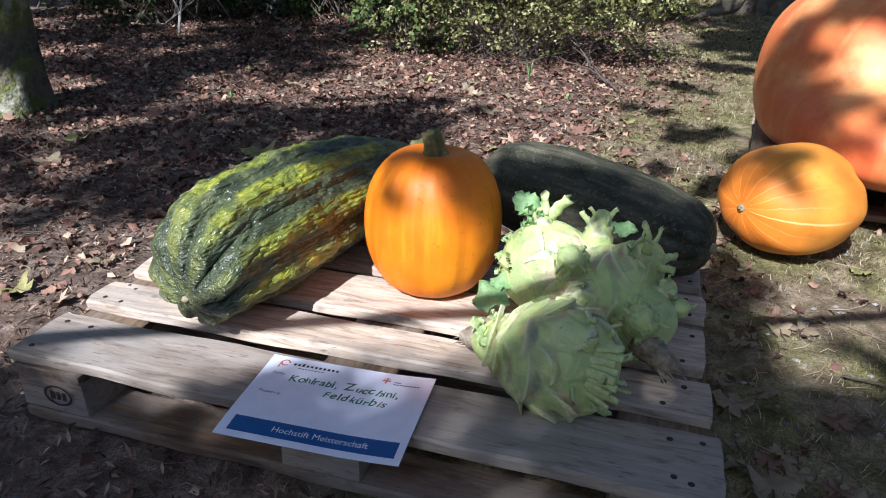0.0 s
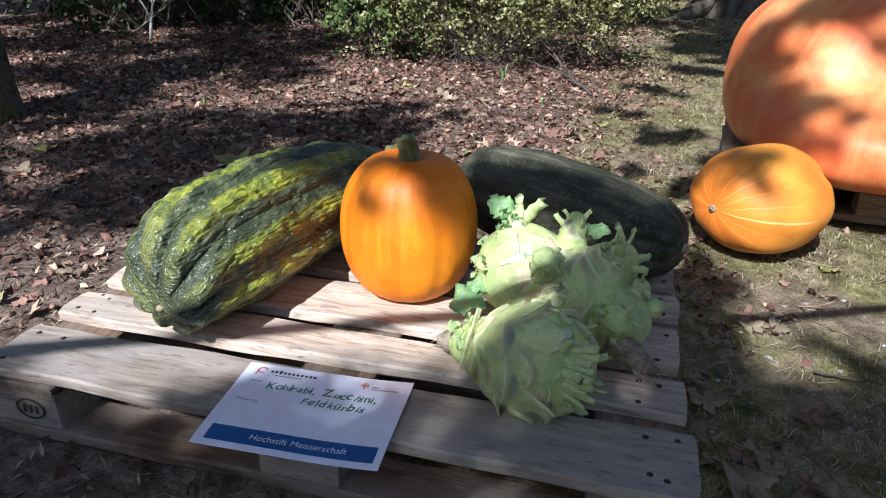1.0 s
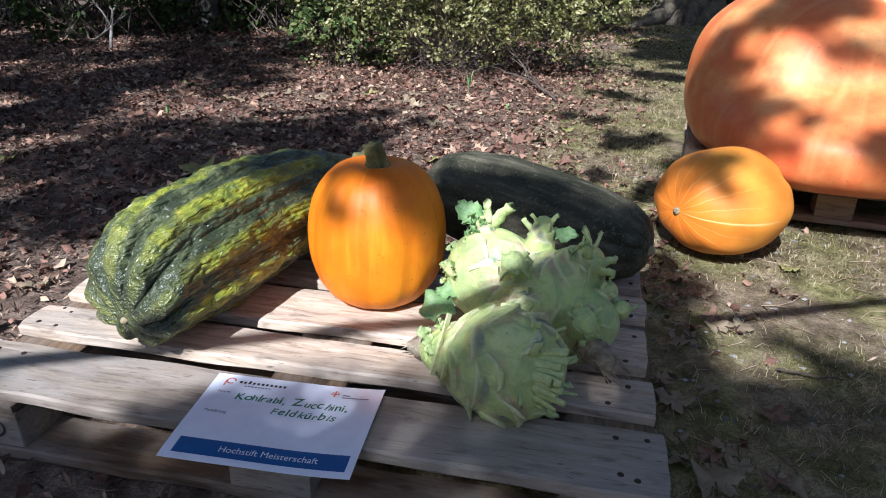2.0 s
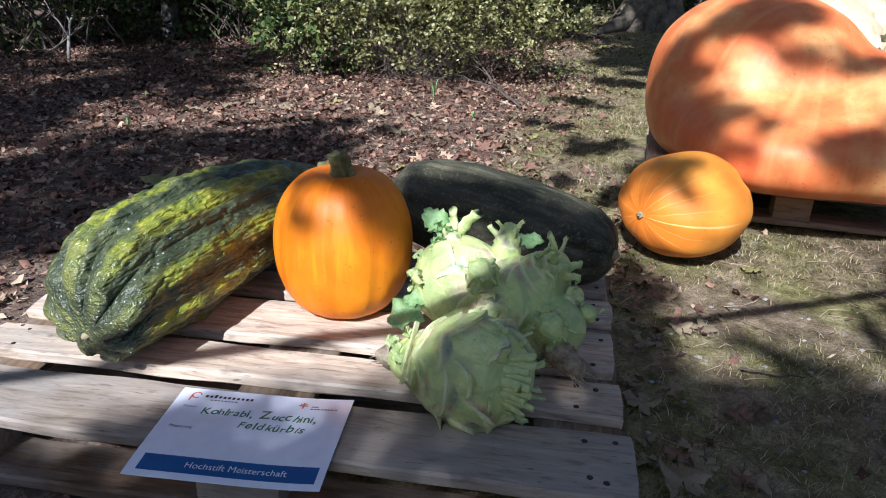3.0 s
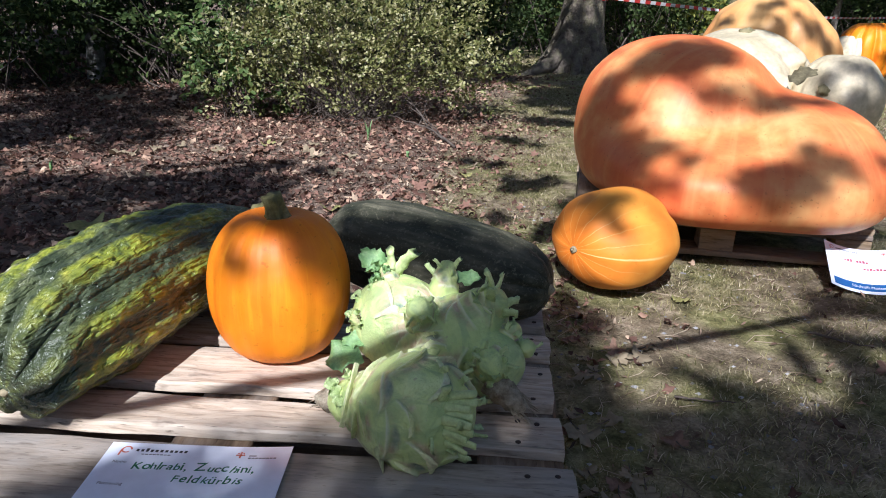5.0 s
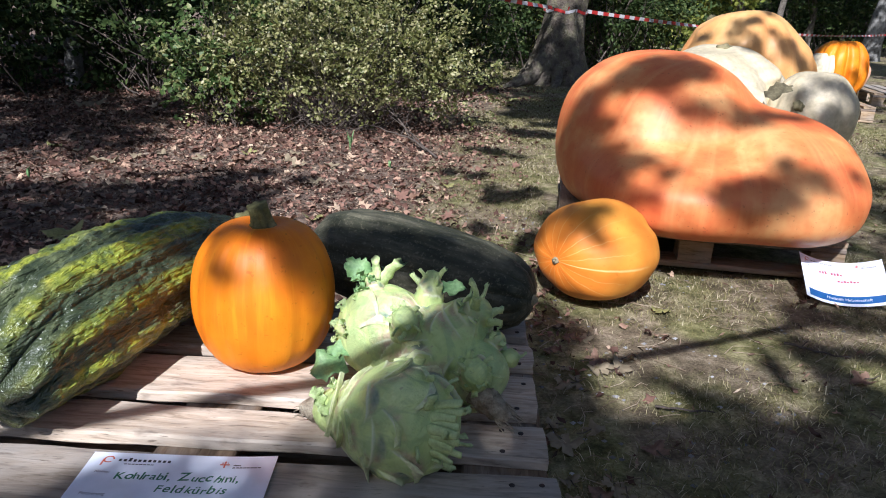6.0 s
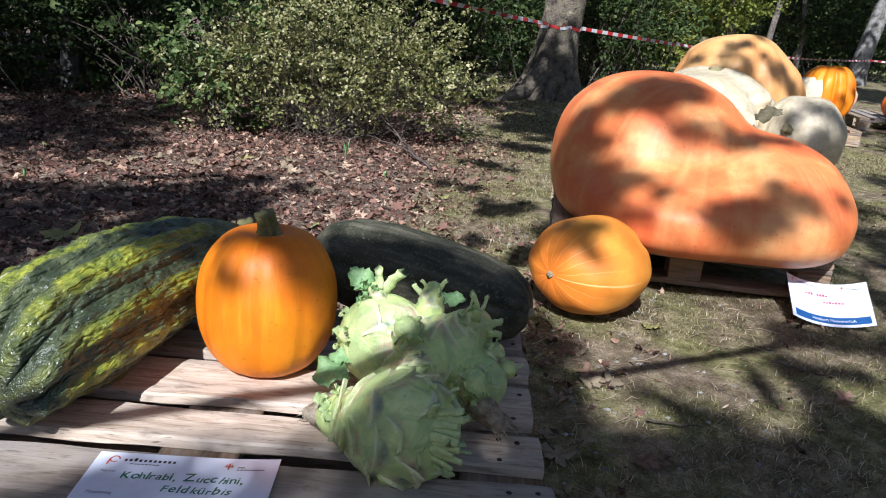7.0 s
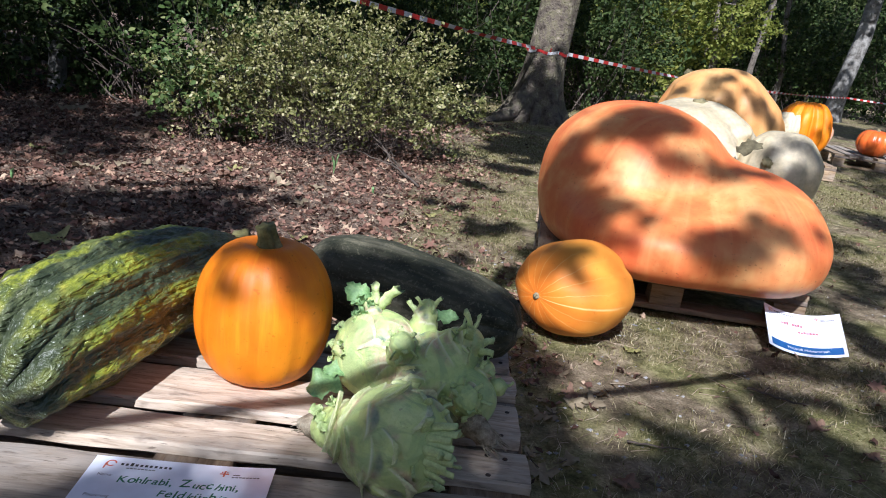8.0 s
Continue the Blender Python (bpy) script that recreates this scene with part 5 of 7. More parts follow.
# ---- cards ----
def text_mesh(s, size, mat, shear=0.0, spacing=1.0, bold=0.0):
    cu = bpy.data.curves.new("writing", "FONT")
    cu.body, cu.size, cu.shear, cu.space_character = s, size, shear, spacing
    cu.resolution_u = 3
    cu.offset = size * bold
    ob = bpy.data.objects.new("writing_tmp", cu)
    scene.collection.objects.link(ob)
    dg = bpy.context.evaluated_depsgraph_get()
    me = bpy.data.meshes.new_from_object(ob.evaluated_get(dg))
    bpy.data.objects.remove(ob)
    bpy.data.curves.remove(cu)
    me.materials.clear()
    me.materials.append(mat)
    me.name = "writing"
    return me


def hand_mesh(s, size, mat, seed):
    """Handwriting: letters that differ in height, slant and place, drawn with a thin pen."""
    rnd = random.Random(seed)
    verts, faces, x = [], [], 0.0
    for ch in s:
        if ch == " ":
            x += 0.42 * size
            continue
        me = text_mesh(ch, size * rnd.uniform(0.88, 1.12), mat, rnd.uniform(0.05, 0.30), 1.0, 0.012)
        tilt, up = rnd.uniform(-0.12, 0.12), rnd.uniform(-0.05, 0.05) * size
        co = [v.co.copy() for v in me.vertices]
        lo = min(c.x for c in co)
        k = len(verts)
        for c in co:
            px, py = (c.x - lo) * 0.95, c.y * 0.95
            verts.append((x + px - tilt * py, py + tilt * px + up, 0.0))
        faces += [tuple(k + i for i in p.vertices) for p in me.polygons]
        x += (max(c.x for c in co) - lo) * 0.95 + size * rnd.uniform(0.0, 0.07)
        bpy.data.meshes.remove(me)
    return mesh_of("handwriting", verts, faces, mat, False)


def bent(me, f):
    """Lays a flat piece of print on the card's curve."""
    bm = bmesh.new()
    bm.from_mesh(me)
    xs = [v.co.x for v in bm.verts]
    if xs and max(xs) - min(xs) > 0.05:
        for k in range(1, 14):
            x = min(xs) + (max(xs) - min(xs)) * k / 14
            bmesh.ops.bisect_plane(bm, geom=bm.verts[:] + bm.edges[:] + bm.faces[:], plane_co=(x, 0, 0), plane_no=(1, 0, 0))
    for v in bm.verts:
        v.co.z += f(v.co.x, v.co.y)
    bm.to_mesh(me)
    bm.free()
    return me


def flat(name, polys, mat):
    v, f = join([(p, [tuple(range(len(p)))]) for p in polys])
    return mesh_of(name, v, f, mat, False)


def rect(x0, y0, x1, y1, z=0.0):
    return [(x0, y0, z), (x1, y0, z), (x1, y1, z), (x0, y1, z)]


def moved(me, x, y, z):
    me.transform(Matrix.Translation((x, y, z)))
    return me


def card(name, m, label, curve, lines, pen):
    t = thing(name, m, label, "name card", "award cards")
    W, H = 0.297, 0.210
    n, k = 25, 11
    verts, faces = [], []
    for z in (0.0, -0.0006):
        for j in range(k):
            for i in range(n):
                x, y = W * (i / (n - 1) - 0.5), H * (j / (k - 1) - 0.5)
                verts.append((x, y, curve(x, y) + z))
    for j in range(k - 1):
        for i in range(n - 1):
            a = j * n + i
            faces.append((a, a + 1, a + n + 1, a + n))
            b = a + n * k
            faces.append((b + n, b + n + 1, b + 1, b))
    rim = [i for i in range(n)] + [j * n + n - 1 for j in range(1, k)] + [(k - 1) * n + i for i in range(n - 2, -1, -1)] + [j * n for j in range(k - 2, 0, -1)]
    for q in range(len(rim)):
        a0, b0 = rim[q], rim[(q + 1) % len(rim)]
        faces.append((b0, a0, a0 + n * k, b0 + n * k))
    part("sheet", mesh_of("sheet", verts, faces, M_CARD, False), t)
    e = 0.0005

    def put(nm, me, x, y, lift=e, lab=""):
        return part(nm, bent(moved(me, x, y, lift), curve), t, lab)

    put("banner", flat("banner", [rect(-0.132, 0.012 - 0.105, 0.137, 0.045 - 0.105)], M_BLUE), 0, 0, e, "deep blue printed banner")
    put("banner_writing", text_mesh("Hochstift Meisterschaft", 0.0165, M_WHITE_INK), -0.063, -0.082, 2 * e)
    put("logo_ring", flat("logo_ring", [[(0.0085 * math.cos(a) , 0.0085 * math.sin(a), 0), (0.0085 * math.cos(b), 0.0085 * math.sin(b), 0), (0.0060 * math.cos(b), 0.0060 * math.sin(b), 0), (0.0060 * math.cos(a), 0.0060 * math.sin(a), 0)] for a, b in [(2 * math.pi * i / 16, 2 * math.pi * (i + 1) / 16) for i in range(14)]] + [rect(-0.0092, -0.015, -0.0066, 0.0)], M_PRINT_ORANGE), -0.118, 0.087)
    put("logo_bar", flat("logo_bar", [rect(x, 0.0, x + 0.0046, h) for x, h in [(0.0078 * i, (0.0058, 0.0058, 0.0085, 0.0058, 0.0055, 0.0058, 0.0058, 0.0058, 0.0055, 0.0058, 0.0058)[i]) for i in range(11)]], M_INK), -0.102, 0.083)
    put("small_print", flat("small_print", [rect(0.006 * i, 0, 0.006 * i + 0.0045, 0.0022) for i in range(8)], M_GREYINK), -0.090, 0.0755)
    put("logo_star", flat("logo_star", [rect(-0.0075, -0.0014, 0.0075, 0.0014), rect(-0.0014, -0.0075, 0.0014, -0.0014), rect(-0.0014, 0.0014, 0.0014, 0.0085), rect(-0.0055, 0.003, -0.0030, 0.0055), rect(0.0030, 0.003, 0.0055, 0.0055)], M_PRINT_ORANGE), 0.068, 0.083)
    put("small_print", flat("small_print", [rect(0, 0.006, 0.012, 0.0085)] + [rect(0.0058 * i, 0, 0.0058 * i + 0.0045, 0.0028) for i in range(8)], M_GREYINK), 0.082, 0.074)
    put("form_writing", text_mesh("Name:", 0.0088, M_GREYINK), -0.128, 0.054)
    put("form_writing", text_mesh("Platzierung", 0.0088, M_GREYINK), -0.128, 0.003)
    for kind, s, x, y, size in lines:
        if kind == "text":
            put("handwriting", hand_mesh(s, size, pen, int(size * 10000)), x, y, e, "handwritten in green marker")
        else:
            rnd = random.Random(len(lines) + int(x * 1000))
            put("handwriting", flat("handwriting", [rect(0.011 * i, 0.0, 0.011 * i + 0.008, size * rnd.uniform(0.5, 1.0)) for i in range(s)], pen), x, y, e, "handwritten in red marker")
    return t


card("name_card", pose(0.611, 0.032, 0.1475, 1.0, 0, 2.2), "laminated white name card with blue banner and green handwriting", lambda x, y: 0.006 * max(0, (x - 0.02) / 0.13) ** 2 - 0.010 * max(0, (-0.03 - y) / 0.08) ** 2 * 0.3,
     (("text", "Kohlrabi, Zucchini,", -0.092, 0.041, 0.0255), ("text", "Feldkürbis", -0.020, 0.014, 0.0245)), M_GREEN_PEN)
card("name_card", pose(2.292, 1.395, 0.058, 31, 0, -8) @ Matrix.Scale(0.87, 4), "white name card with blue banner leaning against the pallet", lambda x, y: 0.045 * (abs(x) / 0.15) ** 2 - 0.02,
     (("bars", 3, -0.075, 0.036, 0.014), ("bars", 4, -0.030, 0.036, 0.014), ("bars", 7, -0.010, 0.004, 0.014)), M_RED_PEN)


# ---- pumpkins behind ----
def golden_pumpkin():
    t = thing("golden_pumpkin", pose(1.455, 1.288, -0.008), "round golden-orange pumpkin lying on its side in the grass", "pumpkin")
    ax = Vector((-0.75, -0.66, 0.0)).normalized()
    m = gourd_matrix((0, 0, 0), ax)

    def fn(u, v):
        an, th = 2 * np.pi * u, np.pi * v
        st, ct = np.sin(th) ** 0.88, np.cos(th)
        d = np.stack([st * np.cos(an), st * np.sin(an), ct], 1)
        notch = np.exp(-((an - 0.80) / 0.20) ** 2) - 0.45 * np.exp(-((an - 1.35) / 0.45) ** 2)
        w = 1 + 0.02 * vnoise(d * 1.6, 71) + 0.012 * np.cos(8 * an) * st - 0.10 * notch * st * st
        return np.stack([0.188 * st * np.cos(an), 0.154 * st * np.sin(an), 0.186 * ct], 1) * w[:, None]

    part("skin", surf("skin", fn, 160, 90, golden_star()), t, "", Matrix.Translation((0, 0, 0.162)) @ m)
    tip = Vector((0, 0, 0.162)) + ax * 0.188
    v, f = join([tube([(0, 0, -0.006), (0, 0, 0.003), (0, 0, 0.001)], [0.012, 0.0095, 0.004], 12, 0.1, 3), tube([(0, 0, 0), (0, 0, 0.008)], [0.003, 0.002], 7)])
    part("blossom_scar", mesh_of("blossom_scar", v, f, M_SCAR), t, "pale blossom scar with dark tip", facing(tip, ax))
    nick = Vector((0.035, -0.155, 0.185))
    v, f = tube([(0, -0.011, 0), (0.001, -0.004, 0.002), (-0.001, 0.004, 0.002), (0.001, 0.011, 0)], [0.0008, 0.0022, 0.0022, 0.0008], 7, 0.2, 5)
    part("nick", mesh_of("nick", v, f, M_SCAR), t, "small healed nick in the skin", facing(nick, Vector((0.1, -1.0, 0.15))))
    return t


def golden_star():
    """Golden skin with pale rays running out from the blossom end."""
    m, nt, p = start_mat("golden_rayed_skin", 0.55, 0.3)
    v = coords(nt)
    lng = attribute(nt, "lng")
    big = tex_noise(nt, v, 5, 4)
    col = ramp(nt, big, [(0.3, (0.68, 0.21, 0.022)), (0.52, (0.76, 0.29, 0.034)), (0.74, (0.81, 0.38, 0.055))])
    deep = ramp(nt, lng, [(0.03, (1, 1, 1)), (0.45, (0, 0, 0))])
    col = blend(nt, calc(nt, "MULTIPLY", deep, 0.85), col, (0.74, 0.18, 0.012))
    wob = calc(nt, "MULTIPLY", calc(nt, "SUBTRACT", tex_noise(nt, v, 14, 3), 0.5), 0.05)
    sep = nt.nodes.new("ShaderNodeSeparateXYZ")
    nt.links.new(v, sep.inputs[0])
    turn = calc(nt, "ARCTAN2", calc(nt, "MULTIPLY", sep.outputs[1], 1.22), sep.outputs[0])
    wave = calc(nt, "ABSOLUTE", calc(nt, "SINE", calc(nt, "MULTIPLY", calc(nt, "ADD", turn, calc(nt, "MULTIPLY", wob, 4.0)), 9.5)))
    ray = ramp(nt, wave, [(0.0, (0.62, 0.62, 0.62)), (0.16, (0, 0, 0))])
    reach = ramp(nt, lng, [(0.02, (1, 1, 1)), (0.20, (0.75, 0.75, 0.75)), (0.42, (0.12, 0.12, 0.12)), (0.6, (0, 0, 0))])
    col = blend(nt, calc(nt, "MULTIPLY", ray, reach), col, (0.82, 0.56, 0.20))
    # one long pale seam
    seam = ramp(nt, calc(nt, "ABSOLUTE", calc(nt, "ADD", turn, calc(nt, "MULTIPLY", wob, 0.8))), [(0.0, (0.8, 0.8, 0.8)), (0.035, (0, 0, 0))])
    seam = calc(nt, "MULTIPLY", seam, ramp(nt, lng, [(0.05, (1, 1, 1)), (0.40, (0.9, 0.9, 0.9)), (0.55, (0, 0, 0))]))
    col = blend(nt, seam, col, (0.84, 0.60, 0.24))
    speck = ramp(nt, tex_noise(nt, v, 70, 3), [(0.62, (0, 0, 0)), (0.72, (0.35, 0.35, 0.35))])
    col = blend(nt, speck, col, (0.55, 0.13, 0.012))
    nt.links.new(col, p.inputs["Base Color"])
    bump(nt, p, tex_noise(nt, v, 50, 4), 0.15, 0.003)
    return m


golden_pumpkin()


def giant_pumpkin():
    t = thing("giant_pumpkin", pose(1.95, 1.95, 0.144), "enormous lopsided orange pumpkin resting on a wooden pallet", "pumpkin")
    fn = lobed((0.05, 0.02, 0.27), (((-0.177, 0.074, 0.258), (0.373, 0.420, 0.326), 2.2), ((0.187, -0.211, 0.193), (0.243, 0.352, 0.207), 2.3), ((-0.030, -0.170, 0.134), (0.461, 0.490, 0.148), 2.7)), 7.0)
    part("skin", surf("skin", fn, 220, 130, M_GIANT), t)
    part("stem", stem_mesh("stem", [(0.12, 0.40, 0.40), (0.13, 0.47, 0.43), (0.15, 0.52, 0.44)], [0.07, 0.05, 0.055], M_STEM_DARK), t, "dry brown stalk")
    return t


giant_pumpkin()


def big_gourd(name, m, label, rx, ry, h, mat, ribs, depth, seed, stem=None, lump=0.06, dip=0.14, power=0.75):
    t = thing(name, m, label, "pumpkin", "giant pumpkins in a row")
    part("skin", pumpkin_body("skin", rx, ry, h, mat, ribs, depth, lump, seed, dip, power, 120, 60), t)
    if stem:
        p, q = Vector(stem[0]), Vector(stem[1])
        part("stem", stem_mesh("stem", [p - (q - p) * 0.4, p, p.lerp(q, 0.5), q], [stem[2] * 1.3, stem[2], stem[2] * 0.85, stem[2] * 0.9], M_STUB), t, "dry greenish stalk stub")
    return t


big_gourd("white_pumpkin", pose(2.33, 3.10, 0.144, 0, 0, 15), "big pale greenish-white pumpkin with deep folds", 0.40, 0.38, 0.56, M_WHITE_SKIN, 6, 0.20, 91, ((0.05, 0.02, 0.50), (0.06, 0.05, 0.56), 0.042), 0.18, 0.05, 0.9)
WHITE = big_gourd("white_pumpkin", pose(2.75, 2.84, 0.144, 0, 0, 60), "smooth pale grey-green pumpkin with a stalk stub", 0.22, 0.22, 0.49, M_WHITE_SKIN, 8, 0.07, 92, ((-0.185, 0.035, 0.315), (-0.226, 0.043, 0.335), 0.022), 0.06, 0.06, 0.95)
_v, _f = frill(0.070, 0.121, 7, 0.9, 11, 9)
part("withered_leaf", mesh_of("withered_leaf", _v, _f, M_STEM_DARK), WHITE, "dark withered olive leaf", WHITE.matrix_world.inverted() @ laid((2.426, 2.640, 0.517), (0.85, -0.32, 0.34), (-0.2, -0.75, 0.6)))
big_gourd("yellow_pumpkin", pose(2.735, 3.86, 0.144, 0, 0, 30), "big yellow-orange pumpkin behind the white pumpkins", 0.395, 0.415, 0.76, M_YELLOW, 9, 0.04, 93, ((0.05, 0.30, 0.66), (0.06, 0.36, 0.70), 0.03), 0.10, 0.02, 0.98)
big_gourd("white_pumpkin", pose(4.37, 6.20, 0.144, 0, 0, 10), "pale grey pumpkin beside a ribbed orange one", 0.20, 0.20, 0.44, M_WHITE_SKIN, 9, 0.06, 94)
big_gourd("ribbed_pumpkin", pose(4.51, 6.23, 0.144, 0, 0, 10), "deeply ribbed bright orange pumpkin in the row", 0.26, 0.26, 0.56, M_PUMPKIN, 10, 0.16, 95)
big_gourd("salmon_pumpkin", pose(4.80, 6.72, 0.144, 0, 0, 40), "pinkish salmon pumpkin at the end of the row", 0.25, 0.25, 0.45, M_SALMON, 10, 0.10, 96)
big_gourd("red_pumpkin", pose(5.92, 7.34, 0.144, 0, 0, 0), "round red-orange pumpkin on a far pallet", 0.195, 0.195, 0.30, M_RED_SKIN, 12, 0.05, 97, ((0, 0, 0.275), (0.01, 0.0, 0.31), 0.018), 0.02)


# ---- trees, bush and undergrowth ----
def trunk_mesh(name, pts, radii, mat, seed, flare=0.5, roots=5, n=40, furrow=0.05):
    """A bark-furrowed trunk with root flare."""
    P = [Vector(p) for p in pts]
    fine = []
    m = 46
    for i in range(m):
        t = i / (m - 1) * (len(P) - 1)
        k = min(int(t), len(P) - 2)
        fine.append((P[k].lerp(P[k + 1], t - k), radii[k] + (radii[k + 1] - radii[k]) * (t - k)))
    z0 = fine[0][0].z
    an = 2 * np.pi * np.arange(n) / n
    V = []
    for c, r in fine:
        h = c.z - z0
        d = np.stack([np.cos(an) * 2.2, np.sin(an) * 2.2, np.full(n, h * 0.8)], 1)
        fl = flare * math.exp(-h / (1.1 * r + 0.02)) * (0.55 + 0.45 * np.cos(roots * an + seed))
        rr = r * (1 + fl + furrow * vnoise(d * 1.2, seed) + furrow * 0.9 * np.abs(vnoise(d * np.array([4, 4, 1.0]), seed + 1)))
        V.append(np.stack([c.x + rr * np.cos(an), c.y + rr * np.sin(an), np.full(n, c.z)], 1))
    V = np.vstack(V)
    F = [(j * n + i, j * n + (i + 1) % n, (j + 1) * n + (i + 1) % n, (j + 1) * n + i) for j in range(m - 1) for i in range(n)]
    F.append(tuple(range((m - 1) * n, m * n)))
    return mesh_of(name, V, F, mat)


def spray_points(c, r, n, rs, per=26, size=0.42, ragged=0.30):
    """Leaves set along short drooping sprays that fill an uneven ellipsoid and leave gaps between them."""
    c, r = np.array(c), np.array(r)
    k = max(4, n // per)
    d = rs.normal(size=(k, 3))
    d /= np.linalg.norm(d, axis=1, keepdims=True)
    reach = 1 + ragged * vnoise(d * 2.3, int(rs.randint(1000))) + 0.5 * ragged * vnoise(d * 6, int(rs.randint(1000)))
    o = d * (rs.uniform(0.15, 1.0, (k, 1)) ** 0.45) * reach[:, None]
    run = d * 0.8 + rs.normal(0, 0.55, (k, 3)) + np.array([0, 0, 0.25])
    run /= np.linalg.norm(run, axis=1, keepdims=True)
    up = np.array([0, 0, 1.0]) + rs.normal(0, 0.45, (k, 3)) + d * 0.5
    up -= run * np.sum(up * run, axis=1, keepdims=True)
    up /= np.linalg.norm(up, axis=1, keepdims=True)
    side = np.cross(run, up)
    idx = rs.randint(0, k, n)
    s = rs.uniform(-0.7, 1.0, (n, 1))
    w = rs.normal(0, 0.30, (n, 1)) * (1.05 - np.abs(s))
    L = size * rs.uniform(0.5, 1.1, (k, 1))[idx]
    p = o[idx] + run[idx] * s * L + side[idx] * w * L - np.array([0, 0, 0.10]) * (s * s) * L + up[idx] * rs.normal(0, 0.05, (n, 1)) * L
    nr = up[idx] + rs.normal(0, 0.42, (n, 3))
    return c + p * r, nr


def tree(name, pts, radii, mat, label, crown_c, crown_r, leaves, seed, leaf=0.11, leafmat=None, flare=0.5):
    base = Vector(pts[0])
    t = thing(name, pose(*base), label, "tree", "woodland trees")
    rel = [Vector(p) - base for p in pts]
    part("trunk", trunk_mesh("trunk", rel, radii, mat, seed, flare), t)
    rs = np.random.RandomState(seed)
    c = Vector(crown_c) - base
    for k in range(6):
        e = c + Vector(rs.uniform(-0.7, 0.7, 3) * np.array(crown_r))
        v, f = tube(curve_pts(rel[-1] - Vector((0, 0, 0.4 + 0.25 * k)), e, 7, 0.35, seed + k), [radii[-1] * (0.6 - 0.08 * i) for i in range(7)], 7)
        part("limb", mesh_of("limb", v, f, mat), t)
    p, nr = spray_points(c, crown_r, leaves, rs, 30, 0.40)
    part("crown", leaf_cloud("crown", p, nr, rs.uniform(0.6, 1.3, leaves) * leaf, leafmat or M_CROWN, seed), t, "leafy green crown")
    return t


tree("oak_tree", [(2.05, 8.0, -0.03), (2.08, 8.0, 0.5), (2.15, 8.05, 1.3), (2.26, 8.1, 2.6), (2.4, 8.1, 5.5)], [0.25, 0.24, 0.225, 0.21, 0.13], M_OAK, "grey-brown oak tree trunk with spreading roots", (2.2, 8.6, 7.2), (2.3, 2.0, 1.8), 2600, 5, 0.14, None, 1.3)
def oak_root(a, mid, b, r, seed):
    """A surface root that runs out from the oak's foot."""
    oak = bpy.data.objects["oak_tree"]
    o = oak.matrix_world.translation
    pts = [Vector(a).lerp(Vector(mid), i / 5) for i in range(5)] + [Vector(mid).lerp(Vector(b), i / 7) for i in range(8)]
    v, f = tube([p - o for p in pts], [r * (1.0 - 0.07 * i) for i in range(13)], 12, 0.12, seed)
    part("root", mesh_of("root", v, f, M_OAK), oak)


oak_root((1.98, 7.92, 0.42), (1.74, 7.62, 0.10), (1.28, 7.05, -0.06), 0.13, 1)
oak_root((2.15, 7.86, 0.25), (2.28, 7.66, 0.05), (2.46, 7.30, -0.07), 0.10, 2)
oak_root((2.04, 7.84, 0.22), (2.03, 7.60, 0.04), (1.92, 7.25, -0.07), 0.09, 3)


tree("mossy_tree", [(-1.87, 1.80, -0.02), (-1.86, 1.81, 0.4), (-1.87, 1.83, 1.2), (-1.95, 1.85, 4.5)], [0.155, 0.15, 0.145, 0.11], M_BARK_MOSS, "mossy pale-patched tree trunk in the leaf litter", (-2.6, 2.4, 6.0), (1.8, 1.6, 1.3), 1500, 9, 0.12, None, 0.35)
tree("birch_tree", [(10.45, 17.0, -0.05), (10.52, 17.0, 0.8), (10.72, 17.0, 2.0), (11.0, 17.2, 6.0)], [0.21, 0.19, 0.18, 0.12], M_BARK_PALE, "pale grey tree trunk at the wood's edge", (11.0, 17.6, 7.5), (2.4, 2.4, 2.0), 2200, 13, 0.18, None, 0.5)
tree("young_tree", [(-2.56, 5.6, -0.03), (-2.53, 5.6, 0.5), (-2.50, 5.62, 1.2), (-2.4, 5.7, 4.5)], [0.075, 0.07, 0.066, 0.05], M_BARK_PALE, "thin pale tree trunk among dark shrubs", (-1.7, 6.0, 5.6), (1.5, 1.5, 1.2), 1300, 17, 0.12, None, 0.3)


for _k, (_x, _y) in enumerate(((7.6, 15.6), (9.8, 18.9), (12.4, 17.6), (13.6, 20.4), (7.9, 18.8), (-3.4, 7.4), (-0.4, 9.6))):
    tree("young_tree", [(_x, _y, -0.03), (_x + 0.05, _y, 1.0), (_x + 0.2 * (-1) ** _k, _y, 2.4), (_x + 0.3 * (-1) ** _k, _y, 5.0)], [0.07 + 0.012 * (_k % 3), 0.065, 0.06, 0.04], M_BARK, "thin woodland tree trunk in the dim wood", (_x, _y, 6.0), (1.2, 1.2, 1.0), 600, 300 + _k, 0.14, None, 0.3)


tree("beech_tree", [(6.3, 14.2, -0.03), (6.3, 14.2, 0.8), (6.2, 14.2, 1.6), (6.1, 14.2, 2.6)], [0.07, 0.06, 0.05, 0.03], M_BARK, "young beech with sunlight painted into its yellow-green leaves", (6.1, 13.9, 1.95), (1.25, 0.9, 0.95), 5200, 401, 0.075, M_LEAF_SUNLIT, 0.3)
tree("beech_tree", [(4.6, 15.2, -0.03), (4.6, 15.2, 0.8), (4.7, 15.2, 1.6), (4.7, 15.2, 2.8)], [0.07, 0.06, 0.05, 0.03], M_BARK, "young beech with sunlight painted into its yellow-green leaves", (4.8, 14.9, 2.2), (1.2, 0.9, 0.9), 4200, 402, 0.08, M_LEAF_SUNLIT, 0.3)


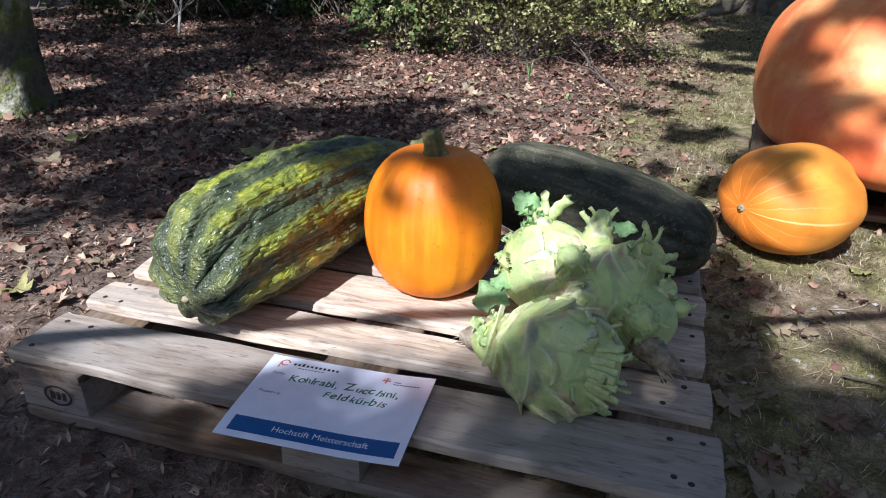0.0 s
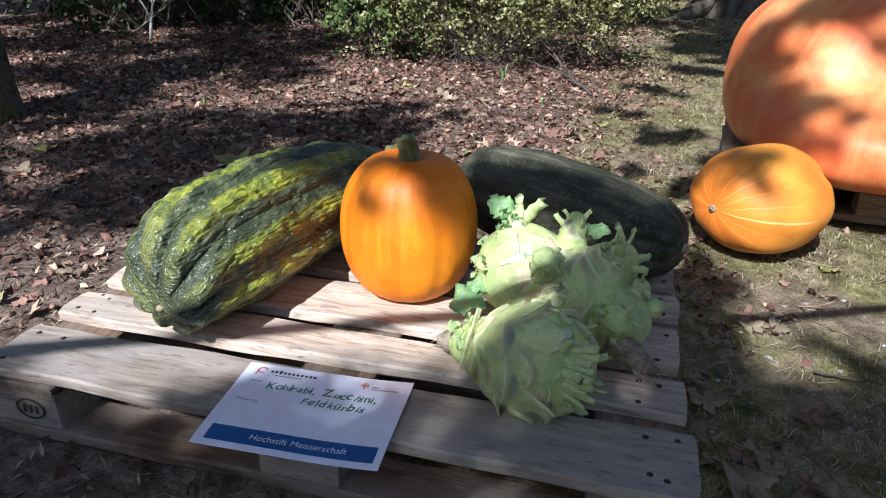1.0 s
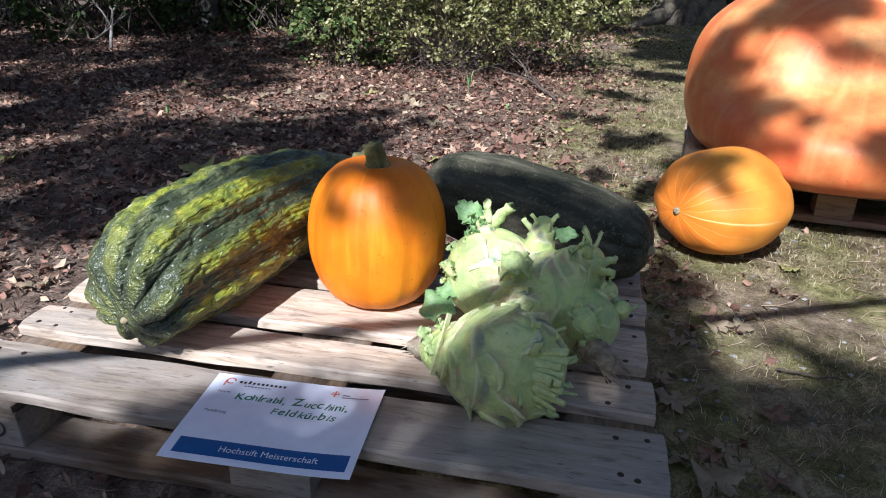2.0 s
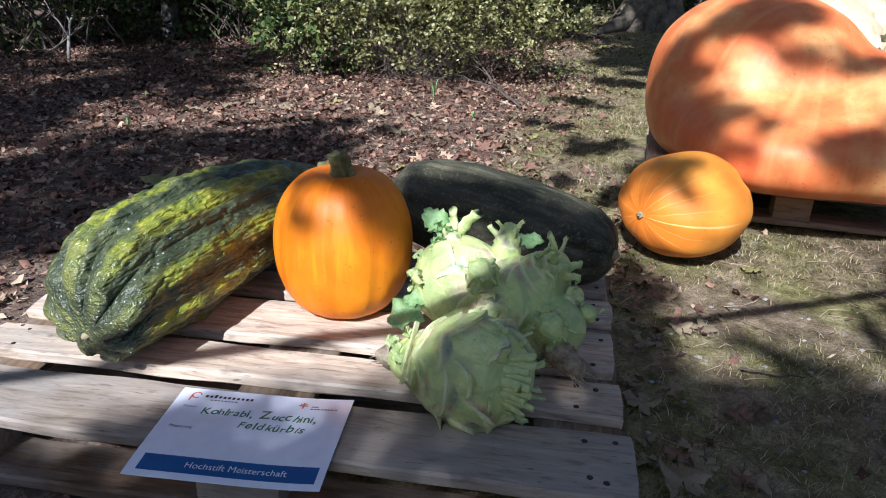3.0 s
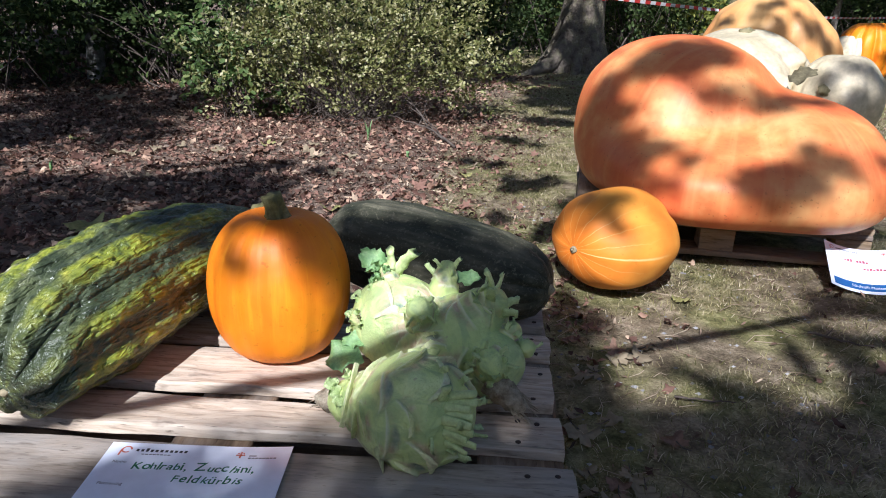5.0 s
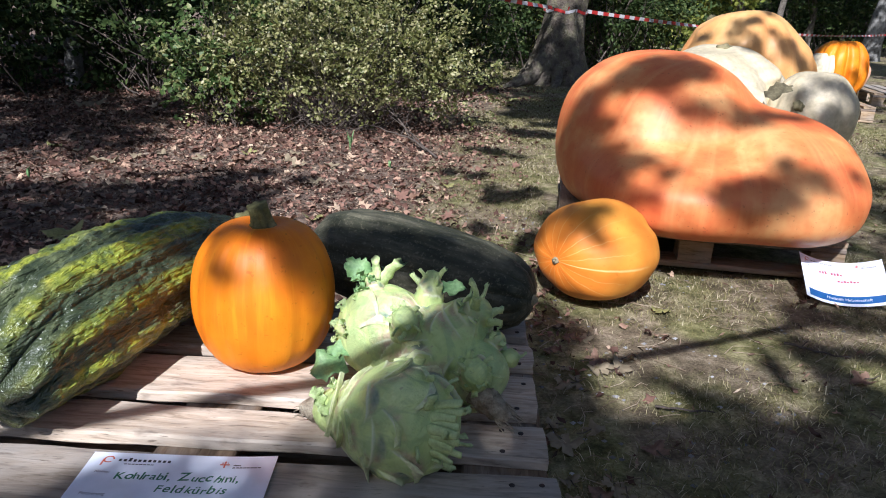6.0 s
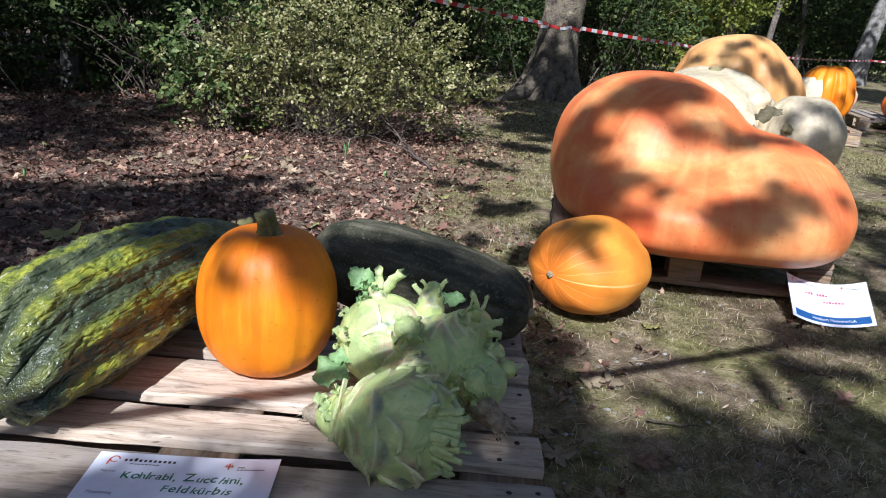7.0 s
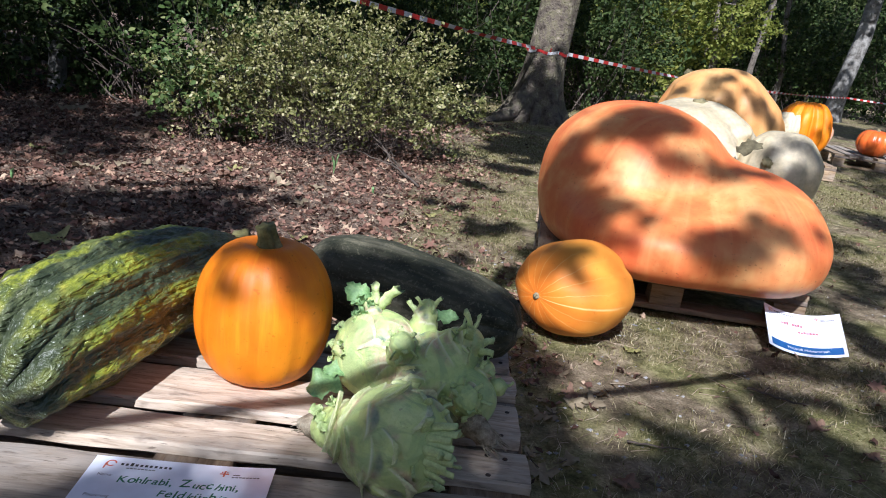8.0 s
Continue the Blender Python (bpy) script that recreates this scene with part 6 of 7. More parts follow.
def shrub_mesh(seed, n, r, leaf, mat, shape=LEAF4, clumps=60, low=0.0):
    rs = np.random.RandomState(seed)
    p, nr = spray_points((0, 0, r[2] * 0.95), r, n, rs, max(16, n // (clumps * 4)), 0.36)
    p[:, 2] = np.abs(p[:, 2] - low) + low
    return leaf_cloud("foliage", p, nr, rs.uniform(0.6, 1.3, n) * leaf, mat, seed, shape)


def twigs_mesh(seed, n, r, thick=0.006):
    rs = np.random.RandomState(seed)
    pc = []
    for k in range(n):
        a, b = rs.normal(0, 0.22, 2) * np.array(r[:2])
        d = rs.normal(size=3)
        d /= np.linalg.norm(d)
        e = np.array([0, 0, r[2]]) + d * np.array(r) * rs.uniform(0.6, 1.0)
        e[2] = abs(e[2]) + 0.05
        th = thick * rs.uniform(0.5, 1.3)
        pc.append(tube(curve_pts((a, b, -0.02), e, 6, 0.35, int(seed * 100 + k)), [th * (1 - 0.16 * i) for i in range(6)], 5, cap=False))
    v, f = join(pc)
    return mesh_of("brushwood", v, f, M_TWIG)


def bush():
    t = thing("privet_bush", pose(0.10, 4.15, -0.01), "rounded bush with small yellowish green leaves and grey twigs", "bush")
    r = (1.08, 0.72, 0.50)
    rs = np.random.RandomState(41)
    P, N = [], []
    for cx, cy, cz, sx, sy, sz, n in ((0, 0, 0.46, 1.0, 0.7, 0.46, 11000), (0.42, -0.05, 0.52, 0.62, 0.6, 0.44, 6200), (-0.45, 0.0, 0.50, 0.55, 0.6, 0.50, 5000), (0.05, 0.1, 0.66, 0.60, 0.5, 0.36, 4200), (0.85, 0.1, 0.30, 0.38, 0.4, 0.28, 2200), (-0.9, -0.1, 0.30, 0.36, 0.4, 0.32, 1800)):
        q, m = spray_points((cx, cy, cz), (sx, sy, sz), int(n * 0.95), rs, 22, 0.24, 0.26)
        P.append(q)
        N.append(m)
    p, nr = np.vstack(P), np.vstack(N)
    p[:, 2] = np.abs(p[:, 2]) + 0.03
    keep = (rs.rand(len(p)) < np.clip(0.30 + p[:, 2] * 2.2, 0, 1))
    p, nr = p[keep], nr[keep]
    part("foliage", leaf_cloud("foliage", p, nr, rs.uniform(0.012, 0.033, len(p)), M_BUSH, 42, LEAF6), t, "small pale green leaves")
    tagged(part("brushwood", twigs_mesh(43, 240, (1.0, 0.66, 0.48), 0.0035), t, "thin grey-brown twigs"), kind="stuff")
    return t


bush()


def shrub(m, r, n, leaf, mat, seed, label, clumps=60, thick=0.009):
    t = thing("shrub", m, label, "shrub", "woodland shrubs")
    part("foliage", shrub_mesh(seed, n, r, leaf, mat, LEAF6 if leaf > 0.035 and n < 9000 else LEAF4, clumps), t)
    tagged(part("brushwood", twigs_mesh(seed + 1, 40, r, thick), t), kind="stuff")
    return t


shrub(pose(-0.70, 4.10, 0), (0.42, 0.42, 0.66), 2300, 0.042, M_GREENLEAF, 111, "leafy green shrub beside the rounded bush", 70, 0.004)
shrub(pose(-2.95, 5.35, 0), (0.45, 0.4, 0.42), 1300, 0.05, M_GREENLEAF, 115, "leafy green shrub beside the pale trunk", 50, 0.004)
S_DARK = shrub(pose(-1.75, 5.45, 0), (1.05, 0.6, 0.85), 5200, 0.050, M_SHRUB, 121, "dense green woodland shrub with shade painted into its leaves")
S_SUN = shrub(pose(4.6, 14.5, 0), (1.7, 1.3, 1.5), 8000, 0.085, M_LEAF_SUNLIT, 131, "yellowish green shrub at the wood's edge, sunlight painted into its leaves")
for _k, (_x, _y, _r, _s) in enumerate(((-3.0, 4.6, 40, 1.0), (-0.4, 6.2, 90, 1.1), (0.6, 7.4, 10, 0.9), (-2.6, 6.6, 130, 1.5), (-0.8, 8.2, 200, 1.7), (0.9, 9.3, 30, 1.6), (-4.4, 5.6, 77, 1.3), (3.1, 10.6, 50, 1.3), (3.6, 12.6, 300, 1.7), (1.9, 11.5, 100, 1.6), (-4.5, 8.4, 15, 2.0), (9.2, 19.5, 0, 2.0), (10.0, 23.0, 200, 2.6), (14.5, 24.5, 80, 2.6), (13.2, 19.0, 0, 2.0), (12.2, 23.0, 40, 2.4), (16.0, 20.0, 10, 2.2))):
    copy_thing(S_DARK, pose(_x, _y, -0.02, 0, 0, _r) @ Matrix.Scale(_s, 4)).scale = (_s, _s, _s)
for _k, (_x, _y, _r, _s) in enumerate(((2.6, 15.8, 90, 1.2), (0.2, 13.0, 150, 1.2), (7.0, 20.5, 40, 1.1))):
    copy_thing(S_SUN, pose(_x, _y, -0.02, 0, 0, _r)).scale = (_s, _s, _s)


# ---- barrier tape ----
def tape(a, b, sag, label, seed):
    a, b = Vector(a), Vector(b)
    n = max(8, int((b - a).length / 0.06))
    run = (b - a).normalized()
    side = run.cross(Vector((0, 0, 1))).normalized()
    verts, faces, idx = [], [], []
    for i in range(n + 1):
        t = i / n
        c = a.lerp(b, t) - Vector((0, 0, sag * 4 * t * (1 - t)))
        tw = 0.55 * math.sin(t * 9 + seed) + 0.35 * math.sin(t * 23 + 2 * seed)
        w = Vector((0, 0, math.cos(tw))) + side * math.sin(tw)
        for s in (-1, 1):
            verts.append(c + w * 0.021 * s + side * 0.0006)
        for s in (1, -1):
            verts.append(c + w * 0.021 * s - side * 0.0006)
    for i in range(n):
        for j in range(4):
            k = (j + 1) % 4
            faces.append((i * 4 + j, i * 4 + k, i * 4 + 4 + k, i * 4 + 4 + j))
            idx.append((i // 2) % 2)
    tagged(new("barrier_tape", mesh_of("barrier_tape", verts, faces, [M_TAPE_RED, M_TAPE_WHITE], False, idx)), label, "barrier tape", "barrier tape")


tape((-1.74, 1.98, 1.36), (1.92, 7.76, 0.86), 0.04, "red and white plastic barrier tape tied round the oak", 1)
tape((2.10, 7.76, 0.86), (10.6, 16.76, 0.60), 0.12, "red and white barrier tape stretched between two trees", 2)
tape((10.6, 16.78, 0.60), (17.0, 19.5, 0.6), 0.05, "red and white barrier tape beyond the pale tree", 3)


def tape_round(c, r, z, label):
    """A turn of the tape round a trunk's near side."""
    verts, faces, idx = [], [], []
    n = 26
    for i in range(n + 1):
        a = math.radians(170 + 200 * i / n)
        zz = z + 0.012 * math.sin(i * 0.9) - 0.010 * i / n
        for q, dz in ((r, -0.017), (r, 0.015), (r - 0.0012, 0.015), (r - 0.0012, -0.017)):
            verts.append((c[0] + q * math.cos(a), c[1] + q * math.sin(a), zz + dz))
    for i in range(n):
        for j in range(4):
            k = (j + 1) % 4
            faces.append((i * 4 + j, i * 4 + k, i * 4 + 4 + k, i * 4 + 4 + j))
            idx.append((i // 4) % 2)
    tagged(new("barrier_tape", mesh_of("barrier_tape", verts, faces, [M_TAPE_RED, M_TAPE_WHITE], False, idx)), label, "barrier tape", "barrier tape")


tape_round((2.11, 8.03), 0.262, 0.835, "turn of red and white tape wrapped round the oak trunk")


# ---- unseen trees added behind the viewer to shade the place ----
def shade_tree(base, top, label, spots, seed, d, leaf=0.05, density=3.3, every=6):
    """An added tree whose leaf sprays hang between the sun and each (x, y, z, radius) spot, d metres off."""
    b = Vector(base)
    t = thing("shade_tree", pose(*b), label, "tree", "shade trees")
    tp = Vector(top) - b
    part("trunk", trunk_mesh("trunk", [(0, 0, -0.05), tp * 0.2, tp * 0.6, tp], [0.24, 0.22, 0.17, 0.08], M_BARK, seed), t)
    rs = np.random.RandomState(seed)
    P, N = [], []
    for k, (x, y, z, r) in enumerate(spots):
        c = Vector((x, y, z)) + SUN_DIR * d - b
        if k % every == 0:
            s = tp * (0.97 - 0.012 * (k // every % 8))
            v, f = tube(curve_pts(s, c, 8, 0.10, seed * 50 + k), [0.006 - 0.0005 * i for i in range(8)], 5)
            part("limb", mesh_of("limb", v, f, M_BARK), t)
        n = max(6, int(density * math.pi * r * r / (leaf * leaf * 0.36)))
        q = rs.normal(size=(n, 3))
        q /= np.linalg.norm(q, axis=1, keepdims=True)
        q *= rs.uniform(0, 1, (n, 1)) ** 0.42
        P.append(np.array(c) + q * r)
        N.append(rs.normal(size=(n, 3)) + np.array(SUN_DIR) * 0.8)
    P, N = np.vstack(P), np.vstack(N)
    part("crown", leaf_cloud("crown", P, N, rs.uniform(0.7, 1.25, len(P)) * leaf, M_CROWN, seed, LEAF4), t, "open sprays of green leaves")
    return t


LITTER_SHADE = (
    (-2.36, 2.85, 0, 0.38), (-1.56, 2.34, -0, 0.25), (-1.83, 3.13, 0, 0.3), (-3.05, 3.81, 0.01, 0.46), (-2.19, 4.33, 0, 0.36),
    (-1.45, 3.54, 0.01, 0.2), (-0.9, 1.49, 0, 0.19), (-0.73, 1.63, 0, 0.18), (-0.63, 1.91, 0, 0.18), (-0.49, 2.12, 0, 0.14),
    (-0.35, 2.33, 0, 0.14), (-0.18, 2.5, 0, 0.14), (-0.02, 2.62, -0, 0.12), (-0.76, 1.11, 0, 0.16), (-0.5, 1, -0, 0.15),
    (-0.51, 1.23, -0, 0.14), (-0.72, 0.79, 0, 0.11), (-0.49, 1.46, 0, 0.12), (-0.16, 2, 0, 0.1),
)
PALLET_SHADE = (
    (0.97, 0.08, 0.27, 0.09), (1.02, 0.11, 0.3, 0.07), (1.07, 0.26, 0.27, 0.07), (1.02, 0.31, 0.31, 0.07), (1.12, 0.25, 0.22, 0.07),
    (1.15, 0.19, 0.13, 0.08), (1.09, 0.07, 0.15, 0.07), (1.02, 0.07, 0.15, 0.07), (0.89, 0.09, 0.15, 0.08), (0.78, 0.12, 0.15, 0.08),
    (0.59, 0.02, 0.15, 0.14), (0.73, -0.01, 0.15, 0.08), (0.48, 0.03, 0.15, 0.07), 
    (0.06, -0.01, 0.02, 0.07), (0.18, -0.01, 0.03, 0.07), (0.30, -0.01, 0.03, 0.075),
    (1.15, 0.06, 0.144, 0.07), (1.10, 0.12, 0.144, 0.07), (1.05, 0.05, 0.144, 0.07), (1.18, 0.25, 0.144, 0.05), (0.98, 0.05, 0.144, 0.07), (1.17, 0.13, 0.144, 0.05),
)
BACK_SHADE = (
    (0.81, 0.72, 0.32, 0.08), (0.96, 0.68, 0.33, 0.08), (1.07, 0.63, 0.3, 0.07), (1.15, 0.61, 0.25, 0.06), (0.72, 0.77, 0.32, 0.06),
    (0.74, 0.46, 0.45, 0.085), (0.76, 0.46, 0.4, 0.03), (0.67, 0.49, 0.44, 0.02), (0.38, 0.49, 0.4, 0.05), (0.45, 0.52, 0.38, 0.05),
    (0.94, 1.95, 0, 0.09), (1.13, 2.47, 0, 0.1), (1.28, 2.54, 0, 0.09), (1.04, 2.86, 0, 0.08),
    (1.21, 1.9, 0.01, 0.1), (1.15, 3.6, -0, 0.1), (1.43, 4.36, 0, 0.15), (1.24, 1.72, 0, 0.06),
)
LAWN_STREAKS = (
    (-0.15, -0.14, 1.20, -0.14, 0.09), (-0.20, -0.32, 1.20, -0.32, 0.11),
    (1.27, 0.95, 1.27, 0.20, 0.09), (1.30, 0.32, 1.75, 0.36, 0.13), (1.30, 0.10, 1.85, 0.12, 0.15), (1.70, 0.46, 2.05, 0.38, 0.09), (1.95, 0.62, 2.30, 0.30, 0.12),
    (2.35, 0.95, 2.65, 0.70, 0.08),
    (1.25, 1.00, 1.38, 1.02, 0.04), (1.30, 1.18, 1.29, 1.01, 0.04), (1.26, 0.80, 1.25, 0.44, 0.04), (1.26, 0.47, 1.31, 0.38, 0.05), (1.35, 0.52, 1.64, 0.54, 0.04),
    (1.35, 0.40, 1.64, 0.45, 0.05), (1.55, 0.76, 1.71, 0.65, 0.03), (1.59, 0.62, 1.68, 0.62, 0.04), (2.07, 1.22, 2.49, 1.21, 0.06), (1.99, 1.01, 2.04, 0.72, 0.05),
    (2.06, 0.99, 2.20, 0.96, 0.04), (1.85, 0.58, 1.98, 0.50, 0.06), (2.65, 1.73, 2.62, 1.41, 0.06), (1.88, 0.95, 1.87, 0.76, 0.02),
)
LITTER_STREAKS = (
    (-2.50, 2.81, -1.56, 2.48, 0.10), (-1.79, 2.03, -1.28, 1.98, 0.06), (-2.00, 4.02, -1.11, 3.51, 0.09), (-0.91, 1.80, 0.02, 2.26, 0.06), (-0.90, 1.49, -0.44, 1.71, 0.05),
    (-0.69, 1.07, -0.49, 1.21, 0.05), (-0.36, 0.92, -0.36, 1.08, 0.04), (-0.93, 0.90, -0.73, 1.06, 0.02), (-0.62, 2.50, -0.20, 2.73, 0.02), (-1.54, 1.42, -0.94, 0.98, 0.02),
)
KOHLRABI_SHADE = ((0.90, 0.16, 0.21, 0.050), (0.93, 0.17, 0.25, 0.050), (0.96, 0.10, 0.21, 0.060), (0.97, 0.16, 0.27, 0.055), (0.87, 0.19, 0.16, 0.035), (1.01, 0.12, 0.26, 0.060), (1.02, 0.36, 0.28, 0.050), (1.07, 0.38, 0.30, 0.050), (1.09, 0.32, 0.23, 0.060), (0.99, 0.33, 0.24, 0.045), (0.93, 0.12, 0.16, 0.050), (1.11, 0.35, 0.25, 0.050))
CROWN_SHADE = ((0.97, 0.33, 0.29, 0.045), (1.0, 0.36, 0.31, 0.04), (1.03, 0.42, 0.32, 0.05), (1.08, 0.37, 0.33, 0.05), (0.985, 0.46, 0.34, 0.035), (1.05, 0.37, 0.27, 0.05), (1.12, 0.38, 0.26, 0.05), (1.0, 0.36, 0.28, 0.035), (0.36, 0.57, 0.4, 0.05), (0.42, 0.56, 0.39, 0.05), (0.46, 0.64, 0.36, 0.06), (0.4, 0.68, 0.38, 0.06), (0.46, 0.76, 0.35, 0.06), (0.88, 0.7, 0.33, 0.06), (1.02, 0.65, 0.32, 0.06), (0.7, 0.5, 0.46, 0.07), (0.77, 0.49, 0.43, 0.085), (0.75, 0.58, 0.4, 0.09), (0.8, 0.52, 0.36, 0.05), (2.66, 2.48, 0.26, 0.09), (0.98, 0.6, 0.36, 0.09), (1.15, 0.33, 0.32, 0.08))
VEG_SHADE = ((0.60, 0.46, 0.45, 0.04), (0.64, 0.44, 0.45, 0.04), (0.56, 0.43, 0.43, 0.035), (0.60, 0.37, 0.36, 0.028), (0.58, 0.38, 0.40, 0.022), (0.678, 0.44, 0.444, 0.05), (0.726, 0.431, 0.418, 0.055), (0.76, 0.438, 0.375, 0.05), (0.776, 0.45, 0.325, 0.035), (0.70, 0.45, 0.44, 0.04))
SIDE_SHADE = ((0.02, -0.03, 0.04, 0.085), (0.15, -0.03, 0.04, 0.085), (0.28, -0.03, 0.04, 0.085)) + tuple((0.02 + 0.2 * i, -0.02, 0.05, 0.12) for i in range(2, 7)) + tuple((0.0 + 0.3 * i, -0.22, 0.0, 0.16) for i in range(5))
DOME_SHADE = (
    (1.613, 1.764, 0.692, 0.10), (1.73, 1.74, 0.709, 0.11), (1.552, 1.743, 0.656, 0.07), (1.661, 1.688, 0.676, 0.07), (1.80, 1.76, 0.70, 0.08),
    (1.447, 1.795, 0.584, 0.07), (1.431, 1.749, 0.513, 0.07), (1.514, 1.648, 0.54, 0.055), (1.746, 1.574, 0.607, 0.040), (1.865, 1.579, 0.616, 0.07),
    (1.973, 1.576, 0.58, 0.065), (2.116, 1.666, 0.561, 0.06),
)
GIANT_SHADE = (
    (1.42, 1.75, 0.42, 0.08), (1.46, 1.66, 0.38, 0.08), (1.46, 1.72, 0.48, 0.05), (1.49, 1.58, 0.20, 0.07),
    (1.54, 1.568, 0.425, 0.065), (1.523, 1.515, 0.353, 0.08), (1.624, 1.477, 0.406, 0.06), (1.691, 1.42, 0.389, 0.045), (1.458, 1.648, 0.268, 0.10),
    (1.404, 1.81, 0.333, 0.09), (1.404, 1.81, 0.45, 0.06), (1.60, 1.44, 0.25, 0.05), (1.837, 1.359, 0.336, 0.06), (1.934, 1.35, 0.312, 0.08),
    (2.002, 1.358, 0.357, 0.07), (2.035, 1.35, 0.285, 0.07), (1.897, 1.361, 0.243, 0.06), (2.078, 1.394, 0.415, 0.06), (2.113, 1.361, 0.37, 0.05),
    (2.275, 1.397, 0.40, 0.035),
)
PUMPKIN_SHADE = (
    (2.74, 2.60, 0.497, 0.06), (2.80, 2.56, 0.42, 0.09), (2.88, 2.66, 0.52, 0.09), (2.62, 2.60, 0.36, 0.06), (2.62, 2.67, 0.55, 0.055), (2.68, 2.56, 0.42, 0.07), (2.72, 2.70, 0.58, 0.06), (2.81, 2.68, 0.60, 0.06), (2.64, 2.58, 0.47, 0.05),
    (1.29, 1.245, 0.228, 0.05), (1.339, 1.227, 0.272, 0.06), (1.392, 1.234, 0.30, 0.06), (1.352, 1.168, 0.249, 0.05), (1.404, 1.172, 0.273, 0.045), (1.441, 1.137, 0.237, 0.028), (1.432, 1.225, 0.304, 0.04),
    (2.641, 3.607, 0.835, 0.07), (2.913, 3.503, 0.706, 0.08), (3.023, 3.538, 0.613, 0.09), (4.58, 5.98, 0.40, 0.05), (4.70, 6.01, 0.50, 0.06),
    (2.41, 3.70, 0.71, 0.054), (2.58, 3.58, 0.78, 0.053), (2.80, 3.53, 0.78, 0.04), (2.66, 3.60, 0.70, 0.04), (2.50, 3.62, 0.62, 0.05),
)
GRASS_SHADE = (
    (3.18, 2.62, 0.04, 0.14), (4.02, 3.95, 0, 0.14), (2.95, 2.16, 0, 0.1), (1.27, 2.58, 0, 0.09), (1.03, 2.94, 0, 0.08), (1.49, 4.35, 0, 0.13), (1.24, 3.56, 0, 0.09), (1.42, 5.69, 0, 0.16), (4.12, 5.52, 0.3, 0.17), (2.73, 2.46, 0.43, 0.07),
    (0.1, -0.15, 0, 0.15), (-0.1, 0.02, 0, 0.13), (0.4, -0.2, 0, 0.15), (0.8, -0.15, 0, 0.15),
)
def scattered(spots, spread, size):
    """A few smaller sprays round each spot."""
    rnd = random.Random(78)
    out = []
    for x, y, z, r in spots:
        for k in range(4):
            a, q = rnd.uniform(0, 6.28), r * spread * math.sqrt(rnd.random())
            out.append((x + q * math.cos(a), y, z + 0.7 * q * math.sin(a), r * size * rnd.uniform(0.7, 1.2)))
    return out


def streaks(rows, seed):
    """Leaf sprays strung along lines (x, y to x, y, half width) over the ground, as on boughs."""
    rnd = random.Random(seed)
    out = []
    for x0, y0, x1, y1, r in rows:
        n = max(2, int(math.hypot(x1 - x0, y1 - y0) / (0.8 * r)) + 1)
        for k in range(2 * n):
            q = (k // 2 + rnd.uniform(-0.3, 0.3)) / (n - 1)
            out.append((x0 + (x1 - x0) * q + r * rnd.uniform(-0.55, 0.55), y0 + (y1 - y0) * q + r * rnd.uniform(-0.55, 0.55), 0.0, r * rnd.uniform(0.75, 1.15)))
    return out


def soft(spots, spread=1.1, size=0.62):
    """Breaks the sprays over open ground up into a few uneven smaller ones."""
    rnd = random.Random(77)
    out = [q for q in spots if q[2] > 0.05]
    for x, y, z, r in spots:
        if z <= 0.05:
            for k in range(4):
                an, q = rnd.uniform(0, 6.28), r * spread * math.sqrt(rnd.random())
                out.append((x + 1.2 * q * math.cos(an), y + q * math.sin(an), z, r * size * rnd.uniform(0.7, 1.25)))
    return out


shade_tree((-0.6, -7.4, 0), (-0.5, -7.0, 5.2), "leafy tree added behind the viewer to shade the front pallet", PALLET_SHADE, 3, 5.6)
shade_tree((1.3, -8.4, 0), (1.2, -7.6, 5.4), "slender tree added behind the viewer to dapple the vegetables", soft(BACK_SHADE) + list(CROWN_SHADE) + list(KOHLRABI_SHADE), 8, 5.6)
shade_tree((0.2, -8.8, 0), (0.2, -8.2, 5.6), "slender tree added behind the viewer to dapple the orange pumpkin", scattered(VEG_SHADE, 0.9, 0.75), 58, 6.6, 0.045, 1.5)
shade_tree((-5.2, -8.4, 0), (-4.8, -7.8, 6.2), "leafy tree added behind the viewer to shade the leaf litter", LITTER_SHADE, 4, 7.2, 0.07)
shade_tree((2.4, -7.6, 0), (2.3, -7.2, 5.2), "leafy tree added behind the viewer to shade the grass", SIDE_SHADE, 5, 6.2)
shade_tree((3.3, -7.2, 0), (3.1, -6.9, 5.2), "slender leafy tree added behind the viewer to streak the grass with shade", streaks(LAWN_STREAKS, 31), 55, 6.2, 0.045, 3.6)
shade_tree((-4.4, -7.6, 0), (-4.1, -7.2, 6.0), "slender tree added behind the viewer to dapple the leaf litter", streaks(LITTER_STREAKS, 32), 57, 7.0, 0.06, 2.4)
shade_tree((2.7, -6.6, 0), (2.5, -6.2, 5.2), "leafy tree added behind the viewer to dapple the giant pumpkin", scattered(DOME_SHADE, 0.9, 0.92), 6, 8.0, 0.05, 1.7)
shade_tree((3.6, -7.4, 0), (3.4, -7.0, 5.8), "leafy tree added behind the viewer to dapple the pumpkins", scattered(GIANT_SHADE, 0.9, 0.88) + scattered(PUMPKIN_SHADE, 1.0, 0.8), 56, 7.4, 0.045, 1.7)
shade_tree((5.8, -8.0, 0), (5.4, -7.6, 6.2), "leafy tree added behind the viewer to shade the lawn", soft(GRASS_SHADE, 1.2, 0.72), 7, 7.4, 0.05, 3.0)


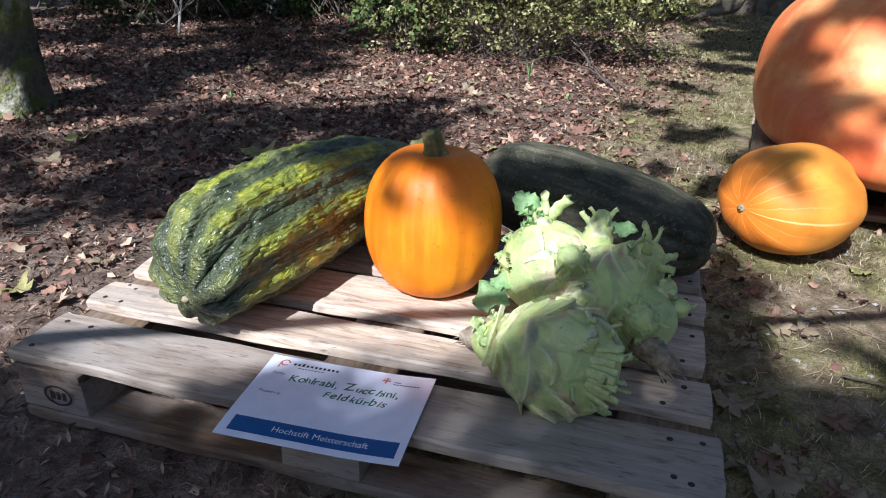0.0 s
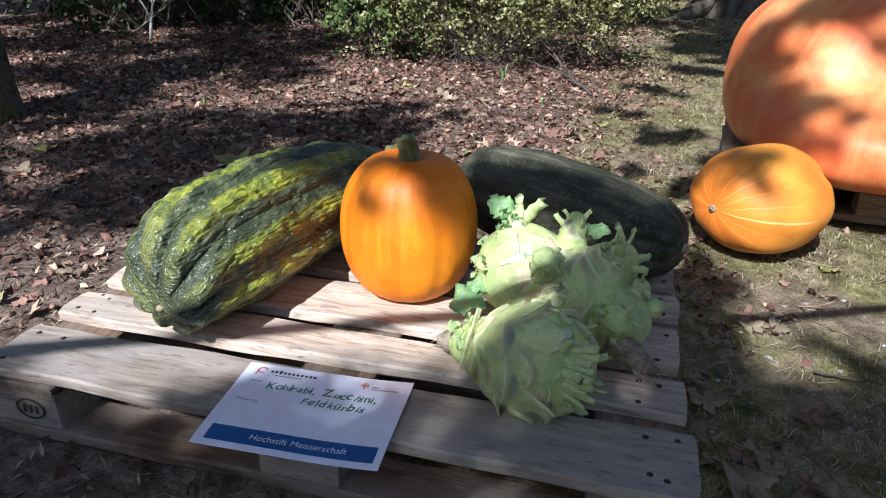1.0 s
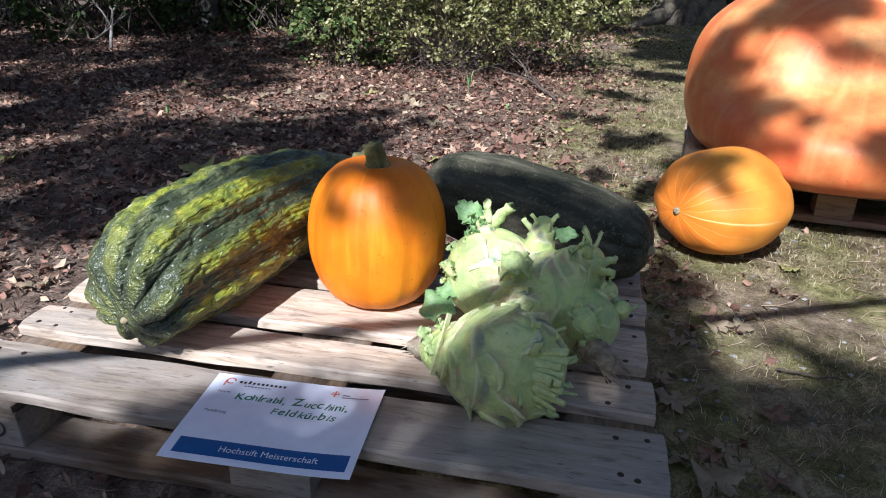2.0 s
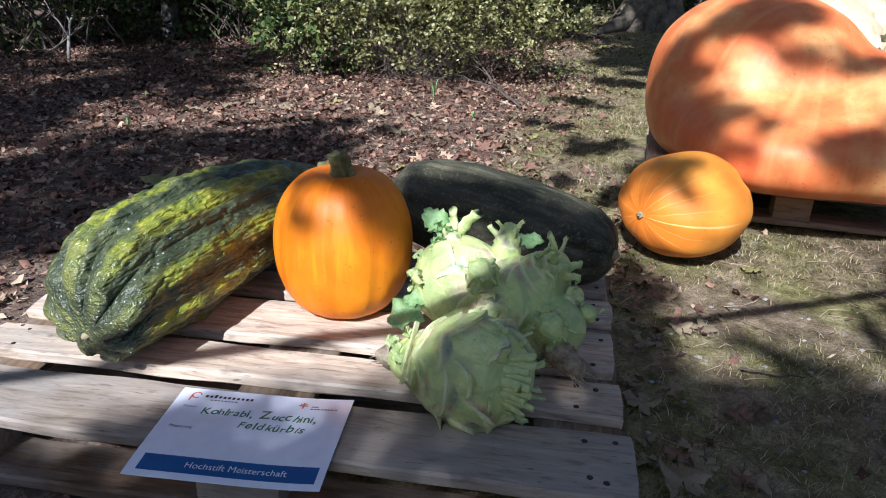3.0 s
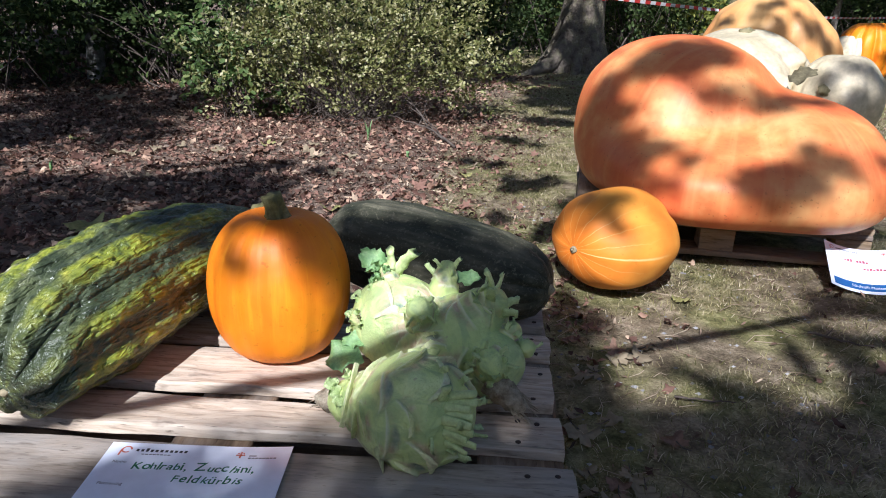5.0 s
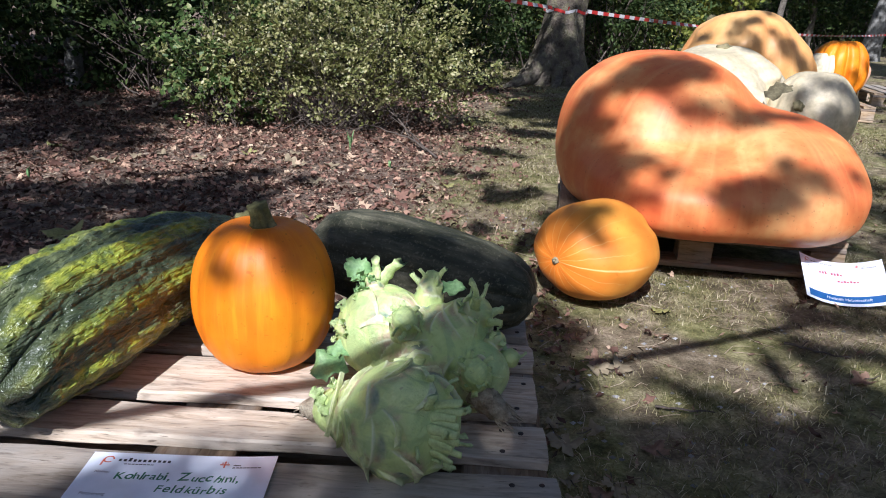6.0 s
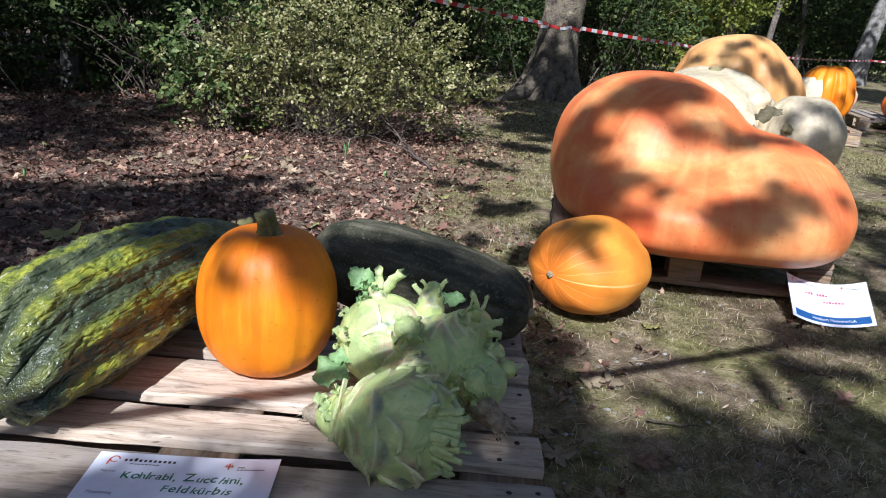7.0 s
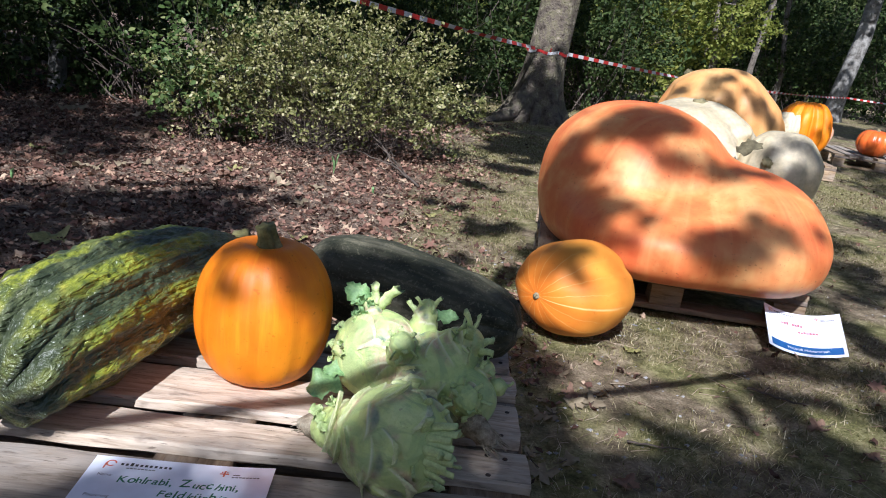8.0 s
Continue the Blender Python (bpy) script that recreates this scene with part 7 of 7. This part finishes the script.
def shade_bough():
    """A thin straight bough added out of view; its shadow crosses pallet and grass."""
    d = 2.2
    a = Vector((-0.25, -0.085, 0.144)) + SUN_DIR * d
    b = Vector((2.30, 1.115, 0.144)) + SUN_DIR * d
    t = thing("bare_bough", pose(*a), "thin bare bough added out of view to cast a line of shadow", "branch")
    v, f = tube(curve_pts((0, 0, 0), b - a, 24, 0.03, 5), [0.017] * 24, 8)
    part("wood", mesh_of("wood", v, f, M_BARK), t)


shade_bough()


def fill(x0, x1, y0, y1, step, r, share, seed, gaps=()):
    """Leaf sprays spread at random over a stretch of ground, but for some sunny gaps (x, y, radius)."""
    rnd = random.Random(seed)
    out = []
    for i in range(int((x1 - x0) / step)):
        for j in range(int((y1 - y0) / step)):
            x, y = x0 + (i + rnd.random()) * step, y0 + (j + rnd.random()) * step
            if rnd.random() < share and all(math.hypot(x - gx, y - gy) > gr for gx, gy, gr in gaps):
                out.append((x, y, 0.0, r * rnd.uniform(0.75, 1.2)))
    return out


shade_tree((-3.4, -8.6, 0), (-3.2, -8.2, 6.0), "leafy tree added behind the viewer to dim the leaf litter", fill(-1.6, 0.1, 0.85, 2.35, 0.24, 0.15, 0.85, 5, ((-1.1, 1.12, 0.2), (-1.3, 1.75, 0.16), (-0.2, 1.0, 0.2))) + fill(-0.55, 0.35, 1.6, 2.75, 0.2, 0.12, 0.85, 15), 51, 7.0, 0.06, 2.6)
shade_tree((-8.6, -3.4, 0), (-8.2, -3.2, 7.0), "leafy tree added out of view to dim the far leaf litter", fill(-4.6, -0.9, 3.2, 6.4, 0.5, 0.34, 0.9, 6, ((-2.5, 6.1, 0.75), (-2.9, 5.6, 0.5))), 52, 9.0, 0.12, 2.4)
shade_tree((-9.4, 0.4, 0), (-9.0, 0.6, 8.0), "tall leafy tree added out of view to dim the undergrowth", fill(-3.4, 1.5, 6.2, 10.5, 0.62, 0.42, 0.7, 7), 53, 9.5, 0.14, 2.4)


shade_tree((7.4, -7.4, 0), (7.0, -7.0, 6.4), "leafy tree added behind the viewer to dim the far lawn", fill(2.55, 4.6, 0.7, 4.6, 0.5, 0.22, 0.62, 9), 54, 8.0, 0.08, 2.4)


def high_canopy():
    """Tall trees added outside the view to keep the wood's floor and undergrowth dim."""
    rnd = random.Random(21)
    for n, (bx, by, h) in enumerate(((-8.5, -1.5, 9.0), (8.5, 0.5, 9.5), (-7.5, 3.5, 9.0), (15.0, 6.0, 10.0))):
        spots = []
        while len(spots) < (44, 44, 44, 80)[n]:
            x, y = (-8, 0.2, -5, 1.5)[n] + rnd.random() * (8.6, 6.3, 8, 15)[n], (4.6, 4.6, 4.6, 11.5)[n] + rnd.random() * (7, 9, 10, 13)[n]
            if n in (1, 3) and 3.6 < x < 7.4 and y > 9.5 and rnd.random() < 0.9:
                continue
            if n == 3 and 3.0 < x < 6.6 and y < 17.5 and rnd.random() < 0.8:
                continue
            if n == 1 and (abs(x - (2.0 + 0.62 * (y - 2))) < 1.0 or (3.4 < x < 6.5 and y > 11)):
                if rnd.random() < 0.75:
                    continue
            if -3.4 < x < -1.9 and 5.2 < y < 7.8:
                continue
            if abs(x - 2.5) < 1.1 and 7.6 < y < 12.0:
                continue
            if -0.9 < x < 1.1 and y < 5.4 and rnd.random() < 0.7:
                continue
            spots.append((x, y, rnd.uniform(0.2, 1.0), rnd.uniform(0.4, 0.8) * (1.0 if n < 3 else 1.35)))
        shade_tree((bx, by, 0), (bx * 0.7, by, h), "tall leafy tree added out of view to shade the undergrowth", spots, 30 + n, 9.2, 0.16, 2.0)


high_canopy()


# ---- fallen leaves, sticks and small things on the ground ----
def fallen_leaf(x, y, size, spin, mat, label, lift=0.012, seed=0):
    rnd = random.Random(seed)
    rim = []
    lobes = 5
    n = 40
    for i in range(n):
        a = -math.pi / 2 + 2 * math.pi * i / n
        f = abs(math.cos(lobes * (a - math.pi / 2) / 2)) ** 1.2
        r = (0.30 + 0.22 * f + 0.05 * (i % 2)) * (0.92 + 0.16 * rnd.random())
        if abs(i) < 2 or i > n - 2:
            r *= 0.45
        rim.append((r * math.cos(a), r * math.sin(a)))
    verts = []
    for s in (1.0, 0.55):
        for px, py in rim:
            px, py = px * s, py * s
            verts.append((px, py, 0.55 * (px * px) - 0.30 * py * py + 0.07 * math.sin(9 * px + seed) + 0.06 * math.sin(11 * py)))
    verts.append((0, 0, 0))
    faces = [(i, (i + 1) % n, n + (i + 1) % n, n + i) for i in range(n)] + [(n + i, n + (i + 1) % n, 2 * n) for i in range(n)]
    t = thing("fallen_leaf", pose(x, y, float(height(np.array([x]), np.array([y]))[0]) + lift, rnd.uniform(-14, 14), rnd.uniform(-14, 14), spin), label, "leaf", "fallen leaves")
    part("blade", mesh_of("blade", [tuple(size * q for q in v) for v in verts], faces, mat), t)
    v, f = tube([(0, -0.12 * size, 0.004), (0.02 * size, -0.5 * size, 0.0), (0.06 * size, -0.85 * size, 0.006)], [0.0013, 0.001, 0.0011], 5)
    part("stalk", mesh_of("stalk", v, f, M_TWIG), t)


for _i, (_x, _y, _s, _r, _m, _l) in enumerate((
    (0.43, 1.93, 0.115, 20, M_FALLEN_YELLOW, "pale yellow-green fallen maple leaf on the soil"),
    (0.71, 2.19, 0.085, 80, M_FALLEN_RED, "rusty red fallen leaf on thin grass"),
    (1.66, 1.20, 0.07, 140, M_FALLEN_YELLOW, "small yellow fallen leaf in the grass"),
    (-0.43, 1.60, 0.16, 40, M_FALLEN_YELLOW, "greenish fallen maple leaf beside the pallet"),
    (-1.22, 1.51, 0.13, 10, M_FALLEN_YELLOW, "pale fallen maple leaf in the litter"),
    (-1.10, 1.22, 0.12, 60, M_FALLEN, "tan fallen maple leaf in the litter"),
    (1.32, 0.23, 0.11, 0, M_FALLEN, "olive-brown fallen maple leaf on bare soil"),
    (1.27, 0.46, 0.09, 200, M_FALLEN, "dull tan fallen leaf beside the pallet"),
    (1.31, 0.70, 0.08, 120, M_FALLEN, "tan fallen leaf beside the pallet"),
    (-0.33, 0.59, 0.10, 30, M_FALLEN, "brown fallen leaf on the soil"),
    (-0.42, 0.39, 0.11, 75, M_FALLEN_YELLOW, "faded yellow leaf on the soil"),
    (2.07, 0.81, 0.07, 100, M_FALLEN_RED, "reddish brown curled leaf in the grass"),
    (2.15, 0.69, 0.06, 15, M_FALLEN_RED, "reddish brown fallen leaf in the grass"),
    (1.46, 0.81, 0.075, 310, M_FALLEN, "pale brown fallen leaf in the grass"),
    (-1.87, 4.54, 0.26, 45, M_FALLEN, "large grey-brown fallen leaf under the shrubs"),
    (-1.29, 3.04, 0.11, 150, M_FALLEN_YELLOW, "yellow fallen leaf in the sunlit litter"),
    (0.30, 2.55, 0.09, 190, M_FALLEN, "tan fallen leaf in the sunlit litter"),
    (-0.20, 3.10, 0.10, 220, M_FALLEN_YELLOW, "yellow fallen leaf below the bush"),
    (0.95, 2.60, 0.08, 20, M_FALLEN_YELLOW, "yellowish fallen leaf on thin grass"),
)):
    fallen_leaf(_x, _y, _s * 0.82, _r, _m, _l, 0.012, _i)


_rnd = random.Random(63)
for _i in range(26):
    _x, _y = _rnd.uniform(1.235, 1.50), _rnd.uniform(0.02, 1.05)
    fallen_leaf(_x, _y, _rnd.uniform(0.028, 0.058), _rnd.uniform(0, 360), _rnd.choice((M_FALLEN, M_FALLEN, M_FALLEN_RED)), "dull tan fallen leaf on bare soil beside the pallet", 0.010, 100 + _i)
for _i in range(30):
    _x, _y = _rnd.uniform(-1.6, 0.9), _rnd.uniform(2.3, 3.4)
    fallen_leaf(_x, _y, _rnd.uniform(0.05, 0.10), _rnd.uniform(0, 360), _rnd.choice((M_FALLEN, M_FALLEN_RED, M_FALLEN_RED)), "curled dry leaf in the sunlit litter below the bush", 0.016, 200 + _i)


def stick(name, a, b, r, mat, label, forks=0, seed=0, wob=0.25):
    a, b = Vector(a), Vector(b)
    t = thing(name, pose(*a), label, "stick", "dead sticks")
    main = curve_pts((0, 0, 0), b - a, 9, wob, seed)
    v, f = tube(main, [r * (1 - 0.07 * i) for i in range(9)], 7)
    part("wood", mesh_of("wood", v, f, mat), t)
    rnd = random.Random(seed)
    L = (b - a).length
    for k in range(forks):
        s = main[2 + (k * 2) % 6]
        e = s + (b - a).normalized() * L * 0.25 + Vector((rnd.uniform(-1, 1), rnd.uniform(-1, 1), rnd.uniform(0.0, 0.8))) * L * 0.28
        v, f = tube(curve_pts(s, e, 6, wob, seed * 9 + k), [r * 0.55 * (1 - 0.12 * i) for i in range(6)], 6)
        part("fork", mesh_of("fork", v, f, mat), t)


stick("dead_branch", (0.86, 3.28, 0.0), (0.52, 3.95, 0.20), 0.008, M_TWIG, "grey dead branch sticking out of the bush", 3, 3)
stick("dead_branch", (0.80, 3.40, 0.01), (0.42, 3.70, 0.08), 0.007, M_TWIG, "grey crooked dead branch at the bush's foot", 2, 5)
stick("pale_stick", (-2.58, 4.12, 0.0), (-2.75, 4.75, 0.55), 0.014, M_BARK_PALE, "pale bare stick leaning among dark shrubs", 2, 7)
stick("pale_stick", (-2.90, 4.30, 0.0), (-2.60, 4.60, 0.30), 0.008, M_BARK_PALE, "thin pale twig leaning in the litter", 2, 9)
stick("pale_stick", (-3.05, 4.50, 0.0), (-3.30, 4.70, 0.45), 0.009, M_BARK_PALE, "thin pale twig leaning in the litter", 2, 11)
stick("twig", (1.95, 1.00, 0.006), (2.10, 0.92, 0.01), 0.004, M_TWIG, "short grey twig lying in the grass", 1, 13)
stick("twig", (1.50, 0.62, 0.006), (1.62, 0.60, 0.01), 0.003, M_TWIG, "short grey twig lying in the grass", 1, 15)
stick("twig", (-0.70, 0.95, 0.006), (-0.48, 1.02, 0.012), 0.004, M_TWIG, "thin brown twig in the leaf litter", 1, 17)
stick("twig", (-1.35, 1.25, 0.006), (-1.05, 1.18, 0.012), 0.005, M_TWIG, "thin brown twig in the leaf litter", 1, 19)


def sprout(x, y, h, n, seed, label):
    rnd = random.Random(seed)
    t = thing("green_sprout", pose(x, y, -0.005), label, "plant", "sprouts")
    for k in range(n):
        a = rnd.uniform(0, 6.28)
        ln = h * rnd.uniform(0.6, 1.0)
        w = 0.008
        pts = [(0.25 * ln * q * q * math.cos(a), 0.25 * ln * q * q * math.sin(a), ln * q) for q in (0, 0.35, 0.7, 1.0)]
        sd = (-math.sin(a), math.cos(a))
        verts = []
        for (px, py, pz), ww in zip(pts, (0.5, 1, 0.8, 0.05)):
            for s, dz in ((-1, 0), (1, 0), (0, -0.0015)):
                verts.append((px + sd[0] * w * ww * s, py + sd[1] * w * ww * s, pz + dz))
        faces = [(i * 3 + j, i * 3 + (j + 1) % 3, i * 3 + 3 + (j + 1) % 3, i * 3 + 3 + j) for i in range(3) for j in range(3)]
        part("blade", mesh_of("blade", verts, faces, M_KOHL_LEAF), t)


sprout(0.33, 3.39, 0.13, 5, 1, "green shoot of broad blades below the bush")
sprout(-1.02, 2.35, 0.06, 3, 2, "small green shoot in the leaf litter")
sprout(0.62, 2.95, 0.05, 5, 3, "low green seedling on the soil")
